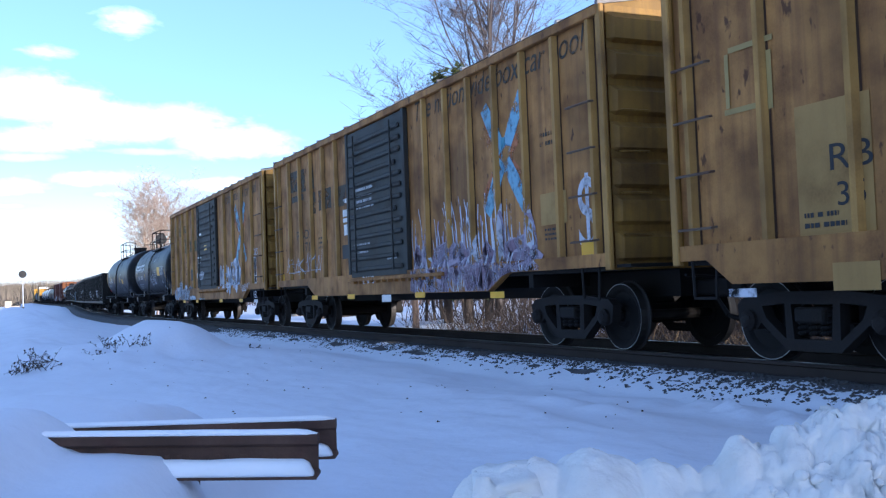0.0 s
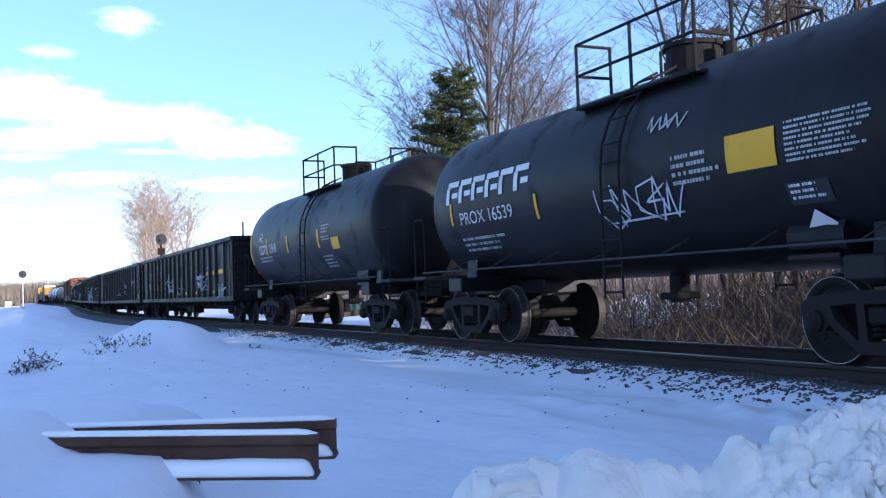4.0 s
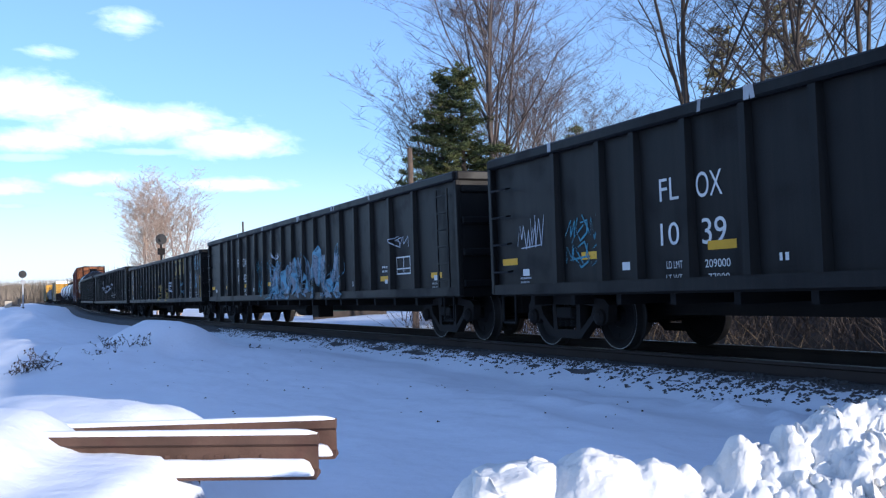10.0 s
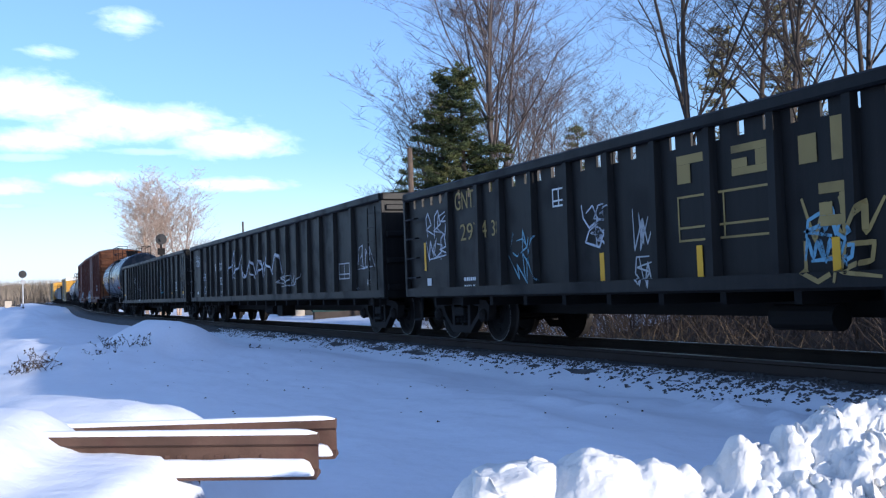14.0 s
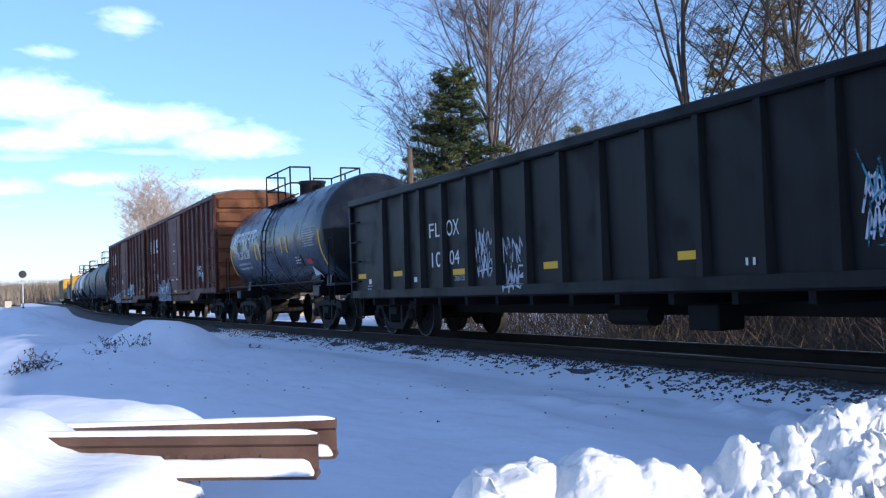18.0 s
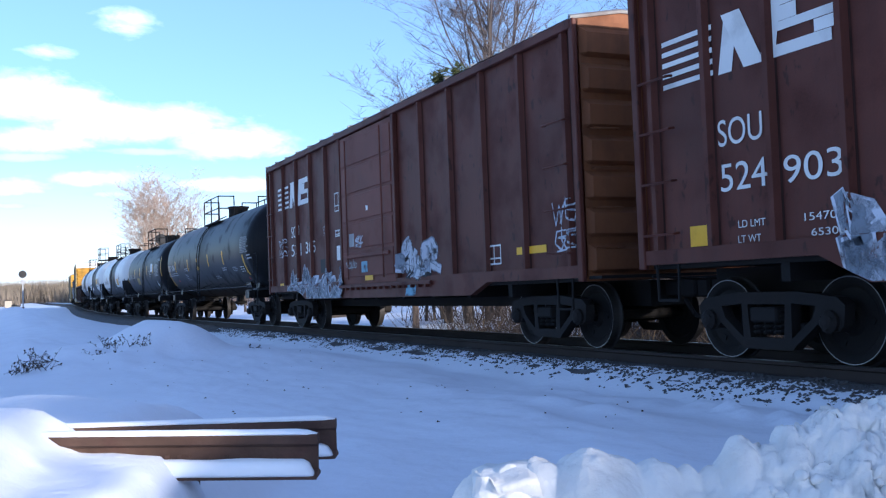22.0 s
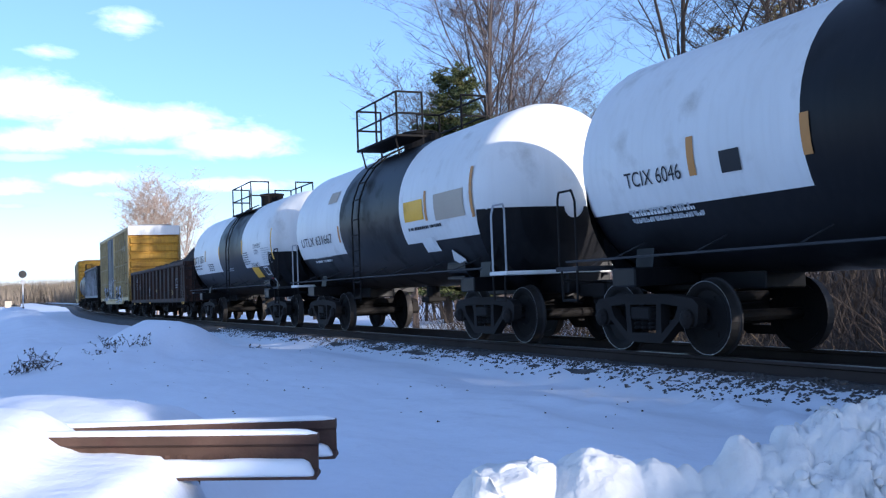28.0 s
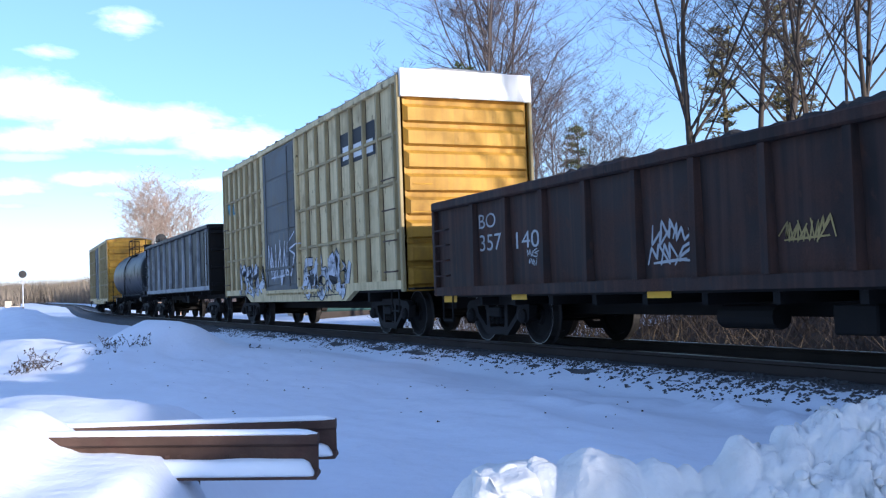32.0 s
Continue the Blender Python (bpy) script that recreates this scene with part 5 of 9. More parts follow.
panel(b1, 2.60, 1.95, 1.67, 1.98, M_MARKBLK, side=-1.397, name="decal")
bars(b1, 4.33, 1.94, 0.65, 0.33, 3, M_MARKFADE, side=-1.397, seed=37)
letters(b1, "BAKO", 1.06, 1.09, 0.152, M_SPRAYWHT, side=-1.495, width=0.67)
bars(b1, 1.32, 2.60, 1.29, 0.50, 4, M_MARKGREY, side=-1.495, seed=39)
bars(b1, 1.52, 1.69, 1.12, 0.25, 3, M_MARKGREY, side=-1.495, seed=40)
bars(b1, -0.36, 1.51, 0.61, 0.06, 1, M_MARKGREY, side=-1.495, seed=41)
reflectors(b1, (4.56, 1.93,), 0.78, -1.467)
reflectors(b1, (-1.84,), 0.78, -1.467)
panel(b1, 0.08, -0.42, 0.71, 0.85, M_MARKWHT, side=-1.467, name="decal")
panel(b1, 7.80, 7.41, 1.25, 1.49, M_MARKYEL, side=-1.397, name="decal")
cross(b2, -4.75, 2.91, 0.66, 0.90)
piece(b2, -1.67, 1.11, 2.91, 0.92, 4, M_SPRAYDIM, M_SPRAYWHT, 47, side=-1.397)
scrawl(b2, -4.82, 1.09, 0.91, 0.30, M_SPRAYWHT, 48, side=-1.397, strokes=4, thick=0.03, label="sprayed scrawl")
letters(b2, "nationwide box car pool", -2.62, 3.89, 0.338, M_MARKFADE, side=-1.397, width=4.26, slant=0.25)
letters(b2, "YEL", -6.39, 0.87, 0.194, M_SPRAYWHT, side=-1.468, width=0.54)
letters(b2, "DDLS", -6.09, 2.14, 0.199, M_SPRAYWHT, side=-1.397, width=0.75)
panel(b2, -6.53, -6.99, 0.73, 0.82, M_MARKWHT, side=-1.468, name="decal")
panel(b2, -6.14, -6.64, 1.71, 2.08, M_MARKBLK, side=-1.397, name="decal", label="black panel framed in white")
panel(b2, -6.13, -6.61, 1.31, 1.68, M_MARKBLK, side=-1.397, name="decal")
grid_window(b2, -6.12, 1.30, 0.53, 0.79, M_MARKWHT, -1.401)
reflectors(b2, (-1.93, -4.86, 2.33, 5.26,), 0.75, -1.468)
bars(b2, 1.82, 2.20, 0.82, 0.26, 2, M_MARKWHT, side=-1.495, seed=57)
panel(b2, 1.45, 1.05, 3.19, 3.30, M_MARKWHT, side=-1.495, name="decal")
panel(b2, 0.57, 0.13, 2.64, 2.82, M_MARKYEL, side=-1.495, name="decal")
panel(b2, 6.97, 6.58, 3.51, 3.96, M_MARKOLIVE, side=-1.401, name="emblem", skew=-0.08)
panel(b2, 6.07, 5.78, 3.46, 3.85, M_MARKOLIVE, side=-1.401, name="emblem", skew=-0.08)
panel(b2, 5.02, 4.58, 3.56, 3.85, M_MARKOLIVE, side=-1.401, name="emblem", skew=-0.08)
panel(b2, 4.94, 4.69, 2.74, 3.31, M_MARKOLIVE, side=-1.401, name="emblem", skew=-0.08)
panel(b2, 4.51, 4.11, 2.74, 3.27, M_MARKOLIVE, side=-1.401, name="emblem", skew=-0.08)
panel(b2, 3.83, 3.52, 2.74, 3.18, M_MARKOLIVE, side=-1.401, name="emblem", skew=-0.08)
panel(b2, 3.17, 2.88, 2.75, 3.19, M_MARKOLIVE, side=-1.401, name="emblem", skew=-0.08)
panel(b2, 2.79, 2.44, 2.72, 3.14, M_MARKOLIVE, side=-1.401, name="emblem", skew=-0.08)
letters(b2, "OX", 4.82, 2.14, 0.235, M_MARKFADE, side=-1.401, width=0.52)
letters(b2, "45", 4.80, 1.79, 0.235, M_MARKFADE, side=-1.401, width=0.41)
panel(b2, 3.74, 3.06, 1.61, 2.05, M_MARKBLK, side=-1.401, name="decal")
panel(b2, 3.69, 3.08, 1.21, 1.37, M_MARKBLK, side=-1.401, name="decal")
piece(b2, 6.98, 0.74, 3.14, 0.89, 4, M_SPRAYDIM, M_SPRAYWHT, 72, side=-1.498)
piece(b2, 3.70, 0.75, 1.05, 0.29, 2, M_SPRAYWHT, M_MARKBLUE, 73, side=-1.498)
piece(b2, 1.65, 0.73, 0.98, 0.17, 5, M_SPRAYWHT, M_SPRAYTEAL, 74, side=-1.468)
reflectors(b2, (4.98, 2.31,), 0.75, -1.468)
panel(b2, 1.51, 1.19, 3.15, 3.24, M_MARKWHT, side=-1.495, name="decal")
bars(b2, 1.70, 2.17, 0.60, 0.26, 3, M_MARKWHT, side=-1.495, seed=77)
scrawl(b2, 1.48, 1.61, 0.88, 0.32, M_SPRAYWHT, 78, side=-1.495, strokes=5, thick=0.05, label="sprayed scrawl")
panel(b2, 2.52, 2.25, 1.68, 1.88, M_MARKWHT, side=-1.401, name="sticker")
panel(b2, 2.33, 2.12, 2.66, 2.75, M_MARKWHT, side=-1.401, name="sticker")
panel(b2, 2.43, 2.31, 2.11, 2.18, M_MARKWHT, side=-1.401, name="sticker")
wordmark(t3, 4.53, 1.65, 2.36, 2.75, tank=(2.34, 1.36))
letters(t3, "PROX 16539", 4.05, 1.98, 0.204, M_MARKWHT, tank=(2.34, 1.36), width=1.81)
bars(t3, 4.19, 1.44, 1.61, 0.31, 3, M_MARKGREY, tank=(2.34, 1.36), seed=84)
panel(t3, -2.59, -3.33, 2.05, 2.45, M_MARKYEL, tank=(2.34, 1.36), name="decal", label="yellow notice panel")
bars(t3, -3.46, 2.03, 1.14, 0.44, 8, M_MARKGREY, tank=(2.34, 1.36), seed=86)
bars(t3, -1.66, 1.97, 0.81, 0.39, 4, M_MARKGREY, tank=(2.34, 1.36), seed=87)
scrawl(t3, -0.05, 1.62, 1.75, 0.66, M_SPRAYWHT, 88, tank=(2.34, 1.36), strokes=4, thick=0.05, label="white sprayed tag")
panel(t3, -3.35, -3.91, 1.60, 1.85, M_MARKBLK, tank=(2.34, 1.36), name="decal")
bars(t3, -3.39, 1.63, 0.46, 0.20, 3, M_MARKWHT, tank=(2.34, 1.36), seed=90)
placard(t3, -3.62, 1.09, 1.55, tank=(2.34, 1.36))
panel(t3, -4.74, -4.81, 1.46, 2.28, M_MARKYEL, tank=(2.34, 1.36), name="reflector", label="upright yellow reflective strip")
panel(t3, 1.55, 1.48, 1.89, 2.26, M_MARKYEL, tank=(2.34, 1.36), name="reflector", label="upright yellow reflective strip")
panel(t3, 4.40, 4.33, 2.00, 2.37, M_MARKYEL, tank=(2.34, 1.36), name="reflector", label="upright yellow reflective strip")
scrawl(t3, -1.16, 2.70, 0.66, 0.24, M_MARKGREY, 95, tank=(2.34, 1.36), strokes=2, thick=0.05, label="sprayed scrawl")
letters(t4, "CGTX 13918", 4.05, 2.10, 0.247, M_MARKWHT, tank=(2.40, 1.43), width=1.80)
bars(t4, 4.11, 1.82, 1.72, 0.20, 2, M_MARKGREY, tank=(2.40, 1.43), seed=97)
scrawl(t4, 4.03, 2.46, 0.29, 0.27, M_MARKWHT, 98, tank=(2.40, 1.43), strokes=1, thick=0.05, label="small white emblem")
panel(t4, 5.11, 4.99, 1.84, 2.72, M_MARKYEL, tank=(2.40, 1.43), name="reflector", label="upright yellow reflective strip")
panel(t4, 3.26, 3.14, 2.06, 2.52, M_MARKYEL, tank=(2.40, 1.43), name="reflector", label="upright yellow reflective strip")
panel(t4, 1.19, 1.07, 2.03, 2.48, M_MARKYEL, tank=(2.40, 1.43), name="reflector", label="upright yellow reflective strip")
panel(t4, -1.48, -1.60, 2.02, 2.46, M_MARKYEL, tank=(2.40, 1.43), name="reflector", label="upright yellow reflective strip")
panel(t4, -2.50, -3.02, 1.93, 2.21, M_MARKYEL, tank=(2.40, 1.43), name="decal", label="yellow notice panel")
bars(t4, -1.84, 2.32, 0.61, 0.22, 3, M_MARKGREY, tank=(2.40, 1.43), seed=104)
bars(t4, -1.81, 2.15, 0.58, 0.12, 2, M_MARKGREY, tank=(2.40, 1.43), seed=105)
bars(t4, -1.61, 1.44, 0.80, 0.37, 4, M_MARKGREY, tank=(2.40, 1.43), seed=106)
panel(t4, 5.09, 4.89, 1.54, 1.64, M_HAZRED, tank=(2.40, 1.43), name="decal")
block_letter(g5, -5.69, -6.25, 1.94, 2.57, 0)
block_letter(g5, -6.82, -7.25, 1.91, 2.55, 1)
block_letter(g5, -7.77, -8.44, 1.91, 2.57, 2)
panel(g5, -5.72, -6.20, 1.73, 1.86, M_MARKYEL, side=-1.424, name="emblem_bar")
panel(g5, -6.78, -7.26, 1.73, 1.87, M_MARKYEL, side=-1.424, name="emblem_bar")
panel(g5, -7.73, -8.46, 1.73, 1.88, M_MARKYEL, side=-1.424, name="emblem_bar")
scrawl(g5, -4.50, 1.18, 1.44, 0.75, M_SPRAYWHT, 114, side=-1.424, strokes=3, thick=0.04, label="sprayed scrawl")
scrawl(g5, -7.68, 0.92, 1.21, 0.50, M_SPRAYWHT, 115, side=-1.424, strokes=5, thick=0.05, label="white sprayed tag")
scrawl(g5, 2.98, 1.16, 1.48, 0.73, M_SPRAYWHT, 116, side=-1.424, strokes=3, thick=0.04, label="sprayed scrawl")
panel(g5, -9.22, -9.71, 0.85, 1.22, M_RUSTPATCH, side=-1.424, name="decal", label="patch of bare rust")
panel(g5, -9.36, -9.91, 1.46, 1.83, M_RUSTPATCH, side=-1.424, name="decal")
scrawl(g5, 2.86, 1.16, 1.76, 0.83, M_SPRAYWHT, 119, side=-1.424, strokes=4, thick=0.05, label="white sprayed letters", loops=0.6)
scrawl(g5, -4.43, 1.21, 0.87, 0.71, M_SPRAYWHT, 120, side=-1.424, strokes=4, thick=0.06, label="white sprayed letters", loops=0.6)
scrawl(g5, 0.57, 1.13, 1.68, 0.73, M_MARKGREY, 121, side=-1.424, strokes=3, thick=0.03, label="sprayed scrawl")
reflectors(g5, (3.50, 1.33, -1.79, -3.85,), 1.07, -1.426)
reflectors(g5, (-1.47, -3.80, -7.05,), 1.07, -1.426)
reflectors(g5, (8.99,), 1.13, -1.426)
reflectors(g5, (6.59,), 1.08, -1.426)
letters(g5, "CS", 7.93, 1.88, 0.326, M_MARKYEL, side=-1.424, width=0.63)
letters(g5, "XT", 6.89, 1.86, 0.306, M_MARKYEL, side=-1.424, width=0.53)
letters(g5, "49", 7.84, 1.33, 0.310, M_MARKYEL, side=-1.424, width=0.55)
letters(g5, "17", 6.90, 1.34, 0.300, M_MARKYEL, side=-1.424, width=0.42)
letters(g5, "76", 5.91, 1.33, 0.304, M_MARKYEL, side=-1.424, width=0.52)
grid_window(g5, 4.78, 1.89, 0.25, 0.27, M_MARKYEL, -1.424)
letters(g5, "LD", 4.90, 1.50, 0.083, M_MARKYEL, side=-1.424, width=0.14)
letters(g5, "LT WT", 4.90, 1.32, 0.083, M_MARKYEL, side=-1.424, width=0.37)
bars(g5, 10.00, 0.84, 1.18, 0.06, 1, M_MARKYEL, side=-1.424, seed=134)
bars(g5, 6.94, 0.76, 0.68, 0.15, 2, M_MARKYEL, side=-1.424, seed=135)
scrawl(g5, 8.33, 1.41, 0.29, 0.31, M_SPRAYWHT, 136, side=-1.424, strokes=2, thick=0.05, label="sprayed scrawl")
panel(g5, 4.57, 4.45, 0.83, 0.94, M_MARKWHT, side=-1.424, name="decal")
scrawl(g6, -7.20, 1.61, 0.91, 0.48, M_SPRAYWHT, 138, side=-1.424, strokes=3, thick=0.04, label="sprayed scrawl")
grid_window(g6, -7.29, 1.25, 0.79, 0.35, M_SPRAYWHT, -1.424)
scrawl(g6, -3.36, 1.26, 0.70, 0.75, M_SPRAYWHT, 140, side=-1.424, strokes=2, thick=0.04, label="sprayed scrawl")
scrawl(g6, -6.69, 1.27, 0.26, 0.62, M_SPRAYWHT, 141, side=-1.424, strokes=1, thick=0.03, label="sprayed scrawl")
scrawl(g6, -0.33, 1.20, 0.76, 0.55, M_SPRAYWHT, 142, side=-1.424, strokes=2, thick=0.03, label="sprayed scrawl")
reflectors(g6, (-9.15, -6.56, -3.78,), 1.15, -1.426)
bars(g6, -8.42, 0.91, 0.22, 0.13, 2, M_MARKGREY, side=-1.424, seed=144)
panel(g6, -8.98, -9.18, 1.01, 1.17, M_MARKWHT, side=-1.424, name="decal")
bars(g6, -5.51, 0.87, 0.57, 0.14, 2, M_MARKGREY, side=-1.424, seed=146)
scrawl(g6, -0.58, 1.23, 0.78, 0.50, M_SPRAYWHT, 147, side=-1.424, strokes=3, thick=0.05, label="white sprayed tag")
scrawl(g6, -3.56, 1.24, 0.65, 0.76, M_SPRAYWHT, 148, side=-1.424, strokes=4, thick=0.06, label="white sprayed tag")
reflectors(g6, (2.11, -1.06, -3.94, -6.60,), 1.09, -1.426)
letters(g6, "IL 66-0", -6.47, 1.36, 0.053, M_MARKWHT, side=-1.424, width=0.24)
letters(g6, "CU FT 3564", -6.42, 1.25, 0.064, M_MARKWHT, side=-1.424, width=0.35)
bars(g6, -5.58, 0.91, 0.43, 0.09, 2, M_MARKGREY, side=-1.424, seed=152)
panel(g6, -6.52, -6.67, 1.08, 1.16, M_MARKWHT, side=-1.424, name="decal")
scrawl(g6, -6.75, 1.46, 0.13, 0.39, M_SPRAYTEAL, 154, side=-1.424, strokes=2, thick=0.04, label="sprayed scrawl")
panel(g6, -4.78, -4.90, 1.06, 1.14, M_MARKWHT, side=-1.424, name="decal")
panel(g6, 0.11, -0.04, 1.03, 1.14, M_MARKWHT, side=-1.424, name="decal")
scrawl(g6, -7.08, 1.69, 0.08, 0.40, M_SPRAYWHT, 157, side=-1.424, strokes=1, thick=0.05, label="sprayed scrawl")
letters(g6, "FL", 6.07, 1.85, 0.265, M_MARKWHT, side=-1.424, width=0.35)
letters(g6, "OX", 5.41, 1.83, 0.276, M_MARKWHT, side=-1.424, width=0.43)
letters(g6, "10", 6.08, 1.33, 0.258, M_MARKWHT, side=-1.424, width=0.34)
letters(g6, "39", 5.35, 1.31, 0.281, M_MARKWHT, side=-1.424, width=0.40)
letters(g6, "LD LMT", 6.00, 1.06, 0.085, M_MARKWHT, side=-1.424, width=0.29)
letters(g6, "209000", 5.32, 1.05, 0.087, M_MARKWHT, side=-1.424, width=0.41)
letters(g6, "LT WT", 6.01, 0.91, 0.079, M_MARKWHT, side=-1.424, width=0.29)
letters(g6, "77000", 5.27, 0.90, 0.081, M_MARKWHT, side=-1.424, width=0.34)
scrawl(g6, 9.49, 1.48, 0.69, 0.44, M_SPRAYWHT, 166, side=-1.424, strokes=4, thick=0.03, label="sprayed scrawl")
scrawl(g6, 8.15, 1.18, 0.76, 0.73, M_SPRAYTEAL, 167, side=-1.424, strokes=4, thick=0.05, label="sprayed scrawl")
reflectors(g6, (9.78, 7.57, 5.03,), 1.24, -1.426)
panel(g6, 9.40, 9.21, 1.07, 1.17, M_MARKWHT, side=-1.424, name="decal")
bars(g6, 9.48, 0.93, 0.34, 0.12, 2, M_MARKGREY, side=-1.424, seed=170)
panel(g6, 6.88, 6.72, 1.07, 1.17, M_MARKWHT, side=-1.424, name="decal")
panel(g6, 4.19, 4.15, 1.08, 1.16, M_MARKWHT, side=-1.424, name="decal")
panel(g6, 4.11, 4.06, 1.08, 1.16, M_MARKWHT, side=-1.424, name="decal")
piece(g7, 1.97, 0.76, 6.10, 1.14, 7, M_SPRAYDIM, M_MARKBLUE, 174, side=-1.424)
scrawl(g7, -7.21, 1.73, 0.61, 0.29, M_SPRAYWHT, 175, side=-1.424, strokes=2, thick=0.03, label="sprayed scrawl")
grid_window(g7, -7.34, 1.23, 0.68, 0.34, M_MARKWHT, -1.424)
reflectors(g7, (-9.19, -6.68, -3.92, -0.90,), 1.12, -1.426)
bars(g7, -6.57, 1.25, 0.27, 0.17, 2, M_MARKWHT, side=-1.424, seed=178)
panel(g7, -9.08, -9.23, 1.08, 1.17, M_MARKWHT, side=-1.424, name="decal")
bars(g7, -9.00, 0.91, 0.33, 0.13, 2, M_MARKGREY, side=-1.424, seed=180)
panel(g7, -6.70, -6.84, 1.07, 1.15, M_MARKWHT, side=-1.424, name="decal")
panel(g7, -4.76, -4.94, 1.04, 1.16, M_MARKWHT, side=-1.424, name="decal")
letters(g7, "FL", 6.06, 1.85, 0.246, M_MARKWHT, side=-1.424, width=0.39)
letters(g7, "OX", 5.38, 1.84, 0.249, M_MARKWHT, side=-1.424, width=0.47)
letters(g7, "10", 6.01, 1.35, 0.253, M_MARKWHT, side=-1.424, width=0.34)
letters(g7, "42", 5.34, 1.36, 0.248, M_MARKWHT, side=-1.424, width=0.39)
letters(g7, "LD LM", 5.97, 1.08, 0.082, M_MARKWHT, side=-1.424, width=0.29)
letters(g7, "208700", 5.29, 1.06, 0.092, M_MARKWHT, side=-1.424, width=0.44)
letters(g7, "LT WT", 5.98, 0.92, 0.082, M_MARKWHT, side=-1.424, width=0.29)
letters(g7, "77300", 5.22, 0.91, 0.084, M_MARKWHT, side=-1.424, width=0.37)
scrawl(g7, 3.50, 0.94, 0.69, 1.16, M_SPRAYTEAL, 191, side=-1.424, strokes=4, thick=0.05, label="sprayed scrawl", loops=0.7)
scrawl(g7, 2.53, 0.86, 0.72, 1.18, M_SPRAYTEAL, 192, side=-1.424, strokes=5, thick=0.05, label="sprayed scrawl", loops=0.7)
piece(g7, 1.69, 0.74, 1.16, 1.09, 3, M_SPRAYDIM, M_MARKBLUE, 193, side=-1.424)
scrawl(g7, 1.58, 1.90, 0.36, 0.21, M_SPRAYWHT, 194, side=-1.424, strokes=3, thick=0.04, label="sprayed scrawl")
reflectors(g7, (9.83, 7.60, 4.99, 2.18,), 1.19, -1.426)
panel(g7, 4.13, 3.98, 1.06, 1.16, M_MARKWHT, side=-1.424, name="decal")
panel(g7, 6.90, 6.72, 1.07, 1.17, M_MARKWHT, side=-1.424, name="decal")
panel(g7, 9.43, 9.23, 1.09, 1.19, M_MARKWHT, side=-1.424, name="decal")
panel(g8, -3.72, -6.33, 1.91, 2.53, M_MARKGOLD, side=-1.424, name="emblem_board", label="faded gold panel with dark shapes")
block_letter(g8, -3.98, -4.62, 2.06, 2.42, 3, M_MARKBLK, -1.428)
block_letter(g8, -4.78, -5.38, 2.05, 2.45, 3, M_MARKBLK, -1.428)
block_letter(g8, -5.53, -6.21, 2.03, 2.44, 3, M_MARKBLK, -1.428)
bars(g8, -3.78, 1.70, 2.52, 0.12, 1, M_MARKGOLD, side=-1.428, seed=203)
bars(g8, -4.72, 1.49, 0.61, 0.11, 1, M_MARKGOLD, side=-1.428, seed=204)
scrawl(g8, -8.54, 1.98, 1.21, 0.56, M_MARKBLUE, 205, side=-1.428, strokes=6, thick=0.05, label="blue sprayed tag", loops=0.7)
scrawl(g8, -8.62, 1.30, 0.38, 0.63, M_MARKBLUE, 206, side=-1.428, strokes=3, thick=0.04, label="sprayed scrawl")
scrawl(g8, -7.47, 1.33, 0.56, 0.76, M_MARKGREY, 207, side=-1.428, strokes=3, thick=0.04, label="sprayed scrawl")
scrawl(g8, -5.81, 1.01, 0.46, 0.75, M_MARKBLUE, 208, side=-1.428, strokes=2, thick=0.03, label="sprayed scrawl")
panel(g8, -9.56, -9.66, 0.87, 1.78, M_MARKYEL, side=-1.428, name="reflector", label="upright yellow reflective strip")
panel(g8, -6.86, -6.96, 0.86, 1.33, M_MARKYEL, side=-1.428, name="reflector", label="upright yellow reflective strip")
panel(g8, -4.08, -4.18, 0.83, 1.31, M_MARKYEL, side=-1.428, name="reflector", label="upright yellow reflective strip")
panel(g8, 2.02, 1.92, 0.82, 1.34, M_MARKYEL, side=-1.428, name="reflector", label="upright yellow reflective strip")
panel(g8, 4.04, 3.94, 0.84, 1.34, M_MARKYEL, side=-1.428, name="reflector", label="upright yellow reflective strip")
letters(g8, "RSG20A", -9.06, 0.96, 0.110, M_MARKWHT, side=-1.428, width=0.35)
letters(g8, "K 66-0\nIW 9-6\nIH 5-6\nCU FT 3367", -9.05, 1.52, 0.063, M_MARKGREY, side=-1.428, width=0.28)
grid_window(g8, -7.44, 0.86, 0.46, 0.31, M_MARKGREY, -1.428)
bars(g8, -8.76, 0.87, 0.21, 0.30, 3, M_MARKGREY, side=-1.428, seed=217)
panel(g8, -4.98, -5.25, 0.85, 1.06, M_MARKGREY, side=-1.428, name="decal")
scrawl(g8, -2.76, 1.23, 0.58, 0.50, M_SPRAYWHT, 219, side=-1.428, strokes=2, thick=0.14, label="white sprayed block")
scrawl(g8, 0.33, 0.86, 0.75, 0.85, M_MARKGOLD, 220, side=-1.428, strokes=2, thick=0.08, label="sprayed scrawl")
scrawl(g8, -1.78, 0.84, 0.65, 0.76, M_MARKGOLD, 221, side=-1.428, strokes=3, thick=0.06, label="sprayed scrawl")
block_letter(g8, 2.25, 1.70, 2.01, 2.33, 4, M_MARKGOLD, -1.428)
block_letter(g8, 1.34, 0.76, 2.00, 2.32, 5, M_MARKGOLD, -1.428)
block_letter(g8, 0.39, 0.16, 2.00, 2.28, 6, M_MARKGOLD, -1.428)
block_letter(g8, -0.02, -0.27, 1.99, 2.40, 6, M_MARKGOLD, -1.428)
block_letter(g8, 0.16, -0.24, 1.38, 1.79, 5, M_MARKGOLD, -1.428)
grid_window(g8, 2.27, 1.35, 1.53, 0.52, M_MARKGOLD, -1.428)
letters(g8, "GNTX", 8.16, 2.23, 0.295, M_MARKGOLD, side=-1.428, width=0.95)
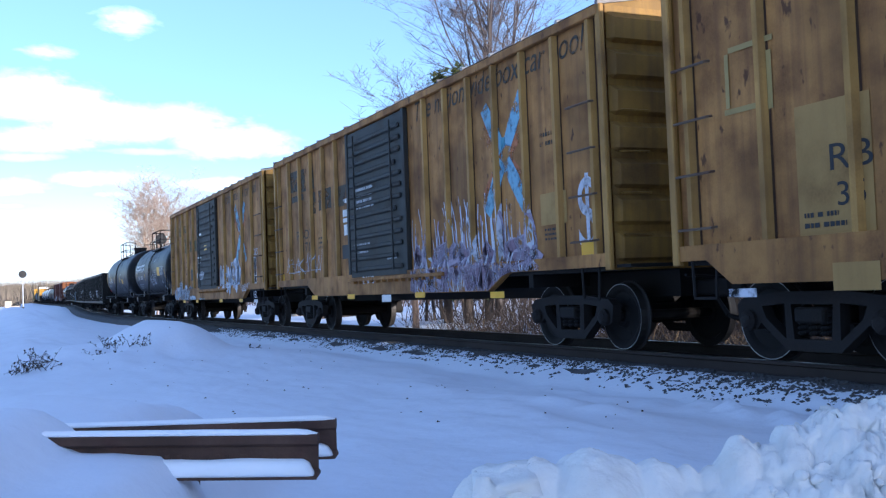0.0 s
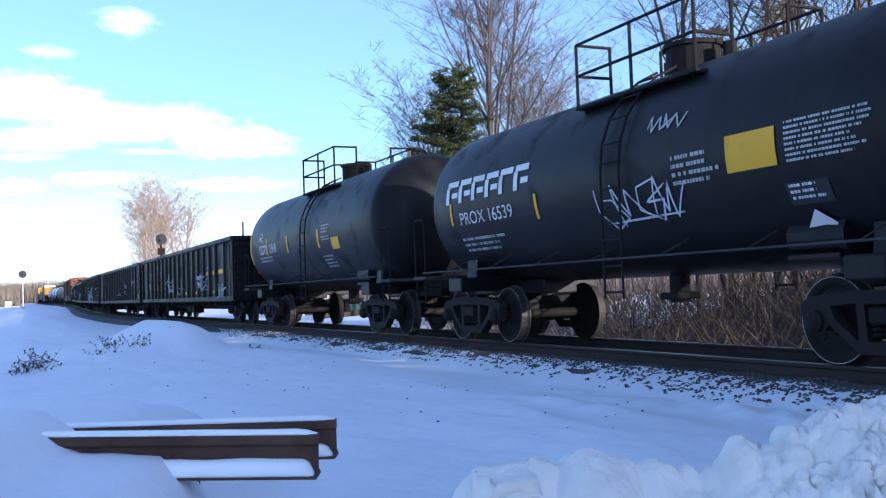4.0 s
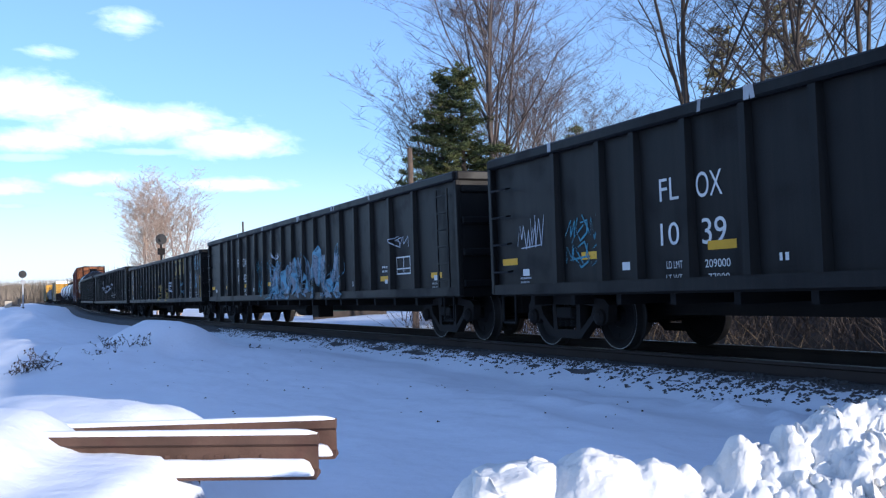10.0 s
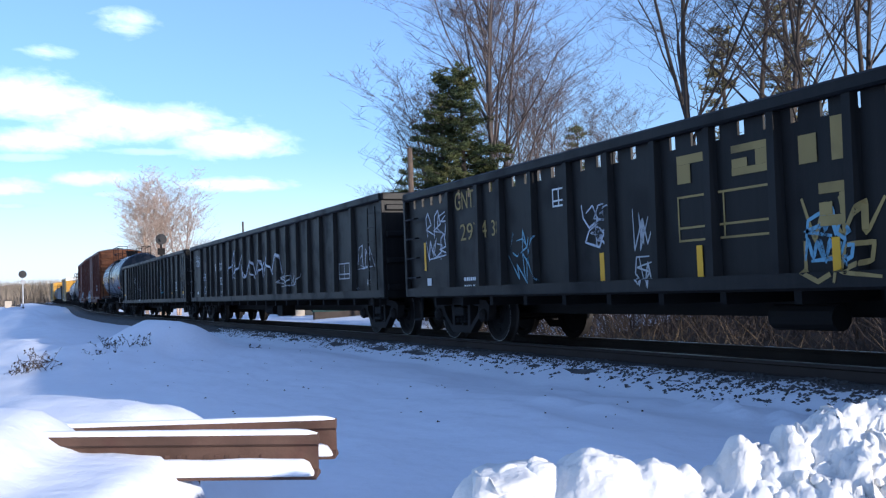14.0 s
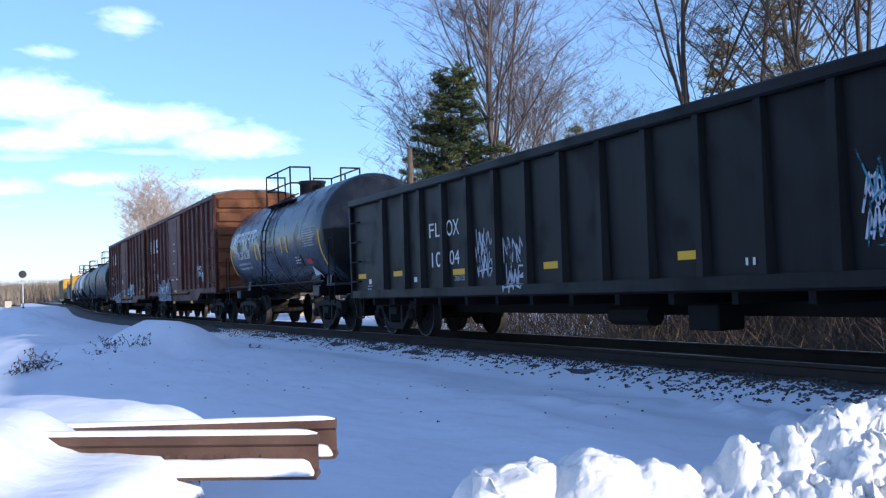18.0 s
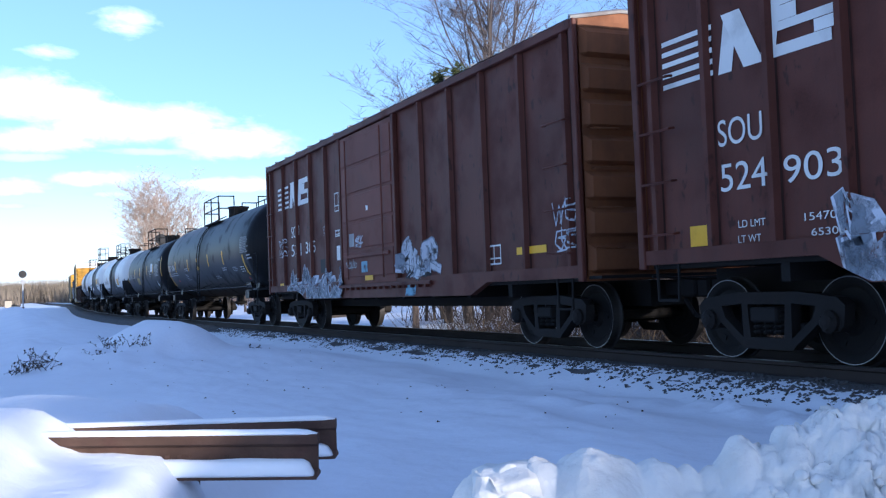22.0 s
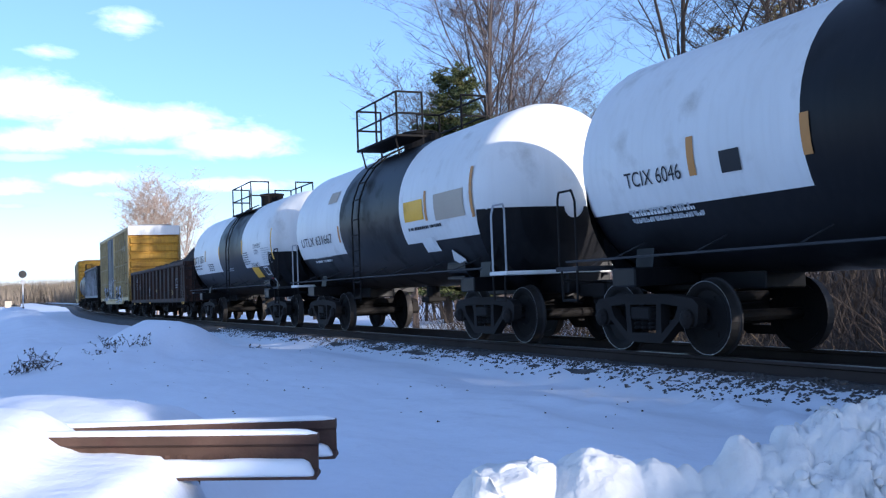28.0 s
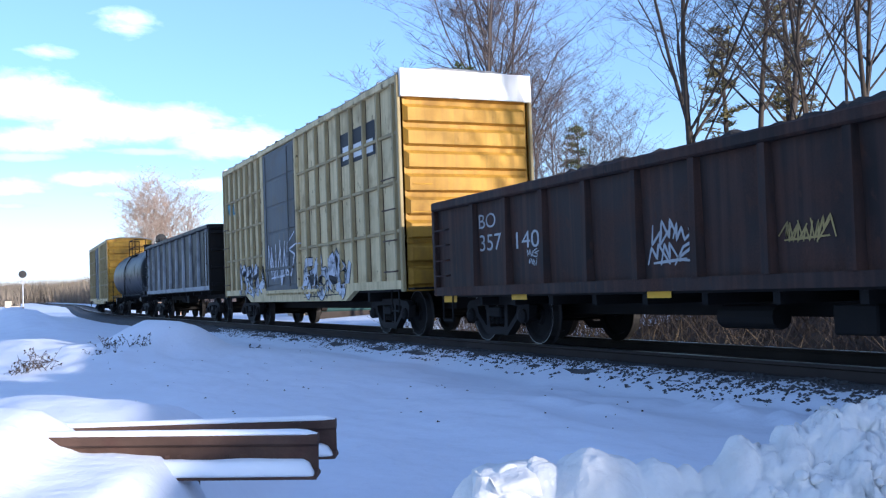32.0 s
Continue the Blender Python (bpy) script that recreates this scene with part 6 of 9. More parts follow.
letters(g8, "2974", 7.99, 1.71, 0.273, M_MARKGOLD, side=-1.428, width=0.97)
letters(g8, "38", 6.86, 1.72, 0.247, M_MARKGOLD, side=-1.428, width=0.28)
grid_window(g8, 5.00, 2.00, 0.30, 0.26, M_MARKWHT, -1.428)
scrawl(g8, 6.20, 0.98, 0.68, 0.89, M_MARKBLUE, 232, side=-1.428, strokes=2, thick=0.04, label="sprayed scrawl")
scrawl(g8, 4.21, 1.39, 0.52, 0.66, M_SPRAYWHT, 233, side=-1.428, strokes=2, thick=0.05, label="sprayed scrawl")
scrawl(g8, 3.23, 0.85, 0.46, 0.97, M_MARKGREY, 234, side=-1.428, strokes=2, thick=0.04, label="sprayed scrawl")
scrawl(g8, 9.39, 1.46, 0.85, 0.86, M_SPRAYWHT, 235, side=-1.428, strokes=3, thick=0.05, label="sprayed scrawl")
scrawl(g8, 0.36, 1.02, 0.63, 0.55, M_MARKBLUE, 236, side=-1.428, strokes=4, thick=0.07, label="sprayed scrawl")
panel(g8, 6.71, 6.61, 0.86, 1.32, M_MARKYEL, side=-1.428, name="reflector", label="upright yellow reflective strip")
panel(g8, 3.89, 3.79, 0.84, 1.31, M_MARKYEL, side=-1.428, name="reflector", label="upright yellow reflective strip")
panel(g8, 1.97, 1.87, 0.84, 1.30, M_MARKYEL, side=-1.428, name="reflector", label="upright yellow reflective strip")
panel(g8, 0.03, -0.07, 0.85, 1.27, M_MARKYEL, side=-1.428, name="reflector", label="upright yellow reflective strip")
bars(g8, 7.91, 0.85, 0.58, 0.25, 2, M_MARKWHT, side=-1.428, seed=241)
panel(g8, 9.52, 9.44, 1.26, 1.77, M_MARKYEL, side=-1.428, name="reflector", label="upright yellow reflective strip")
panel(g8, 9.42, 9.24, 0.99, 1.12, M_MARKWHT, side=-1.428, name="decal")
scrawl(g9, 3.69, 1.42, 1.07, 0.95, M_SPRAYWHT, 244, side=-1.424, strokes=1, thick=0.1, label="large white sprayed letter")
scrawl(g9, 1.98, 1.37, 0.95, 0.70, M_SPRAYWHT, 245, side=-1.424, strokes=1, thick=0.1, label="large white sprayed letter")
scrawl(g9, 0.82, 1.37, 0.88, 0.65, M_SPRAYWHT, 246, side=-1.424, strokes=1, thick=0.1, label="large white sprayed letter")
scrawl(g9, -0.43, 1.36, 0.80, 0.77, M_SPRAYWHT, 247, side=-1.424, strokes=1, thick=0.1, label="large white sprayed letter")
scrawl(g9, -1.41, 1.51, 0.74, 0.59, M_SPRAYWHT, 248, side=-1.424, strokes=1, thick=0.1, label="large white sprayed letter")
scrawl(g9, -8.46, 1.41, 1.04, 0.59, M_SPRAYWHT, 249, side=-1.424, strokes=3, thick=0.04, label="sprayed scrawl")
grid_window(g9, -7.30, 1.22, 0.72, 0.36, M_MARKGREY, -1.424)
scrawl(g9, -2.26, 1.16, 1.83, 0.38, M_MARKGREY, 251, side=-1.424, strokes=4, thick=0.04, label="sprayed scrawl")
panel(g9, -9.13, -9.29, 1.06, 1.17, M_MARKWHT, side=-1.424, name="decal")
bars(g9, -8.39, 0.88, 0.26, 0.14, 2, M_MARKGREY, side=-1.424, seed=253)
letters(g9, "FL", 6.04, 1.83, 0.251, M_MARKWHT, side=-1.424, width=0.37)
letters(g9, "OX", 5.40, 1.82, 0.275, M_MARKWHT, side=-1.424, width=0.41)
letters(g9, "10", 5.98, 1.33, 0.242, M_MARKWHT, side=-1.424, width=0.32)
letters(g9, "32", 5.35, 1.34, 0.255, M_MARKWHT, side=-1.424, width=0.36)
letters(g9, "LD LMT", 5.97, 1.05, 0.085, M_MARKWHT, side=-1.424, width=0.30)
letters(g9, "208400", 5.30, 1.05, 0.087, M_MARKWHT, side=-1.424, width=0.41)
letters(g9, "WT", 5.85, 0.90, 0.071, M_MARKWHT, side=-1.424, width=0.16)
letters(g9, "77600", 5.23, 0.90, 0.080, M_MARKWHT, side=-1.424, width=0.34)
letters(g9, "HEROL", 9.51, 2.09, 0.437, M_SPRAYWHT, side=-1.424, width=1.02, slant=0.1)
letters(g9, "HEROL", 8.17, 1.53, 0.269, M_SPRAYWHT, side=-1.424, width=0.78, slant=0.1)
scrawl(g9, 8.08, 0.96, 0.39, 0.44, M_SPRAYWHT, 264, side=-1.424, strokes=1, thick=0.05, label="sprayed scrawl")
scrawl(g9, 3.46, 1.43, 0.52, 0.60, M_SPRAYWHT, 265, side=-1.424, strokes=1, thick=0.09, label="sprayed scrawl", loops=1.6)
panel(g9, 6.84, 6.70, 1.06, 1.16, M_MARKWHT, side=-1.424, name="decal")
panel(g9, 9.35, 9.17, 1.07, 1.17, M_MARKWHT, side=-1.424, name="decal")
scrawl(g10, -3.47, 1.16, 0.75, 0.98, M_SPRAYTEAL, 268, side=-1.424, strokes=3, thick=0.05, label="sprayed scrawl")
grid_window(g10, -7.35, 1.27, 0.67, 0.36, M_MARKWHT, -1.424)
reflectors(g10, (-9.17, -6.67, -3.88, -0.84,), 1.13, -1.426)
panel(g10, -9.13, -9.29, 1.07, 1.15, M_MARKWHT, side=-1.424, name="decal")
bars(g10, -9.00, 0.91, 0.35, 0.13, 2, M_MARKGREY, side=-1.424, seed=272)
panel(g10, -8.51, -9.33, 1.63, 1.81, M_MARKFADE, side=-1.424, name="decal")
letters(g10, "FL", 6.20, 1.84, 0.252, M_MARKWHT, side=-1.424, width=0.49)
letters(g10, "OX", 5.47, 1.83, 0.262, M_MARKWHT, side=-1.424, width=0.50)
letters(g10, "10", 6.12, 1.31, 0.261, M_MARKWHT, side=-1.424, width=0.41)
letters(g10, "04", 5.38, 1.33, 0.242, M_MARKWHT, side=-1.424, width=0.38)
scrawl(g10, 4.38, 1.12, 0.59, 0.80, M_SPRAYWHT, 278, side=-1.424, strokes=3, thick=0.05, label="sprayed scrawl")
scrawl(g10, 3.42, 0.86, 0.65, 0.86, M_SPRAYWHT, 279, side=-1.424, strokes=3, thick=0.06, label="sprayed scrawl", loops=0.7)
reflectors(g10, (9.90, 7.80, 5.04, 2.02, -0.99,), 1.15, -1.426)
letters(g10, "208700", 5.21, 1.05, 0.086, M_MARKGREY, side=-1.424, width=0.39)
scrawl(g10, -3.43, 1.20, 0.23, 0.66, M_SPRAYWHT, 282, side=-1.424, strokes=2, thick=0.07, label="sprayed scrawl")
panel(g10, -1.87, -1.91, 1.05, 1.13, M_MARKWHT, side=-1.424, name="decal")
panel(g10, -1.98, -2.02, 1.05, 1.13, M_MARKWHT, side=-1.424, name="decal")
reflectors(g10, (9.75, 7.75,), 1.20, -1.426)
panel(g10, 9.36, 9.21, 1.08, 1.18, M_MARKWHT, side=-1.424, name="decal")
bars(g10, 9.44, 0.93, 0.30, 0.12, 2, M_MARKGREY, side=-1.424, seed=287)
panel(g10, 6.96, 6.82, 1.07, 1.16, M_MARKWHT, side=-1.424, name="decal")
wordmark(t11, 3.82, 1.42, 2.52, 2.90, tank=(2.40, 1.43))
scrawl(t11, 4.26, 2.55, 0.39, 0.43, M_MARKWHT, 290, tank=(2.40, 1.43), strokes=2, thick=0.1, label="white emblem")
letters(t11, "PROX 61200", 3.80, 2.07, 0.241, M_MARKWHT, tank=(2.40, 1.43), width=1.58)
bars(t11, 3.89, 1.66, 1.67, 0.29, 2, M_MARKGREY, tank=(2.40, 1.43), seed=292)
panel(t11, 1.55, 1.44, 1.98, 2.43, M_MARKYEL, tank=(2.40, 1.43), name="reflector", label="upright yellow reflective strip")
panel(t11, 1.09, 0.98, 1.99, 2.43, M_MARKYEL, tank=(2.40, 1.43), name="reflector", label="upright yellow reflective strip")
panel(t11, 4.75, 4.64, 1.56, 2.44, M_MARKYEL, tank=(2.40, 1.43), name="reflector", label="upright yellow reflective strip")
bars(t11, 1.19, 1.58, 0.32, 0.22, 3, M_MARKGREY, tank=(2.40, 1.43), seed=296)
bars(t11, 0.61, 1.57, 0.31, 0.05, 1, M_MARKGREY, tank=(2.40, 1.43), seed=297)
bars(t11, 2.27, 3.01, 0.56, 0.28, 3, M_MARKGREY, tank=(2.40, 1.43), seed=298)
panel(t11, -1.28, -1.38, 2.05, 2.46, M_MARKYEL, tank=(2.40, 1.43), name="reflector", label="upright yellow reflective strip")
panel(t11, -1.78, -1.88, 2.03, 2.47, M_MARKYEL, tank=(2.40, 1.43), name="reflector", label="upright yellow reflective strip")
panel(t11, -4.63, -4.73, 1.56, 2.46, M_MARKYEL, tank=(2.40, 1.43), name="reflector", label="upright yellow reflective strip")
bars(t11, -3.32, 2.08, 1.10, 0.49, 8, M_MARKGREY, tank=(2.40, 1.43), seed=302)
panel(t11, -2.24, -2.88, 1.60, 1.91, M_MARKBLK, tank=(2.40, 1.43), name="decal")
bars(t11, -2.31, 1.66, 0.55, 0.23, 3, M_MARKWHT, tank=(2.40, 1.43), seed=304)
panel(t11, -3.18, -3.65, 1.66, 1.80, M_HAZRED, tank=(2.40, 1.43), name="decal", label="red decal")
placard(t11, -3.50, 1.03, 1.60, tank=(2.40, 1.43))
striped_emblem(r12, 7.40, 4.76, 3.12, 3.75, -1.397)
letters(r12, "SOU", 6.50, 2.34, 0.283, M_MARKWHT, side=-1.397, width=0.67)
letters(r12, "524", 6.49, 1.85, 0.295, M_MARKWHT, side=-1.397, width=0.70)
letters(r12, "903", 5.56, 1.84, 0.271, M_MARKWHT, side=-1.397, width=0.75)
piece(r12, 4.84, 0.72, 3.81, 1.02, 4, M_SPRAYDIM, M_SPRAYWHT, 311, side=-1.470)
scrawl(r12, -4.40, 1.72, 0.70, 0.50, M_SPRAYWHT, 312, side=-1.397, strokes=6, thick=0.04, label="white sprayed tag")
reflectors(r12, (-2.08, -4.67,), 1.33, -1.399)
reflectors(r12, (0.59, -3.37,), 0.73, -1.468)
reflectors(r12, (0.08,), 1.18, -1.490)
reflectors(r12, (2.31, 4.18,), 1.12, -1.399)
grid_window(r12, -5.43, 1.28, 0.30, 0.27, M_MARKWHT, -1.397)
panel(r12, -3.62, -4.34, 1.31, 1.91, M_REDPATCH, side=-1.397, name="decal", label="darker repainted square")
bars(r12, 0.40, 3.15, 0.56, 0.11, 1, M_MARKWHT, side=-1.490, seed=319)
bars(r12, 0.43, 2.88, 0.64, 0.08, 1, M_MARKWHT, side=-1.490, seed=320)
bars(r12, 0.55, 2.35, 0.80, 0.08, 1, M_MARKWHT, side=-1.490, seed=321)
panel(r12, 2.28, 1.96, 2.18, 2.38, M_MARKWHT, side=-1.397, name="sticker")
panel(r12, 1.04, 0.49, 1.71, 1.81, M_MARKWHT, side=-1.490, name="decal")
panel(r12, -0.12, -0.66, 1.71, 1.80, M_MARKWHT, side=-1.490, name="decal")
panel(r12, 7.09, 6.90, 1.29, 1.51, M_MARKYEL, side=-1.397, name="decal")
scrawl(r12, -4.24, 1.75, 0.69, 0.49, M_SPRAYWHT, 326, side=-1.397, strokes=3, thick=0.04, label="sprayed scrawl")
panel(r12, -6.65, -6.77, 1.42, 1.89, M_MARKYEL, side=-1.397, name="reflector", label="upright yellow reflective strip")
panel(r12, -3.50, -3.97, 1.27, 1.90, M_REDPATCH, side=-1.397, name="decal")
panel(r12, -5.26, -5.78, 1.54, 1.88, M_MARKWHT, side=-1.397, name="decal")
panel(r12, 7.04, 6.62, 1.29, 1.52, M_MARKYEL, side=-1.397, name="decal")
letters(r12, "LD LMT", 6.25, 1.45, 0.077, M_MARKWHT, side=-1.397, width=0.40)
letters(r12, "154700", 5.32, 1.45, 0.077, M_MARKWHT, side=-1.397, width=0.49)
letters(r12, "LT WT", 6.26, 1.29, 0.077, M_MARKWHT, side=-1.397, width=0.34)
letters(r12, "65300", 5.24, 1.30, 0.071, M_MARKWHT, side=-1.397, width=0.42)
striped_emblem(r13, 7.11, 4.02, 3.18, 3.84, -1.397)
letters(r13, "SOU", 5.90, 2.39, 0.284, M_MARKWHT, side=-1.397, width=0.70)
letters(r13, "531", 5.94, 1.91, 0.303, M_MARKWHT, side=-1.397, width=0.90)
letters(r13, "385", 4.69, 1.93, 0.283, M_MARKWHT, side=-1.397, width=0.82)
piece(r13, 6.14, 0.71, 4.37, 0.79, 6, M_SPRAYDIM, M_SPRAYWHT, 339, side=-1.470)
piece(r13, -1.78, 1.13, 0.52, 0.77, 1, M_SPRAYWHT, M_MARKBLK, 340, side=-1.397)
piece(r13, -2.36, 1.10, 0.55, 0.62, 1, M_SPRAYWHT, M_MARKBLK, 341, side=-1.397)
panel(r13, -1.88, -2.35, 0.82, 1.06, M_MARKBLUE, side=-1.468, name="decal", label="blue sprayed patch", skew=0.1)
reflectors(r13, (6.91, 2.02, -2.34,), 1.13, -1.399)
reflectors(r13, (-0.01,), 1.16, -1.490)
panel(r13, 3.49, 2.79, 1.41, 1.73, M_MARKBLK, side=-1.397, name="decal")
grid_window(r13, 2.32, 2.77, 0.52, 0.43, M_MARKWHT, -1.397)
grid_window(r13, 2.32, 2.20, 0.49, 0.15, M_MARKWHT, -1.397)
panel(r13, 2.27, 1.93, 1.66, 1.99, M_MARKWHT, side=-1.397, name="sticker")
scrawl(r13, 7.10, 1.91, 0.79, 0.57, M_SPRAYWHT, 349, side=-1.397, strokes=4, thick=0.04, label="sprayed scrawl")
panel(r13, 1.13, 0.82, 1.90, 2.18, M_MARKGREY, side=-1.490, name="decal")
scrawl(r13, 0.68, 1.86, 0.34, 0.27, M_SPRAYWHT, 351, side=-1.490, strokes=2, thick=0.05, label="sprayed scrawl")
panel(r13, 0.41, 0.05, 1.33, 1.56, M_MARKBLUE, side=-1.490, name="decal")
scrawl(r13, 1.27, 1.42, 0.69, 0.21, M_MARKGREY, 353, side=-1.490, strokes=5, thick=0.03, label="sprayed scrawl")
panel(r13, 0.04, -0.08, 2.61, 2.71, M_MARKWHT, side=-1.490, name="decal")
scrawl(r13, 3.23, 2.30, 0.31, 0.24, M_MARKGREY, 355, side=-1.397, strokes=2, thick=0.03, label="sprayed scrawl")
piece(r13, -1.61, 1.19, 1.77, 0.65, 2, M_SPRAYWHT, M_SPRAYDIM, 356, side=-1.397)
grid_window(r13, -5.15, 1.27, 0.48, 0.31, M_MARKWHT, -1.397)
panel(r13, -6.13, -7.00, 1.39, 1.50, M_MARKYEL, side=-1.397, name="decal")
scrawl(r13, -7.22, 1.39, 0.59, 0.79, M_SPRAYWHT, 359, side=-1.397, strokes=3, thick=0.05, label="sprayed scrawl")
panel(t14, -6.62, -6.75, 1.54, 2.22, M_MARKYEL, tank=(2.45, 1.50), name="reflector", label="upright yellow reflective strip")
panel(t14, -3.79, -3.91, 2.01, 2.47, M_MARKYEL, tank=(2.45, 1.50), name="reflector", label="upright yellow reflective strip")
panel(t14, -1.36, -1.48, 2.03, 2.48, M_MARKYEL, tank=(2.45, 1.50), name="reflector", label="upright yellow reflective strip")
bars(t14, -6.49, 2.25, 1.09, 0.51, 10, M_MARKGREY, tank=(2.45, 1.50), seed=367)
panel(t14, -5.92, -6.56, 1.59, 1.88, M_MARKBLK, tank=(2.45, 1.50), name="decal")
bars(t14, -5.98, 1.63, 0.55, 0.23, 3, M_MARKWHT, tank=(2.45, 1.50), seed=369)
bars(t14, -7.25, 2.00, 0.56, 0.20, 2, M_MARKGREY, tank=(2.45, 1.50), seed=370)
bars(t14, -3.39, 1.77, 0.86, 0.14, 2, M_MARKGREY, tank=(2.45, 1.50), seed=371)
bars(t14, -4.92, 1.70, 0.67, 0.18, 3, M_MARKGREY, tank=(2.45, 1.50), seed=372)
bars(t14, -1.88, 1.51, 0.82, 0.13, 2, M_MARKGREY, tank=(2.45, 1.50), seed=373)
panel(t14, -6.31, -6.42, 1.37, 1.45, M_HAZRED, tank=(2.45, 1.50), name="decal")
letters(t14, "GATX 47644", 7.06, 2.09, 0.252, M_MARKWHT, tank=(2.45, 1.50), width=1.60)
bars(t14, 7.17, 1.83, 2.36, 0.18, 2, M_MARKGREY, tank=(2.45, 1.50), seed=376)
panel(t14, 6.96, 6.83, 1.41, 2.33, M_MARKYEL, tank=(2.45, 1.50), name="reflector", label="upright yellow reflective strip")
panel(t14, 5.37, 5.23, 2.01, 2.46, M_MARKYEL, tank=(2.45, 1.50), name="reflector", label="upright yellow reflective strip")
panel(t14, 2.60, 2.47, 1.99, 2.45, M_MARKYEL, tank=(2.45, 1.50), name="reflector", label="upright yellow reflective strip")
panel(t14, 0.69, 0.55, 1.97, 2.42, M_MARKYEL, tank=(2.45, 1.50), name="reflector", label="upright yellow reflective strip")
bars(t14, 3.38, 1.96, 0.72, 0.16, 2, M_MARKGREY, tank=(2.45, 1.50), seed=381)
bars(t14, 3.46, 1.57, 0.67, 0.30, 4, M_MARKGREY, tank=(2.45, 1.50), seed=382)
panel(t14, 5.55, 5.37, 1.58, 1.67, M_HAZRED, tank=(2.45, 1.50), name="decal")
letters(t15, "CGTX 1586", 5.00, 2.10, 0.209, M_MARKGREY, tank=(2.39, 1.44), width=2.25)
panel(t15, 2.83, 2.72, 2.17, 2.59, M_MARKYEL, tank=(2.39, 1.44), name="reflector", label="upright yellow reflective strip")
panel(t15, 0.91, 0.80, 2.15, 2.60, M_MARKYEL, tank=(2.39, 1.44), name="reflector", label="upright yellow reflective strip")
panel(t15, -1.68, -1.79, 2.17, 2.63, M_MARKYEL, tank=(2.39, 1.44), name="reflector", label="upright yellow reflective strip")
panel(t15, -3.62, -3.73, 2.16, 2.62, M_MARKYEL, tank=(2.39, 1.44), name="reflector", label="upright yellow reflective strip")
panel(t15, -6.07, -6.18, 2.00, 2.88, M_MARKYEL, tank=(2.39, 1.44), name="reflector", label="upright yellow reflective strip")
panel(t15, 5.52, 5.41, 1.94, 2.55, M_MARKYEL, tank=(2.39, 1.44), name="reflector", label="upright yellow reflective strip")
panel(t15, -2.94, -3.58, 2.28, 2.67, M_MARKWHT, tank=(2.39, 1.44), name="decal", label="white notice panel")
panel(t15, 2.10, 1.20, 1.73, 2.09, M_MARKGOLD, tank=(2.39, 1.44), name="decal")
bars(t15, -4.12, 2.01, 1.16, 0.58, 9, M_MARKGREY, tank=(2.39, 1.44), seed=393)
placard(t15, -4.39, 1.42, 1.80, tank=(2.39, 1.44))
bars(t15, -2.30, 2.02, 0.84, 0.33, 4, M_MARKGREY, tank=(2.39, 1.44), seed=395)
bars(t15, -4.85, 2.69, 0.99, 0.14, 2, M_MARKGREY, tank=(2.39, 1.44), seed=396)
letters(w16, "TCIX 6046", 4.42, 2.07, 0.180, M_MARKBLK, tank=(2.43, 1.47), width=1.07)
letters(w16, "SODIUM\nHYDROXIDE\nSOLUTION", -3.74, 1.99, 0.161, M_MARKBLK, tank=(2.43, 1.47), width=0.62)
panel(w16, -2.58, -3.32, 1.90, 2.28, M_MARKYEL, tank=(2.43, 1.47), name="decal", label="yellow notice panel")
panel(w16, 3.21, 3.09, 2.08, 2.52, M_ORANGE, tank=(2.43, 1.47), name="reflector", label="upright yellow reflective strip")
panel(w16, 1.50, 1.38, 2.08, 2.49, M_ORANGE, tank=(2.43, 1.47), name="reflector", label="upright yellow reflective strip")
panel(w16, -1.77, -1.89, 2.07, 2.48, M_ORANGE, tank=(2.43, 1.47), name="reflector", label="upright yellow reflective strip")
panel(w16, -3.56, -3.68, 2.06, 2.48, M_ORANGE, tank=(2.43, 1.47), name="reflector", label="upright yellow reflective strip")
panel(w16, 2.68, 2.37, 2.05, 2.29, M_MARKBLK, tank=(2.43, 1.47), name="decal")
panel(w16, 2.62, 2.42, 2.07, 2.26, M_WHITE_PATCH, tank=(2.43, 1.47), name="decal")
bars(w16, -1.87, 1.80, 0.30, 0.24, 4, M_MARKBLK, tank=(2.43, 1.47), seed=406)
panel(w16, -3.57, -4.11, 1.44, 1.75, M_MARKWHT, tank=(2.43, 1.47), name="decal")
panel(w16, -3.62, -4.06, 1.47, 1.71, M_MARKBLK, tank=(2.43, 1.47), name="decal")
placard(w16, -4.29, 1.56, 1.84, tank=(2.43, 1.47))
bars(w16, 4.53, 1.56, 1.60, 0.23, 2, M_MARKGREY, tank=(2.43, 1.47), seed=410)
bars(w16, -0.88, 1.65, 0.26, 0.15, 2, M_MARKGREY, tank=(2.43, 1.47), seed=411)
bars(w16, 4.50, 1.56, 1.52, 0.18, 2, M_MARKWHT, tank=(2.43, 1.47), seed=412)
letters(w17, "UTLX 631667", 4.64, 2.07, 0.208, M_MARKBLK, tank=(2.48, 1.50), width=2.37)
panel(w17, -2.11, -2.99, 2.19, 2.56, M_MARKYEL, tank=(2.48, 1.50), name="decal", label="yellow notice panel")
panel(w17, -3.48, -4.66, 2.12, 2.58, M_BEIGE, tank=(2.48, 1.50), name="decal", label="beige notice panel")
panel(w17, 1.80, 1.70, 2.04, 2.41, M_ORANGE, tank=(2.48, 1.50), name="reflector", label="upright yellow reflective strip")
panel(w17, -4.90, -5.00, 2.07, 2.90, M_ORANGE, tank=(2.48, 1.50), name="reflector", label="upright yellow reflective strip")
panel(w17, -3.05, -3.15, 2.15, 2.69, M_ORANGE, tank=(2.48, 1.50), name="reflector", label="upright yellow reflective strip")
placard(w17, -3.65, 1.11, 1.57, tank=(2.48, 1.50))
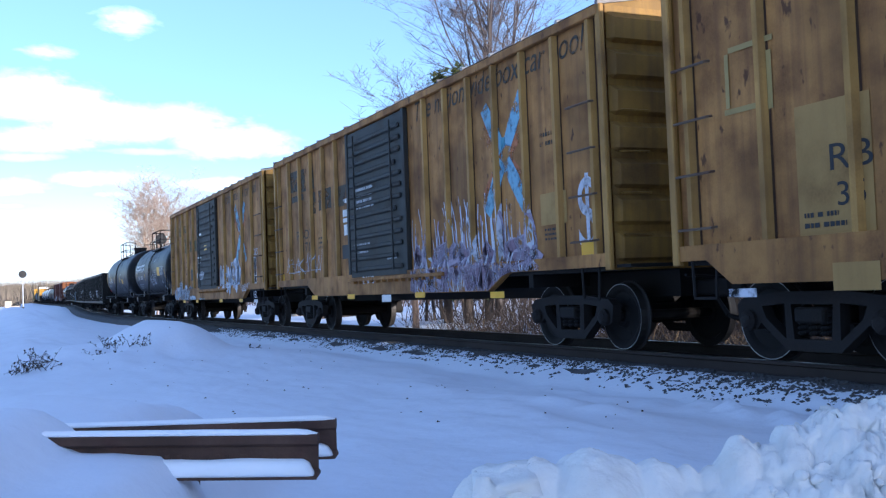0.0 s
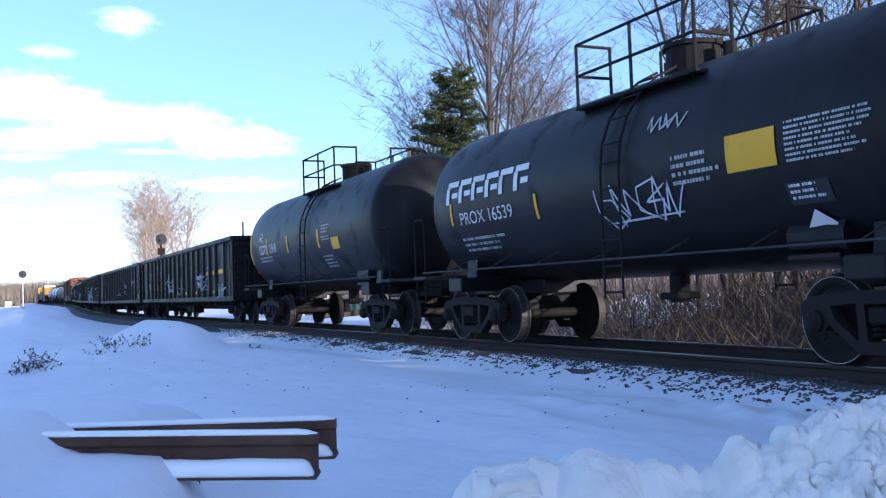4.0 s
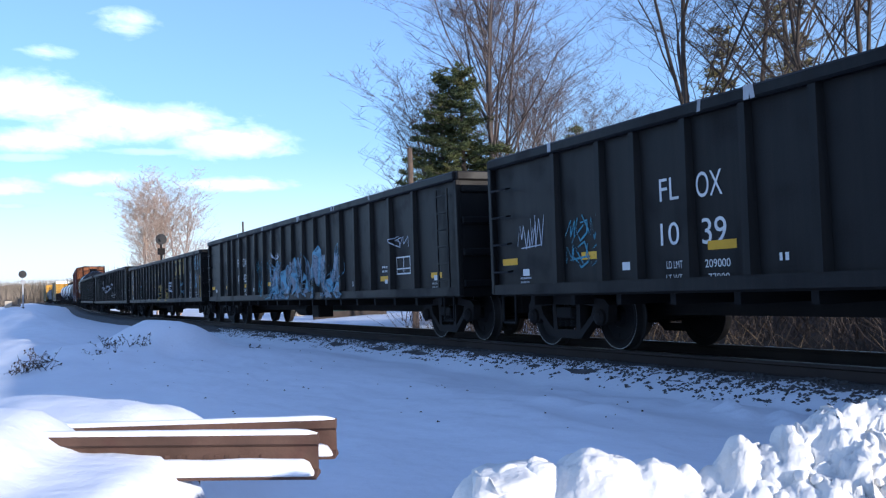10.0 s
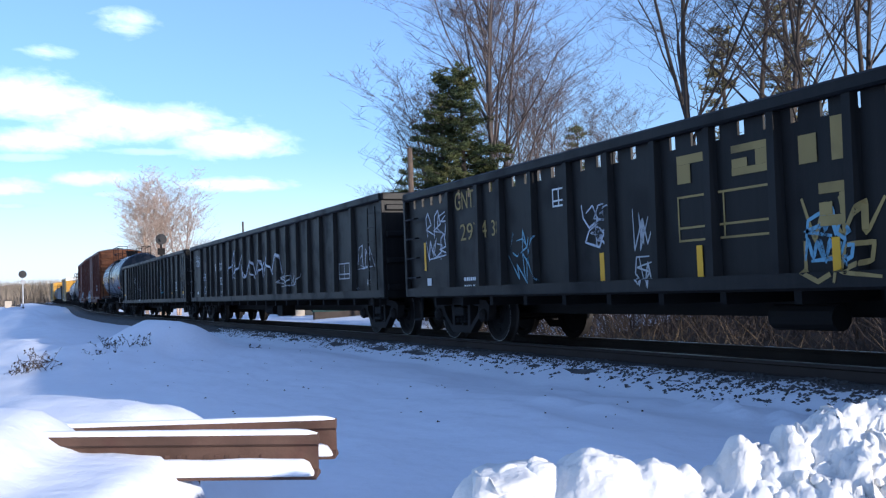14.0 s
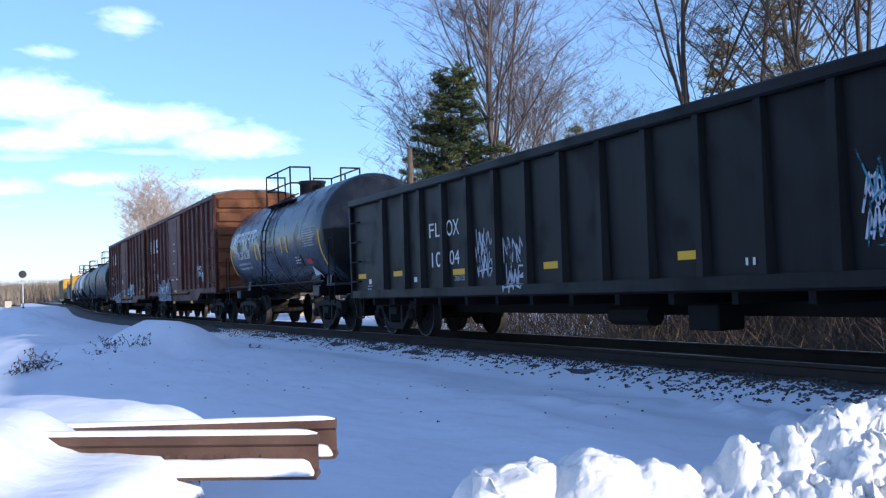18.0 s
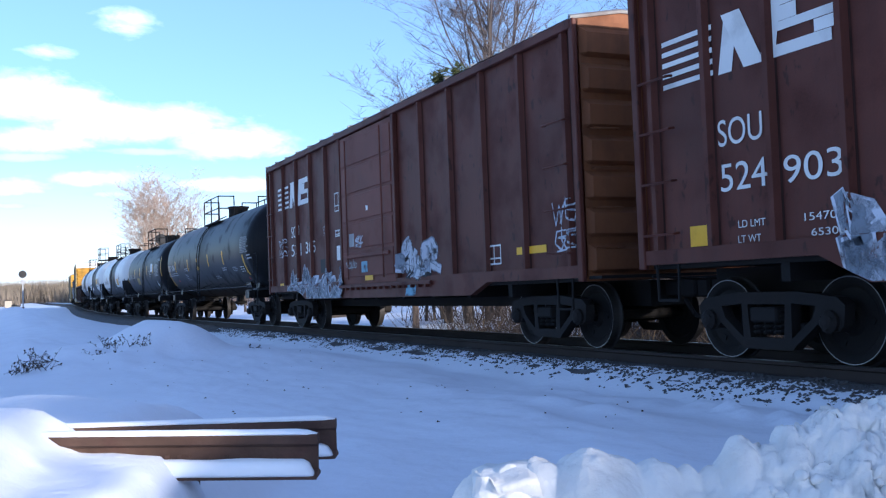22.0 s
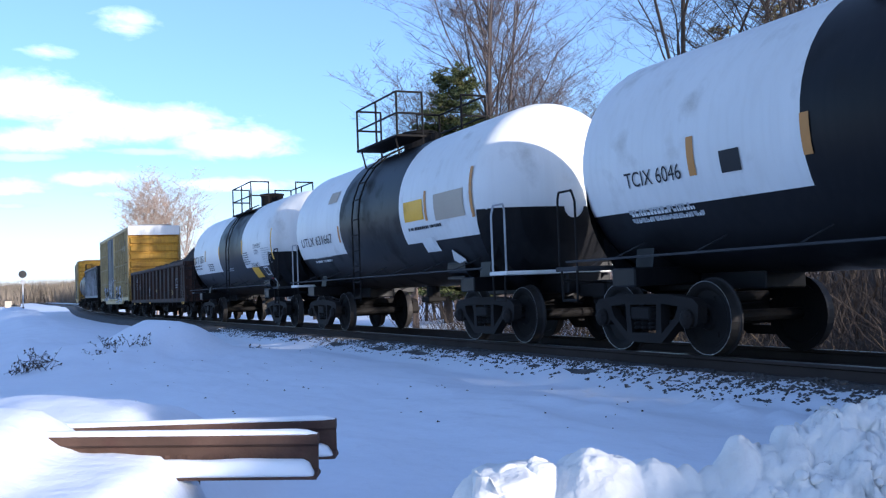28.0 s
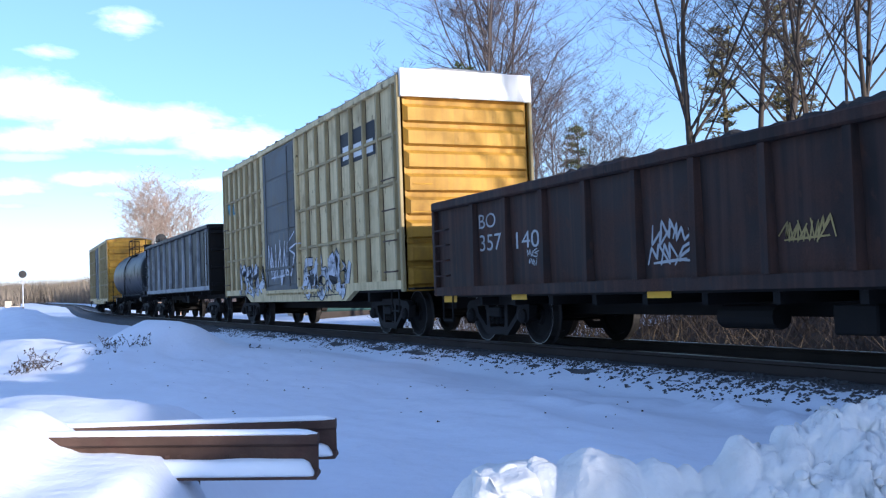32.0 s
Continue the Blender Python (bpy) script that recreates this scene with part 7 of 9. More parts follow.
panel(w17, -2.58, -3.18, 1.55, 1.84, M_MARKWHT, tank=(2.48, 1.50), name="decal")
bars(w17, -2.19, 1.95, 1.63, 0.12, 1, M_MARKBLK, tank=(2.48, 1.50), seed=421)
panel(w17, 2.60, 1.99, 2.98, 3.26, M_BEIGE, tank=(2.48, 1.50), name="decal")
bars(w17, 4.07, 1.57, 1.72, 0.23, 2, M_MARKWHT, tank=(2.48, 1.50), seed=423)
letters(w18, "GATX 10871", 5.33, 2.19, 0.260, M_MARKBLK, tank=(2.44, 1.48), width=1.89)
letters(w18, "SODIUM HYDROXIDE\n   SOLUTION", -3.93, 2.15, 0.127, M_MARKBLK, tank=(2.44, 1.48), width=0.87)
bars(w18, 2.89, 1.82, 1.23, 0.29, 4, M_MARKBLK, tank=(2.44, 1.48), seed=426)
bars(w18, -2.46, 1.85, 0.93, 0.41, 6, M_MARKBLK, tank=(2.44, 1.48), seed=427)
bars(w18, -4.79, 1.80, 1.08, 0.49, 8, M_MARKGREY, tank=(2.44, 1.48), seed=428)
panel(w18, -5.90, -6.02, 1.92, 2.80, M_MARKYEL, tank=(2.44, 1.48), name="reflector", label="upright yellow reflective strip")
panel(w18, -2.44, -2.56, 2.22, 2.65, M_MARKYEL, tank=(2.44, 1.48), name="reflector", label="upright yellow reflective strip")
panel(w18, 0.92, 0.80, 2.21, 2.64, M_MARKYEL, tank=(2.44, 1.48), name="reflector", label="upright yellow reflective strip")
panel(w18, 3.24, 3.12, 2.23, 2.62, M_MARKYEL, tank=(2.44, 1.48), name="reflector", label="upright yellow reflective strip")
panel(w18, 5.24, 5.12, 2.18, 2.50, M_MARKYEL, tank=(2.44, 1.48), name="reflector", label="upright yellow reflective strip")
panel(w18, -3.17, -3.95, 1.40, 1.77, M_MARKYEL, tank=(2.44, 1.48), name="decal", label="yellow notice panel")
letters(w18, "4 FIBERGLASS INSULATION", -3.30, 1.80, 0.100, M_MARKBLK, tank=(2.44, 1.48), width=0.93)
letters(w18, "DO NOT EXCEED", -3.25, 1.74, 0.069, M_MARKBLK, tank=(2.44, 1.48), width=0.73)
placard(w18, -4.97, 0.93, 1.43, tank=(2.44, 1.48))
panel(w18, -4.44, -4.92, 1.46, 1.74, M_MARKWHT, tank=(2.44, 1.48), name="decal")
panel(w18, -4.49, -4.87, 1.49, 1.70, M_MARKBLK, tank=(2.44, 1.48), name="decal")
panel(w18, -4.56, -4.66, 1.28, 1.37, M_HAZRED, tank=(2.44, 1.48), name="decal")
bars(w18, -0.14, 1.71, 0.86, 0.14, 2, M_MARKWHT, tank=(2.44, 1.48), seed=441)
bars(w18, 5.35, 1.91, 1.71, 0.22, 2, M_MARKBLK, tank=(2.44, 1.48), seed=442)
letters(w18, "1824", -4.70, 1.13, 0.140, M_MARKBLK, tank=(2.44, 1.48), width=0.24)
letters(g19, "BO", 6.47, 1.86, 0.226, M_MARKGREY, side=-1.424, width=0.57)
letters(g19, "357", 6.46, 1.50, 0.253, M_MARKGREY, side=-1.424, width=0.73)
letters(g19, "140", 5.26, 1.48, 0.245, M_MARKGREY, side=-1.424, width=0.68)
reflectors(g19, (4.88, 1.56,), 0.73, -1.426)
panel(g19, 7.92, 7.39, 0.69, 0.91, M_MARKYEL, side=-1.424, name="decal")
scrawl(g19, 2.00, 1.11, 0.73, 0.55, M_MARKGREY, 449, side=-1.424, strokes=4, thick=0.06, label="sprayed scrawl")
scrawl(g19, -0.13, 1.26, 0.69, 0.25, M_MARKGOLD, 450, side=-1.424, strokes=5, thick=0.04, label="sprayed scrawl")
grid_window(g19, -5.62, 1.39, 0.68, 0.38, M_MARKGREY, -1.424)
panel(g19, -7.00, -7.51, 0.70, 0.92, M_MARKYEL, side=-1.424, name="decal")
scrawl(g19, 4.93, 1.22, 0.25, 0.25, M_MARKGREY, 453, side=-1.424, strokes=2, thick=0.03, label="sprayed scrawl")
scrawl(g19, -4.54, 1.12, 0.53, 0.26, M_MARKGOLD, 454, side=-1.424, strokes=3, thick=0.05, label="sprayed scrawl")
panel(g19, 0.20, 0.10, 2.28, 2.39, M_MARKWHT, side=-1.424, name="decal")
reflectors(g19, (1.86, 5.24,), 0.72, -1.426)
panel(y20, -4.15, -6.32, 3.73, 4.44, M_MARKBLK, side=-1.397, name="emblem", label="dark emblem square")
panel(y20, -4.31, -4.80, 3.84, 4.14, M_MARKWHT, side=-1.401, name="emblem_block")
panel(y20, -5.02, -5.52, 3.82, 4.11, M_MARKWHT, side=-1.401, name="emblem_block")
panel(y20, -5.69, -6.19, 3.80, 4.08, M_MARKWHT, side=-1.401, name="emblem_block")
piece(y20, -1.11, 0.82, 3.32, 1.03, 4, M_SPRAYWHT, M_MARKBLK, 461, side=-1.470)
piece(y20, 5.63, 0.92, 3.13, 0.97, 3, M_SPRAYWHT, M_MARKBLK, 462, side=-1.470)
scrawl(y20, 5.70, 1.01, 2.41, 0.71, M_MARKBLK, 463, side=-1.401, strokes=4, thick=0.05, label="sprayed scrawl")
scrawl(y20, -0.87, 0.87, 3.28, 0.86, M_MARKBLK, 464, side=-1.401, strokes=8, thick=0.05, label="black sprayed lettering")
scrawl(y20, 1.88, 1.29, 2.36, 1.18, M_SPRAYWHT, 465, side=-1.490, strokes=4, thick=0.1, label="sprayed scrawl")
panel(y20, 7.41, 6.18, 3.55, 4.02, M_SPRAYTEAL, side=-1.401, name="emblem")

def rim_drips(car, places, top, seed):
    """White paint run over the rim in short drips."""
    rs = random.Random(seed)
    for y in places:
        for _ in range(rs.randint(1, 3)):
            at = y + rs.uniform(-0.12, 0.12)
            panel(car, at + rs.uniform(0.02, 0.07), at - rs.uniform(0.02, 0.05), top - rs.uniform(0.10, 0.15), top - 0.002, M_MARKGREY, side=-1.5365, name="paint_drip", label="run of white paint", skew=rs.uniform(-0.03, 0.03))


rim_drips(g6, (-6.9, -5.6, -4.65, -2.0, -0.6, 1.4, 4.4, 5.2, 8.3), 2.89, 3)
rim_drips(g7, (-6.2, -3.9, -1.2, 2.4, 5.6), 2.89, 4)

# ---- ground, line and snow ----
def bump_at(x, y, cx, cy, rx, ry, turn=0.0, power=1.0):
    c, s = math.cos(turn), math.sin(turn)
    u, v = ((x - cx) * c + (y - cy) * s) / rx, (-(x - cx) * s + (y - cy) * c) / ry
    return math.exp(-(u * u + v * v) ** power)


def ease(a, b, v):
    k = max(0.0, min(1.0, (v - a) / (b - a)))
    return k * k * (3 - 2 * k)


CY, SY = math.cos(YAW), math.sin(YAW)


def swing(y):
    """How far the line has swung to the right of its straight part, y metres along it."""
    return 6.2 * ease(65, 215, y) + 0.008 * max(0.0, y - 200)


def climb(y):
    """The line's gentle rise towards its far end."""
    return 0.0042 * max(0.0, min(y, 420.0) - 70)


def snow_height(x, y):
    """Height of the snow over the rail top."""
    u, d = x * CY - y * SY, x * SY + y * CY
    near = 1.0 if abs(x) < 15 and -10 < y < 80 else 0.0
    z = -0.36 + 0.04 * noise.noise((x * 0.35, y * 0.22, 1.0))
    if near:
        z += 0.030 * noise.noise((x * 1.6, y * 0.9, 4.0)) + 0.016 * noise.noise((x * 5.0, y * 3.0, 7.0)) + 0.012 * abs(noise.noise((x * 2.6, y * 0.5, 12.0)))
        z += 0.60 * bump_at(x, y, 3.50, 22.3, 1.00, 2.0, 0.1, 1.7)                      # ploughed mound
        z += 0.24 * bump_at(x, y, 2.3, 21.5, 1.3, 3.5, 0.0) * (1 + 0.5 * noise.noise((x * 2, y * 1.2, 3.0)))
        z += 0.22 * bump_at(x, y, 0.6, 26.0, 1.2, 6.0, 0.0) * (1 + 0.6 * noise.noise((x * 1.6, y * 0.7, 13.0)))
        z += 0.16 * bump_at(x, y, 4.9, 20.5, 1.3, 3.0, 0.25)
        z += 0.17 * bump_at(x, y, 0.30, 6.2, 0.85, 1.2, 0.0, 1.0)                      # drift behind the stub rails
        # heap round the stub rails
        b = 0.42 * ease(3.7, 4.6, d)
        rise = ease(-0.62 - b, -1.08 - b, u) * ease(1.4, 2.6, d) * ease(8.5, 4.9, d)
        z += rise * (1 - 0.24 * ease(3.75, 4.3, d)) * (0.70 + 0.16 * ease(-1.32, -1.62, u) + 0.03 * noise.noise((x * 2.2, y * 2.2, 6.0)))
        # ruts and ridges left by wheels and the plough on the level
        rut = math.sin((x - 0.12 * y) * 2.1 + 1.2 * noise.noise((x * 0.3, y * 0.15, 9.0)))
        z += 0.022 * rut * bump_at(x, y, 4.0, 9.0, 2.6, 6.0, 0.0, 2.0)
        if 5.9 < x < 6.9 and 4.5 < y < 12:      # crumbled ridge thrown up by the plough
            far, _ = noise.voronoi((x * 5.0, y * 3.5, 0.0))
            z += (0.13 * bump_at(x, y, 6.35, 7.2, 0.20, 1.5, -0.04) + 0.06 * bump_at(x, y, 6.25, 9.8, 0.16, 1.2, -0.04)) * max(0.0, 1.1 - 1.2 * far[0])
        k = 0.6 + 0.8 * noise.noise((x * 3.0, y * 1.8, 5.0))
        z += (0.10 * bump_at(x, y, 5.50, 8.6, 0.30, 1.5, -0.05) + 0.07 * bump_at(x, y, 4.6, 7.6, 0.20, 1.3, -0.2) + 0.05 * bump_at(x, y, 5.2, 11.5, 0.3, 2.2, -0.05)) * k
    z += (0.98 + 0.2 * noise.noise((x * 0.9, y * 0.12, 21.0))) * bump_at(x, y, 1.7, 80.0, 2.2, 40.0, 0.0, 1.2)                            # bank towards the far end
    x -= swing(y)
    side = abs(x - TRACK)
    if side < 2.4 and x < TRACK:      # climbs the ballast shoulder, then gives way to stones
        z = max(z, -0.40 + 0.26 * ease(2.45, 1.15, side) + 0.03 * noise.noise((x * 2.5, y * 1.7, 8.0)))
        z -= 0.22 * ease(0.98, 0.86, side)
        z -= 0.16 * ease(30, 55, y) * ease(2.3, 1.9, side)      # bare stones on the far shoulder
    if x >= TRACK:
        z = -0.40 - 0.25 * min(1.0, max(0.0, (side - 2.4) / 2.0)) + 0.15 * noise.noise((x * 0.4, y * 0.2, 2.0)) - (0.25 if side < 2.0 else 0)
        z += 0.55 * max(0.0, min(1.0, (side - 8.0) / 14.0))
    far = max(0.0, math.hypot(x - 3, y - 15) - 150)
    return z * max(0.1, 1 - far / 400) + climb(y)


def ticks(parts):
    out = [parts[0][0]]
    for a, b, step in parts:
        n = max(1, round((b - a) / step))
        out += [a + (b - a) * i / n for i in range(1, n + 1)]
    return out


gx = ticks([(-3200, -400, 700), (-400, -60, 85), (-60, -12, 8), (-12, -2, 1.0), (-2, 7.4, 0.075), (7.4, 12, 0.3), (12, 26, 0.8), (26, 40, 1.4), (40, 100, 10), (100, 500, 80), (500, 3200, 900)])
gy = ticks([(-3200, -400, 700), (-400, -60, 85), (-60, -8, 6), (-8, 1.2, 0.6), (1.2, 14, 0.085), (14, 30, 0.17), (30, 60, 0.6), (60, 140, 2), (140, 260, 5), (260, 500, 20), (500, 4200, 900)])
vs = [(x, y, snow_height(x, y)) for y in gy for x in gx]
nx = len(gx)
fs = [(j * nx + i, j * nx + i + 1, (j + 1) * nx + i + 1, (j + 1) * nx + i) for j in range(len(gy) - 1) for i in range(nx - 1)]
ground = tagged(new("ground", from_lists("ground", vs, fs, M_SNOW, True)), "packed and drifted snow over level ground by the line", "snow ground", kind="structure")

# ballast bed: long ridge with a stony shoulder
bed_prof = [(-2.6, -0.75), (-2.2, -0.50), (-1.60, -0.215), (-1.25, -0.155), (-0.86, -0.150), (-0.74, -0.20), (1.3, -0.205), (1.72, -0.22), (2.5, -0.45), (3.2, -0.75)]
ys = ticks([(-420, -20, 40), (-20, 70, 0.5), (70, 150, 2), (150, 260, 5), (260, 440, 20)])
vs = [(TRACK + swing(y) + px, y, climb(y) + pz + 0.035 * noise.noise((px * 2, y * 1.1, 3.0))) for y in ys for px, pz in bed_prof]
n = len(bed_prof)
fs = [(j * n + i, j * n + i + 1, (j + 1) * n + i + 1, (j + 1) * n + i) for j in range(len(ys) - 1) for i in range(n - 1)]
bed = tagged(new("ballast_bed", from_lists("ballast_bed", vs, fs, M_STONE)), "dark stone ballast bed dusted with snow", "ballast", kind="structure")

# rails
RAIL_OUT = [(-0.076, -0.185), (0.076, -0.185), (0.076, -0.174), (0.012, -0.150), (0.009, -0.055), (0.036, -0.040), (0.036, -0.008), (0.028, 0.0), (-0.028, 0.0), (-0.036, -0.008), (-0.036, -0.040), (-0.009, -0.055), (-0.012, -0.150), (-0.076, -0.174)]


def rail_mesh(name, ys, web, headmat):
    bm = bmesh.new()
    rings = []
    for y in ys:
        rings.append([bm.verts.new((x + swing(y), y, z + climb(y))) for x, z in RAIL_OUT])
    m = len(RAIL_OUT)
    for a, b in zip(rings, rings[1:]):
        for i in range(m):
            f = bm.faces.new((a[i], a[(i + 1) % m], b[(i + 1) % m], b[i]))
            f.material_index = 1 if i in (6, 7, 8) else 0
    bm.faces.new(rings[0])
    bm.faces.new(list(reversed(rings[-1])))
    bmesh.ops.recalc_face_normals(bm, faces=bm.faces[:])
    return as_mesh(name, bm, [web, headmat])


track = tagged(new("railway_track"), "single railway track with dark wooden ties in ballast", "railway track", kind="structure")
for s in (-1, 1):
    put("rail", rail_mesh("rail", ticks([(-420, 60, 40), (60, 260, 5), (260, 440, 30)]), M_RAILWEB, M_RAILHEAD), track, pose(TRACK + s * 0.753, 0, 0))
bm = bmesh.new()
block(bm, -1.30, 1.30, -0.115, 0.115, -0.36, -0.187, 0.012)
TIE = as_mesh("tie", bm, M_TIE)
rnd = random.Random(4)
for i in range(170):
    y = 2 + i * 0.52
    put("tie", TIE, track, pose(TRACK + swing(y) + rnd.uniform(-0.04, 0.04), y, climb(y) + rnd.uniform(-0.008, 0.004), 0, 0, rnd.uniform(-1, 1)))

# loose stones on the shoulder and between the ties
def stones(name, count, lo, hi, ylo, yhi, seed, label, drop):
    rs = random.Random(seed)
    vs, fs = [], []
    for _ in range(count):
        x = TRACK + rs.uniform(lo, hi)
        y = ylo + (yhi - ylo) * rs.random() ** 1.5
        side = abs(x - TRACK)
        if 0.35 * noise.noise((x * 1.3, y * 0.55, 2.0)) + 0.8 * noise.noise((x * 11.0, y * 6.5, 4.0)) + rs.uniform(-0.12, 0.12) < drop(side):
            continue
        z = max(snow_height(x, y), -0.17 if 0.8 < side < 1.3 and x < TRACK else (-0.225 if side < 1.3 else -9)) - rs.uniform(-0.004, 0.022)
        r = rs.uniform(0.011, 0.029)
        k = len(vs)
        a0 = rs.uniform(0, 6.3)
        for i in range(4):
            a = a0 + i * 1.571
            vs.append((x + r * rs.uniform(0.7, 1.3) * math.cos(a), y + r * rs.uniform(0.7, 1.3) * math.sin(a), z + r * rs.uniform(-0.25, 0.35)))
        vs += [(x + rs.uniform(-0.3, 0.3) * r, y, z + r * rs.uniform(0.55, 0.9)), (x, y, z - r * 0.6)]
        for i in range(4):
            j = (i + 1) % 4
            fs += [(k + i, k + j, k + 4), (k + j, k + i, k + 5)]
    return tagged(new(name, from_lists(name, vs, fs, M_STONE)), label, "ballast", kind="stuff")


stones("ballast_stones", 52000, -1.95, -0.86, 6.0, 62.0, 11, "dark crushed stones poking through thin snow", lambda s: -0.22 + 0.62 * max(0.0, (s - 1.40) / 0.55) + 0.35 * max(0.0, (1.06 - s) / 0.25))
stones("ballast_stones", 5000, -0.75, 1.6, 6.0, 40.0, 12, "dark crushed stones between the ties", lambda s: -0.5)


# ---- ploughed snow bank and stub rails in the foreground ----
def at_view(u, d, z):
    """A place d metres ahead of the camera stand and u to its right."""
    return (d * SY + u * CY, d * CY - u * SY, z)


LUMPS = ((0.06, 0.534, 0.04), (0.12, 0.545, 0.06), (0.19, 0.549, 0.05), (0.30, 0.568, 0.085), (0.35, 0.552, 0.05), (0.425, 0.542, 0.045), (0.457, 0.536, 0.03), (0.50, 0.529, 0.022),
         (0.56, 0.528, 0.03), (0.617, 0.580, 0.030), (0.675, 0.577, 0.035), (0.73, 0.603, 0.042), (0.787, 0.611, 0.04), (0.835, 0.646, 0.05), (0.90, 0.638, 0.05), (0.955, 0.660, 0.06), (1.05, 0.69, 0.08))


def crest(u):
    k = 0.488 + 0.035 * ease(0.54, 0.64, u) + 0.095 * ease(0.64, 0.90, u) + 0.06 * ease(0.9, 1.6, u)
    return k - 0.02 * ease(0.07, 0.0, u) - 0.9 * ease(0.0, -0.25, u)


def bank_height(u, d):
    c = crest(u)
    dc = 2.12 + 0.03 * noise.noise((u * 4, 0.0, 2.0))
    back, front = ease(dc, dc + 0.75, d), ease(dc, dc - 1.05, d)
    z = c - (c + 0.42) * (back ** 0.85 if d > dc else front)
    for lu, top, r in LUMPS:
        q = ((u - lu) ** 2 + ((d - dc) * 0.8) ** 2) / (r * r)
        if q < 6:
            z = max(z, top - 0.55 * r * q)
    w = 0.25 + 0.75 * ease(0.52, 0.80, u)
    z0 = z
    for sc, am in ((13.0, 0.040 * w), (29.0, 0.026 * w), (63.0, 0.012 * w)):
        wob = 0.5 * noise.noise((u * sc * 0.9, d * sc * 0.9, 1.0))
        far, at = noise.voronoi((u * sc + wob, d * sc - wob, z0 * sc))
        crack = max(0.0, 1 - (far[1] - far[0]) / 0.28)
        z += am * (0.8 * noise.noise(at[0] * 3.7) - 0.20 * crack * crack)
    z -= (z + 0.46) * ease(1.35, 2.3, u)      # the bank runs out
    return z + 0.004 * noise.noise((u * 26, d * 26, 3.0))


def bank_point(u, d):
    """A point of the bank's skin: crumbled sideways as well as up and down."""
    z = bank_height(u, d)
    w = 0.2 + 0.8 * ease(0.52, 0.80, u)
    sx = 0.018 * noise.noise((u * 17, d * 17, z * 17)) + 0.010 * noise.noise((u * 41, d * 41, z * 41))
    sd = 0.024 * noise.noise((u * 15, d * 15, z * 15 + 9)) + 0.013 * noise.noise((u * 38, d * 38, z * 38 + 9))
    return at_view(u + sx * w, d + sd * w, z)


us, ds = ticks([(-0.35, -0.02, 0.02), (-0.02, 1.12, 0.006), (1.12, 2.4, 0.06)]), ticks([(1.02, 1.80, 0.025), (1.80, 2.26, 0.0065), (2.26, 2.95, 0.04)])
vs = [bank_point(u, d) for d in ds for u in us]
nu = len(us)
fs = [(j * nu + i, j * nu + i + 1, (j + 1) * nu + i + 1, (j + 1) * nu + i) for j in range(len(ds) - 1) for i in range(nu - 1)]
bank = tagged(new("snow_bank", from_lists("snow_bank", vs, fs, M_PILE, True)), "lumpy ploughed snow bank with dirty clods", "snow bank", kind="structure")
rs = random.Random(5)
for i in range(26):
    u = rs.uniform(0.55, 1.1)
    d = rs.uniform(1.70, 2.02)
    r = rs.uniform(0.008, 0.022)
    bm = bmesh.new()
    bmesh.ops.create_icosphere(bm, subdivisions=2, radius=r)
    off = rs.uniform(0, 50)
    for v in bm.verts:
        v.co *= 1 + 0.45 * noise.noise((v.co.x / r * 0.9 + off, v.co.y / r * 0.9, v.co.z / r * 0.9)) + 0.12 * noise.noise((v.co.x / r * 2.6 + off, v.co.y / r * 2.6, v.co.z / r * 2.6))
        v.co.z *= 0.8
    ob = part("snow_clod", bm, M_PILE, bank, smooth=True)
    ob.matrix_basis = Matrix.Translation(at_view(u, d, bank_height(u, d) - r * 0.1))
# a slab standing on the near end of the bank
bm = bmesh.new()
block(bm, -0.075, 0.075, -0.05, 0.05, -0.05, 0.03)
bmesh.ops.subdivide_edges(bm, edges=bm.edges[:], cuts=4, use_grid_fill=True)
for v in bm.verts:
    v.co += Vector((1, 1, 1)) * 0.022 * noise.noise(v.co * 16) + Vector((0, 0, 0.10 * v.co.x))
    v.co *= 1 - 0.9 * max(0.0, v.co.length - 0.07)
slab = part("snow_slab", bm, M_PILE, bank, smooth=True)
slab.matrix_basis = pose(*at_view(0.115, 2.08, 0.505), 6, -4, -25)


LIGHT_RAIL = 0.85      # the stub rails are of a lighter section than the line's


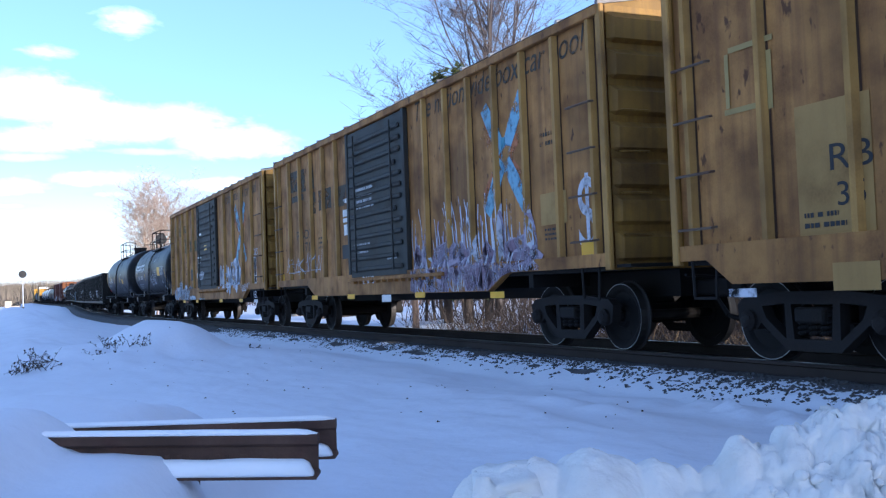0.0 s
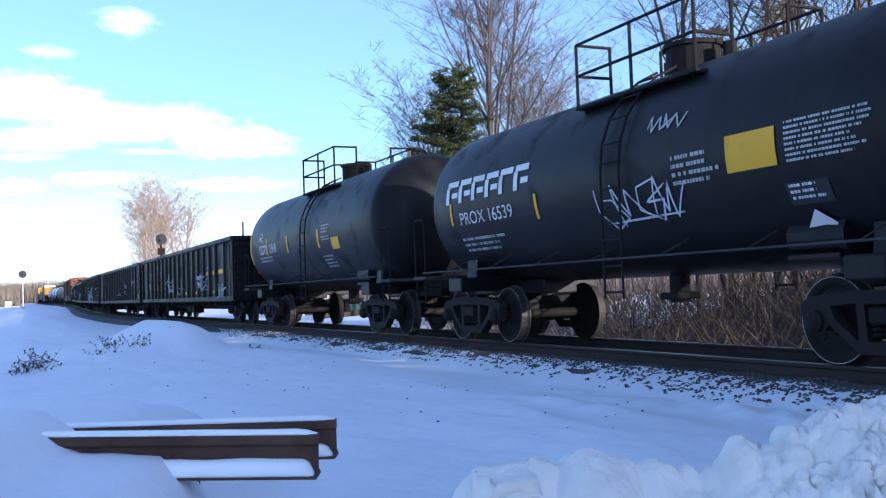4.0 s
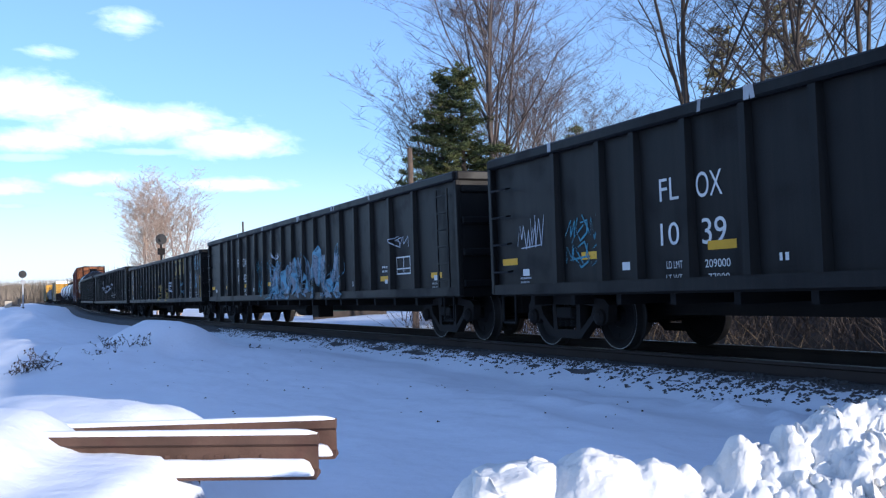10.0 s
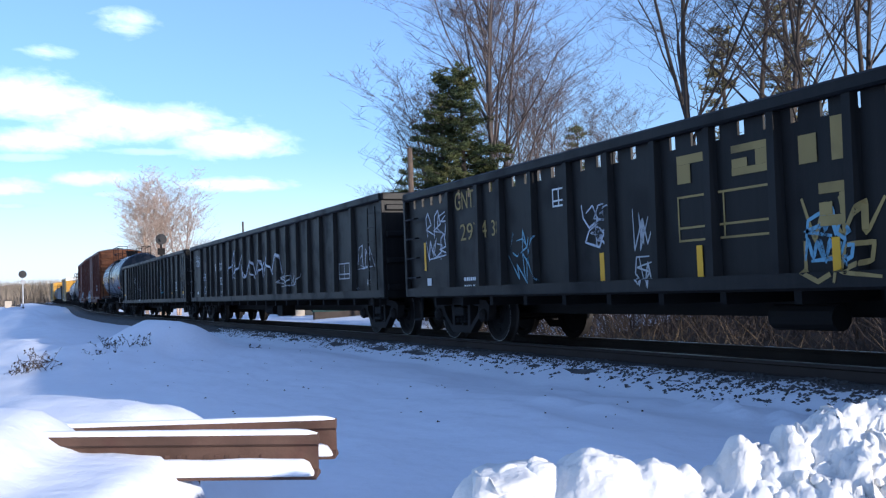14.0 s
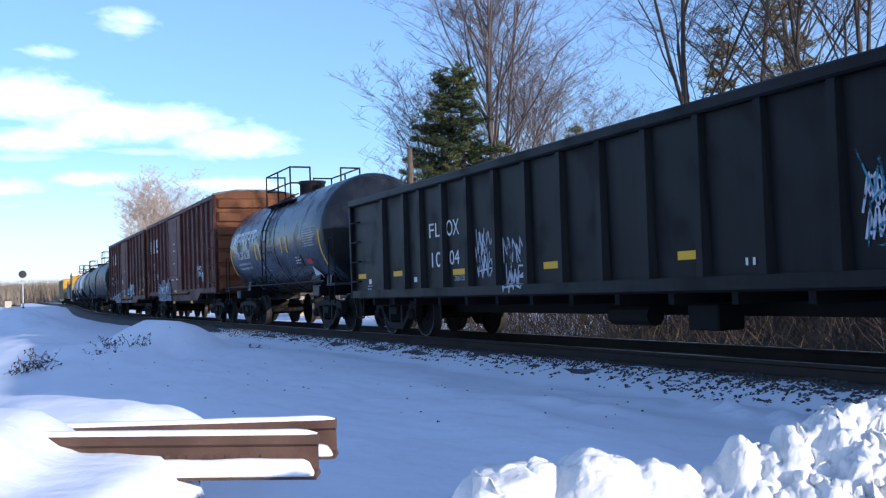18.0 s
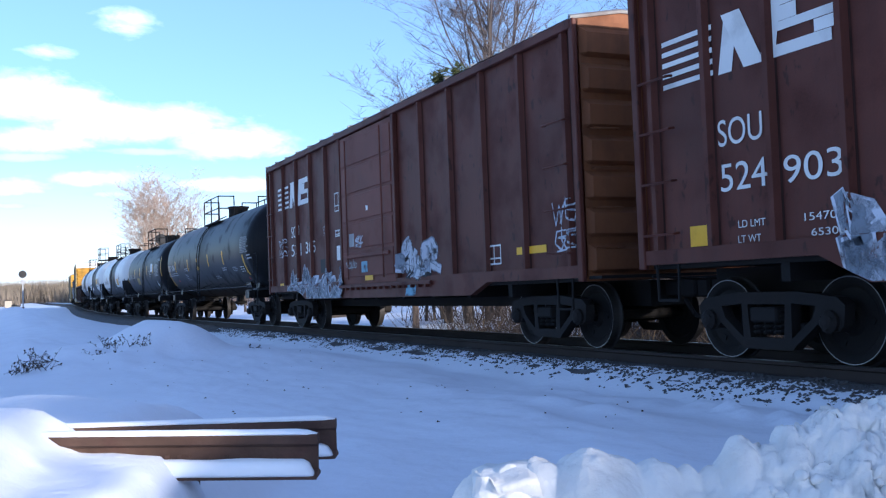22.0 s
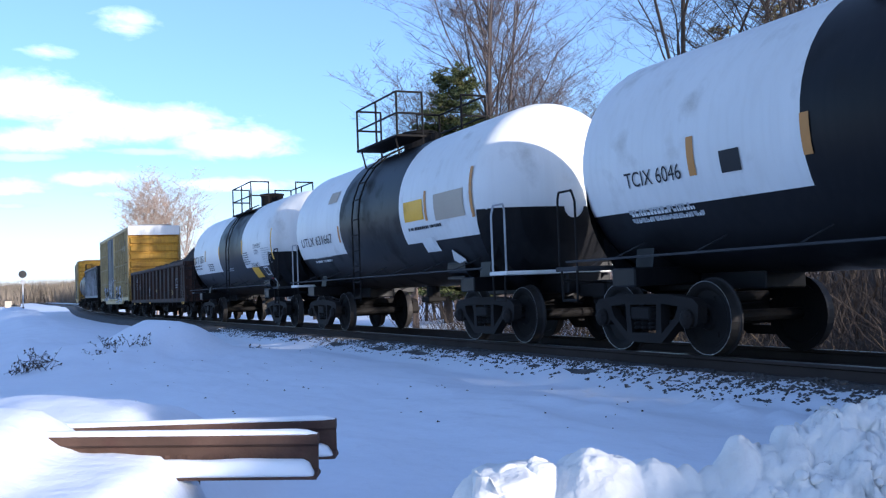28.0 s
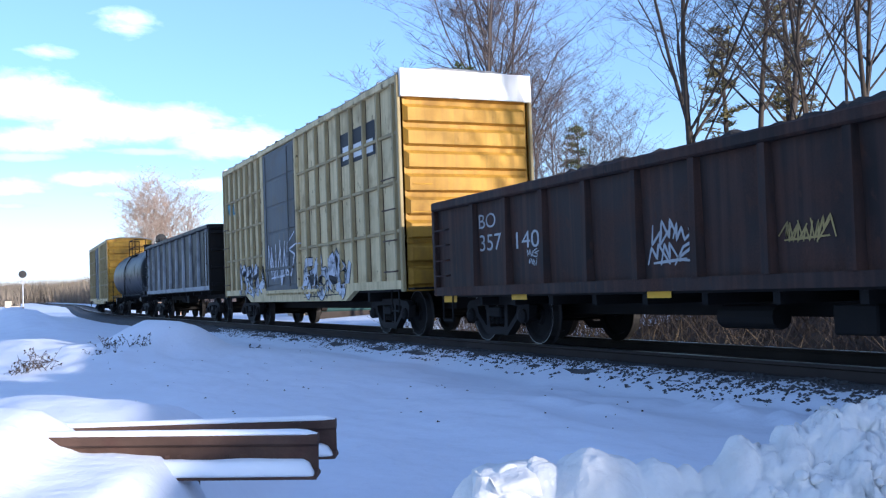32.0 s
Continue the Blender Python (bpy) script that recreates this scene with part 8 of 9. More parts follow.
def stub_rail(name, u1, length, d, z, tilt, label, web_snow):
    """A cut length of rail, level and across the view, with snow on its head and foot."""
    thing = tagged(new(name), label, "rail", "stub rails")
    thing.matrix_basis = pose(*at_view(u1, d, z), tilt, 0, 90 - math.degrees(YAW))
    # local y runs from the cut end towards the buried end
    bm = bmesh.new()
    m = len(RAIL_OUT)
    a = [bm.verts.new((x * LIGHT_RAIL, 0.0, zz * LIGHT_RAIL)) for x, zz in RAIL_OUT]
    b = [bm.verts.new((x * LIGHT_RAIL, length, zz * LIGHT_RAIL)) for x, zz in RAIL_OUT]
    for i in range(m):
        bm.faces.new((a[i], a[(i + 1) % m], b[(i + 1) % m], b[i]))
    bm.faces.new(a)
    bm.faces.new(list(reversed(b)))
    bmesh.ops.recalc_face_normals(bm, faces=bm.faces[:])
    part("rail_bar", bm, M_STUBRAIL, thing)

    def drift(name, outline, y0, y1, seed):
        outline = [(x * LIGHT_RAIL, zz * LIGHT_RAIL) for x, zz in outline]
        bm = bmesh.new()
        rings = []
        n = 36
        for j in range(n + 1):
            y = y0 + (y1 - y0) * j / n
            e = min(1.0, (j / n) * 14, (1 - j / n) * 14 + 0.15)
            e = math.sqrt(max(0.02, 1 - (1 - e) ** 2))
            w = 1 + 0.10 * noise.noise((y * 6, seed, 0))
            cx = sum(p[0] for p in outline) / len(outline)
            z0 = min(p[1] for p in outline)
            rings.append([bm.verts.new((cx + (x - cx) * (0.5 + 0.5 * e), y, z0 + (zz - z0) * e * w)) for x, zz in outline])
        for p, q in zip(rings, rings[1:]):
            for i in range(len(outline)):
                j = (i + 1) % len(outline)
                bm.faces.new((p[i], p[j], q[j], q[i]))
        bm.faces.new(rings[0])
        bm.faces.new(list(reversed(rings[-1])))
        bmesh.ops.recalc_face_normals(bm, faces=bm.faces[:])
        part(name, bm, M_CAP, thing, "band of snow", smooth=True)

    drift("snow_on_head", [(-0.036, -0.002), (0.036, -0.002), (0.038, 0.008), (0.028, 0.016), (0.0, 0.019), (-0.028, 0.016), (-0.038, 0.008)], 0.004, length, 1.0)
    if web_snow:
        drift("snow_on_foot", [(-0.078, -0.172), (-0.010, -0.150), (-0.011, -0.108), (-0.030, -0.102), (-0.058, -0.112), (-0.076, -0.135), (-0.081, -0.160)], 0.010, length * 0.55, 2.0)
    else:
        drift("snow_on_foot", [(-0.078, -0.172), (-0.010, -0.150), (-0.012, -0.115), (-0.055, -0.120), (-0.078, -0.150)], 0.012, length * 0.6, 4.0)
    return thing


front = stub_rail("stub_rail", -0.484, 1.35, 3.64, 0.409, 1.6, "short rusty rail with raised mill marks, half buried in snow", True)
rear = stub_rail("stub_rail", -0.476, 1.45, 4.15, 0.395, 0.35, "short rusty rail lying behind another, snow along its head", False)
# raised mill marks on the web
for u, w in ((0.205, 0.011), (0.26, 0.05), (0.325, 0.03), (0.36, 0.03), (0.40, 0.03), (0.47, 0.02), (0.50, 0.03), (0.545, 0.03)):
    bm = bmesh.new()
    block(bm, -0.0130, -0.0092, u, u + w * 0.55, -0.100, -0.074)
    part("mill_mark", bm, M_STUBRAIL, front)
# timber under the buried ends
bm = bmesh.new()
block(bm, -1.0, 0.5, -0.11, 0.11, -0.13, 0.0, 0.01)
crib = tagged(new("timber", as_mesh("timber", bm, M_TIE)), "dark timber buried in snow under the stub rails", "timber")
crib.matrix_basis = pose(*at_view(-1.42, 3.9, 0.236), 0, 0, -math.degrees(YAW) - 90)
bm = bmesh.new()
block(bm, -1.0, 0.5, -0.18, 0.18, -0.62, 0.0, 0.01)
crib2 = tagged(new("timber", as_mesh("timber", bm, M_TIE)), "heavy dark timber buried in snow", "timber")
crib2.matrix_basis = pose(*at_view(-1.42, 3.9, 0.03), 0, 0, -math.degrees(YAW) - 90)
bm = bmesh.new()
block(bm, -0.12, 0.12, -0.11, 0.11, -0.075, 0.0, 0.01)
crib3 = tagged(new("timber", as_mesh("timber", bm, M_TIE)), "timber packing under the front stub rail", "timber")
crib3.matrix_basis = pose(*at_view(-1.42, 3.64, 0.274), 0, 0, -math.degrees(YAW) - 90)


# ---- trees, brush and far woods ----
def tube(vs, fs, pts, r0, r1, sides=3):
    k = len(vs)
    n = len(pts)
    for i, p in enumerate(pts):
        a, b = pts[max(0, i - 1)], pts[min(n - 1, i + 1)]
        d = (b - a).normalized()
        s = d.cross(Vector((0.3, 0.2, 1) if abs(d.z) < 0.9 else (1, 0, 0))).normalized()
        q = d.cross(s)
        r = r0 + (r1 - r0) * i / max(1, n - 1)
        for j in range(sides):
            an = 6.2832 * j / sides
            v = p + (s * math.cos(an) + q * math.sin(an)) * r
            vs.append((v.x, v.y, v.z))
        if i:
            for j in range(sides):
                j2 = (j + 1) % sides
                fs.append((k + (i - 1) * sides + j, k + (i - 1) * sides + j2, k + i * sides + j2, k + i * sides + j))


def bent(rs, start, way, length, n, bend, up):
    pts, p, d = [start.copy()], start.copy(), way.normalized()
    for _ in range(n):
        d = (d + Vector((rs.uniform(-bend, bend), rs.uniform(-bend, bend), rs.uniform(-bend, bend) + up))).normalized()
        p = p + d * (length / n)
        pts.append(p.copy())
    return pts


def bare_tree(place, height, seed, label, stems=1, lean=(0, 0), spread=0.55, twig=None, radius=0.16, first=0.3, dense=1.0, group="bare trees", fine=0.006, bark=None, fan=0.12, kids=(6, 6, 4)):
    """A leafless tree: trunk, limbs and fine twigs with an open, uneven crown."""
    rs = random.Random(seed)
    tree = tagged(new("bare_tree"), label, "tree", group)
    tree.matrix_basis = pose(*place)
    tv, tf, lv, lf, wv, wf = [], [], [], [], [], []

    def grow(start, way, length, r, level):
        n = (5, 5, 3, 3, 2)[level]
        pts = bent(rs, start, way, length, n, 0.12 + 0.025 * level if level else 0.08, 0.06 if level else 0.03)
        if level == 0:
            tube(tv, tf, pts, r, r * 0.30, 7)
        elif level < 3:
            tube(lv, lf, pts, r, r * 0.45, 4 if level == 1 else 3)
        else:
            tube(wv, wf, pts, r, r * 0.5, 3)
        if level == 4:
            return
        count = (int(9 * dense) + 3, *kids)[level]
        for i in range(count):
            t = rs.uniform(first if level == 0 else 0.25, 1.0) if i < count - 1 else 1.0
            f = t * n
            a = min(n - 1, int(f))
            p = pts[a].lerp(pts[a + 1], f - a)
            d = (pts[a + 1] - pts[a]).normalized()
            an = rs.uniform(0, 6.2832)
            s = Vector((math.cos(an), math.sin(an), 0.0))
            sp = spread if level == 0 else 0.62
            w = (d * (1 - sp) + s * sp + Vector((0, 0, 0.22 if level == 0 else 0.10))).normalized()
            ln = length * rs.uniform(0.34, 0.58) * (1.12 - 0.45 * t if level == 0 else 1)
            grow(p, w, ln, max(fine, r * rs.uniform(0.32, 0.5) * (1.15 - 0.5 * t)), level + 1)

    for s in range(stems):
        off = Vector((rs.uniform(-0.6, 0.6), rs.uniform(-0.6, 0.6), 0)) if stems > 1 else Vector()
        grow(off, Vector((lean[0] + rs.uniform(-fan, fan), lean[1] + rs.uniform(-fan, fan), 1)), height * rs.uniform(0.75, 0.9), radius * rs.uniform(0.8, 1.1), 0)
    put("trunk", from_lists("trunk", tv, tf, bark or M_BARK, True), tree)
    k = len(lv)
    me = from_lists("crown", lv + wv, lf + [tuple(i + k for i in f) for f in wf], bark or M_BARK)
    me.materials.append(twig or M_TWIG)
    me.polygons.foreach_set("material_index", [0] * len(lf) + [1] * len(wf))
    put("crown", me, tree, None, "open crown of bare limbs and twigs")
    return tree


def conifer(place, height, width, seed, label, material=None, layers=26, first=0.12, gaps=0.15, tuft=1.0, taper=0.55):
    rs = random.Random(seed)
    tree = tagged(new("conifer"), label, "tree", "evergreens")
    tree.matrix_basis = pose(*place)
    tv, tf, bv, bf, nv, nf = [], [], [], [], [], []
    tube(tv, tf, [Vector((0, 0, 0)), Vector((0.05, 0, height * 0.5)), Vector((0, 0.04, height))], 0.02 * height, 0.02, 7)
    for i in range(layers):
        t = first + (1 - first) * i / layers
        for k in range(rs.randint(4, 6)):
            if rs.random() < gaps:
                continue
            an = rs.uniform(0, 6.2832)
            ln = width / 2 * (1 - t) ** taper * rs.uniform(0.45, 1.2) + 0.15
            p0 = Vector((0, 0, height * (t + rs.uniform(-0.015, 0.015))))
            pts = bent(rs, p0, Vector((math.cos(an), math.sin(an), 0.12)), ln, 4, 0.10, 0.02)
            tube(bv, bf, pts, 0.03, 0.008, 3)
            for j in range(int(ln * 16 * tuft) + 5):
                f = rs.uniform(0.15, 1.0) * 4
                a = min(3, int(f))
                c = pts[a].lerp(pts[a + 1], f - a) + Vector((rs.uniform(-0.14, 0.14), rs.uniform(-0.14, 0.14), rs.uniform(-0.06, 0.12)))
                for _ in range(3):
                    d = Vector((rs.uniform(-1, 1), rs.uniform(-1, 1), rs.uniform(-0.3, 0.9))).normalized() * rs.uniform(0.12, 0.26)
                    s = d.cross(Vector((rs.uniform(-1, 1), rs.uniform(-1, 1), rs.uniform(-1, 1)))).normalized() * 0.028
                    q = len(nv)
                    nv += [tuple(c - s), tuple(c + s), tuple(c + d)]
                    nf.append((q, q + 1, q + 2))
    put("trunk", from_lists("trunk", tv, tf, M_BARK, True), tree)
    k = len(bv)
    me = from_lists("crown", bv + nv, bf + [tuple(i + k for i in f) for f in nf], M_BARK)
    me.materials.append(material or M_NEEDLE)
    me.polygons.foreach_set("material_index", [0] * len(bf) + [1] * len(nf))
    put("crown", me, tree, None, "crown of needled boughs")
    return tree


def spot(px, dist):
    """A place by its bearing (degrees to the right of the line's direction) and distance."""
    a = radians(px)
    x, y = dist * math.sin(a), dist * math.cos(a)
    return (x, y, snow_height(x, y) - 0.05)


# beyond the line, from its far end towards the near woods
conifer(spot(25.0, 43), 11.2, 7.0, 31, "dark green pine among bare trees", None, 36, 0.10, 0.25, 2.0, 0.75)
conifer(spot(26.2, 42), 11.3, 8.6, 331, "olive-green pine with a ragged crown", None, 44, 0.10, 0.2, 2.2, 0.75)
conifer(spot(27.3, 43), 7.8, 5.0, 32, "olive-green young pine with sunlit needles", None, 26, 0.15, 0.10, 2.0)
conifer(spot(32.9, 52), 9.6, 3.6, 33, "thin dark spruce with open boughs", None, 15, 0.35, 0.25, 1.5)
conifer(spot(31.9, 52), 7.2, 3.0, 35, "small dark spruce behind the line", None, 13, 0.3, 0.25, 1.5)
conifer(spot(41.2, 36), 10.4, 3.4, 36, "sparse pine with yellowed needles", M_OAKLEAF, 20, 0.3, 0.3, 1.1)
conifer(spot(44.6, 36), 13.2, 4.2, 37, "sparse pine with yellowed needles", M_OAKLEAF, 24, 0.35, 0.35, 1.1)
# beyond the line, from its far end towards the near woods: tall pale-twigged trees, then a gap, then dark near stems
bare_tree(spot(28.0, 46), 18.0, 41, "tall bare tree with upswept pale limbs", 1, radius=0.19, spread=0.47, bark=M_FARBARK, dense=1.6, fine=0.0065, kids=(6, 6, 5))
bare_tree(spot(27.0, 47), 17.0, 42, "tall bare tree with fine upswept twigs", 2, spread=0.46, radius=0.14, bark=M_FARBARK, dense=1.1, fine=0.0065, fan=0.06, kids=(6, 6, 4))
bare_tree(spot(25.4, 47), 10.4, 43, "wide bare tree with drooping fine twigs", 4, (-0.02, 0.0), spread=0.50, radius=0.10, first=0.18, fan=0.08, fine=0.0075, kids=(6, 6, 4), bark=M_BARK)
bare_tree(spot(24.3, 46), 6.8, 343, "low bare tree with dense dark twigs", 3, (-0.05, 0.0), spread=0.60, radius=0.08, first=0.15, fan=0.12, fine=0.007, kids=(6, 6, 4), twig=M_BARK)
bare_tree(spot(31.0, 50), 12.5, 243, "slender bare tree with pale twigs", 2, spread=0.50, radius=0.10, bark=M_FARBARK, fine=0.007)
bare_tree(spot(32.6, 52), 10.5, 244, "slender bare tree with pale twigs", 1, spread=0.45, radius=0.09, bark=M_FARBARK, fine=0.007)
bare_tree(spot(29.8, 48), 13.0, 44, "slender bare tree with pale twigs", 1, spread=0.40, radius=0.11, bark=M_FARBARK)
bare_tree(spot(31.6, 60), 11.5, 45, "slender bare tree with pale twigs", 1, spread=0.45, radius=0.10, bark=M_FARBARK)
bare_tree(spot(34.4, 55), 10.8, 46, "slender bare tree with pale twigs", 2, spread=0.5, radius=0.09, bark=M_FARBARK, dense=0.8)
NEAR = dict(kids=(6, 5, 4), dense=1.0, first=0.36, fine=0.0055, twig=M_BARK)
bare_tree(spot(39.4, 30), 15.5, 247, "bare tree with leaning dark trunk and wide limbs", 1, (-0.06, 0.03), spread=0.55, radius=0.12, fan=0.02, **NEAR)
bare_tree(spot(41.0, 31), 15.5, 148, "bare tree with dark forked stems", 1, (-0.08, 0.04), spread=0.55, radius=0.12, fan=0.02, **NEAR)
bare_tree(spot(42.3, 32), 16.0, 152, "bare tree with dark upright trunk", 1, (0.0, 0.0), spread=0.55, radius=0.12, fan=0.03, **NEAR)
bare_tree(spot(43.4, 30), 15.0, 153, "bare tree with dark trunk leaning away", 1, (0.06, -0.03), spread=0.55, radius=0.13, fan=0.02, **NEAR)
bare_tree(spot(46.0, 28), 14.5, 149, "bare tree with dark upright trunk", 1, spread=0.55, radius=0.12, fan=0.03, **NEAR)
bare_tree(spot(47.2, 28), 14.0, 150, "bare tree with dark upright trunk", 1, (0.03, -0.02), spread=0.55, radius=0.12, fan=0.03, **NEAR)
bare_tree(spot(48.6, 26), 13.0, 151, "slender bare tree with a dark trunk", 1, (0.08, -0.04), spread=0.5, radius=0.10, fan=0.03, **NEAR)
# the wood goes on beside the line and throws its shade on the cars' ends
bare_tree(spot(58.0, 22), 13.0, 53, "bare tree at the edge of the wood", 2, spread=0.45, radius=0.15)
bare_tree(spot(74.0, 19), 13.0, 54, "bare tree at the edge of the wood", 1, spread=0.5, radius=0.17)
bare_tree(spot(88.0, 19), 14.0, 55, "bare tree at the edge of the wood", 2, spread=0.45, radius=0.15)
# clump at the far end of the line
# trunks and twigs alike take the sunlit tan as their colour
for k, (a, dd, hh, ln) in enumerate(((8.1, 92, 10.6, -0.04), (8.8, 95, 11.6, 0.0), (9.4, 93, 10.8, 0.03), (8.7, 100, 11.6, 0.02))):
    bare_tree(spot(a, dd), hh, 60 + k, "bare tree coloured tan as by low sun", 2, (ln, 0.0), spread=0.40, twig=M_SUNTWIG, bark=M_SUNTWIG, radius=0.12, first=0.16, group="far clump of trees", dense=1.0, fine=0.010, fan=0.08, kids=(6, 6, 4))


# wooded slope beyond the line, its floor of dead leaves
vs, fs = [], []
sx, sy = ticks([(13.2, 24, 0.45), (24, 60, 4)]), ticks([(-60, -4, 4), (-4, 30, 0.5)])
for y in sy:
    for x in sx:
        e = ease(27.0, 17.0, y - 0.25 * (x - 13.2)) 
        z = -0.75 + e * (0.35 * ease(13.2, 14.6, x) + 1.7 * ease(14.5, 24.0, x) + 3.0 * ease(22, 60, x)) + 0.10 * noise.noise((x * 0.9, y * 0.7, 4.0)) + 0.05 * noise.noise((x * 2.7, y * 2.2, 6.0))
        vs.append((x, y, z))
nx = len(sx)
fs = [(j * nx + i, j * nx + i + 1, (j + 1) * nx + i + 1, (j + 1) * nx + i) for j in range(len(sy) - 1) for i in range(nx - 1)]
tagged(new("wooded_slope", from_lists("wooded_slope", vs, fs, M_LITTER, True)), "slope of dark dead leaves under the trees", "ground", kind="structure")


def slope_height(x, y):
    e = ease(27.0, 17.0, y - 0.25 * (x - 13.2))
    return max(snow_height(x, y), -0.75 + e * (0.35 * ease(13.2, 14.6, x) + 1.7 * ease(14.5, 24.0, x) + 3.0 * ease(22, 60, x)))


def brush(name, label, count, box, hlo, hhi, seed, material, w=0.012, lean=0.5, keep=None):
    rs = random.Random(seed)
    vs, fs = [], []
    for _ in range(count):
        x, y = rs.uniform(box[0], box[1]), rs.uniform(box[2], box[3])
        if keep and noise.noise((x * 0.5, y * 0.25, seed)) < keep:
            continue
        z = slope_height(x, y) - 0.03
        h = rs.uniform(hlo, hhi)
        d = Vector((rs.uniform(-lean, lean), rs.uniform(-lean, lean), 1)) * h
        mid = d * 0.55 + Vector((rs.uniform(-0.1, 0.1), rs.uniform(-0.1, 0.1), 0)) * h
        s = Vector((rs.uniform(-1, 1), rs.uniform(-1, 1), 0)).normalized() * w * rs.uniform(0.5, 1.4)
        p = Vector((x, y, z))
        k = len(vs)
        vs += [tuple(p - s), tuple(p + s), tuple(p + mid + s * 0.8), tuple(p + mid - s * 0.8), tuple(p + d)]
        fs += [(k, k + 1, k + 2, k + 3), (k + 3, k + 2, k + 4)]
    return tagged(new(name, from_lists(name, vs, fs, material)), label, "brush", kind="stuff")


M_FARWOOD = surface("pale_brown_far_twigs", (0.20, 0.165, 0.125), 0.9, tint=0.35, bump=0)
# bark darkened so that the undergrowth reads as lying in the wood's shade
M_SHADEBRUSH = surface("shaded_bramble_bark", (0.055, 0.043, 0.036), 0.9, tint=0.35, bump=0)
brush("dry_brush", "tangled dry brown brush beyond the line", 2600, (12.6, 16.5, 3, 30), 0.25, 0.9, 71, M_GRASS, 0.009, 1.3, 0.16)
brush("bramble", "leafless bramble beyond the line, coloured dark for the wood's shade", 5200, (13.0, 19, 2, 32), 0.3, 1.5, 72, M_SHADEBRUSH, 0.010, 1.3)
brush("undergrowth", "grey-brown undergrowth at the wood's edge", 6000, (18, 34, -6, 45), 0.6, 2.0, 73, M_SHADEBRUSH, 0.020, 0.6, -0.1)
# unseen screen of stems, added to keep low sun from passing under the cars
brush("thicket", "added thicket out of view that stops sun under the cars", 14000, (14.5, 17.5, -60, -4), 3.2, 5.2, 77, M_SHADEBRUSH, 0.035, 0.18)
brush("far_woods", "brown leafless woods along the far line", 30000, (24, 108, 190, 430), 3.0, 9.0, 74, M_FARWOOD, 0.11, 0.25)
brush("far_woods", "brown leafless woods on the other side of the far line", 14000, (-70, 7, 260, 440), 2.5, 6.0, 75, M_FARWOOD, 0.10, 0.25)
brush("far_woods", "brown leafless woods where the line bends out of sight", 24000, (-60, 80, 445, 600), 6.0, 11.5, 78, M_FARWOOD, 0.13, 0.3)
brush("mid_woods", "bare thicket beyond the line", 12000, (26, 80, 50, 170), 1.0, 3.6, 76, M_TWIG, 0.04, 0.3)


# low hills on the skyline
def hills(name, y0, height, seed, material):
    vs, fs = [], []
    n = 120
    for i in range(n + 1):
        x = -2600 + 5200 * i / n
        h = height * (0.55 + 0.5 * noise.noise((x * 0.0016, seed, 0)) + 0.12 * noise.noise((x * 0.012, seed, 3)))
        vs += [(x, y0 + 200 * noise.noise((x * 0.001, 5, seed)), -5), (x, y0 + 30, max(4, h)), (x, y0 + 500, max(3, h * 0.8))]
        if i:
            k = 3 * i
            fs += [(k - 3, k, k + 1, k - 2), (k - 2, k + 1, k + 2, k - 1)]
    return tagged(new(name, from_lists(name, vs, fs, material, True)), "low wooded winter hills on the skyline", "hills", kind="structure")


M_HILL = surface("wooded_hill", (0.20, 0.19, 0.21), 0.95, tint=0.35, dirt=(0.40, 0.42, 0.48), amount=0.3, scale=0.02, grain=0.4, bump=0)
hills("backdrop", 2300, 75, 2.0, M_HILL)


# ---- line-side furniture ----
def pole(name, place, height, radius, label, material, arm=None, lean=0.0):
    thing = tagged(new(name), label, "pole")
    thing.matrix_basis = pose(*place, 0, lean, 0)
    bm = bmesh.new()
    rod(bm, (0, 0, -0.3), (0, 0, height), radius * 1.15, 10, radius * 0.85)
    part("shaft", bm, material, thing)
    if arm:
        for z, w in arm:
            bm = bmesh.new()
            block(bm, -w, w, -0.07, 0.07, z - 0.06, z + 0.06, 0.01)
            part("crossarm", bm, M_BARK, thing)
            for x in (-w * 0.85, -w * 0.4, w * 0.4, w * 0.85):
                bm = bmesh.new()
                rod(bm, (x, 0, z + 0.05), (x, 0, z + 0.2), 0.035, 6)
                part("insulator", bm, M_DOORGREY, thing)
    return thing


pole("utility_pole", spot(23.1, 36), 6.9, 0.11, "short weathered wooden pole beside the trees", M_WOODPOLE)
pole("line_post", spot(13.35, 88), 8.0, 0.10, "slim dark post beyond the line", M_BARK)
bm = bmesh.new()
p0, p1 = Vector(spot(23.1, 36)) + Vector((0, 0, 6.3)), Vector(spot(19.9, 37)) + Vector((0, 0, 3.2))
rod(bm, p0, p1, 0.014, 5)
tagged(new("guy_wire", as_mesh("guy_wire", bm, M_STEEL)), "thin guy wire slanting down from a wooden pole", "wire")


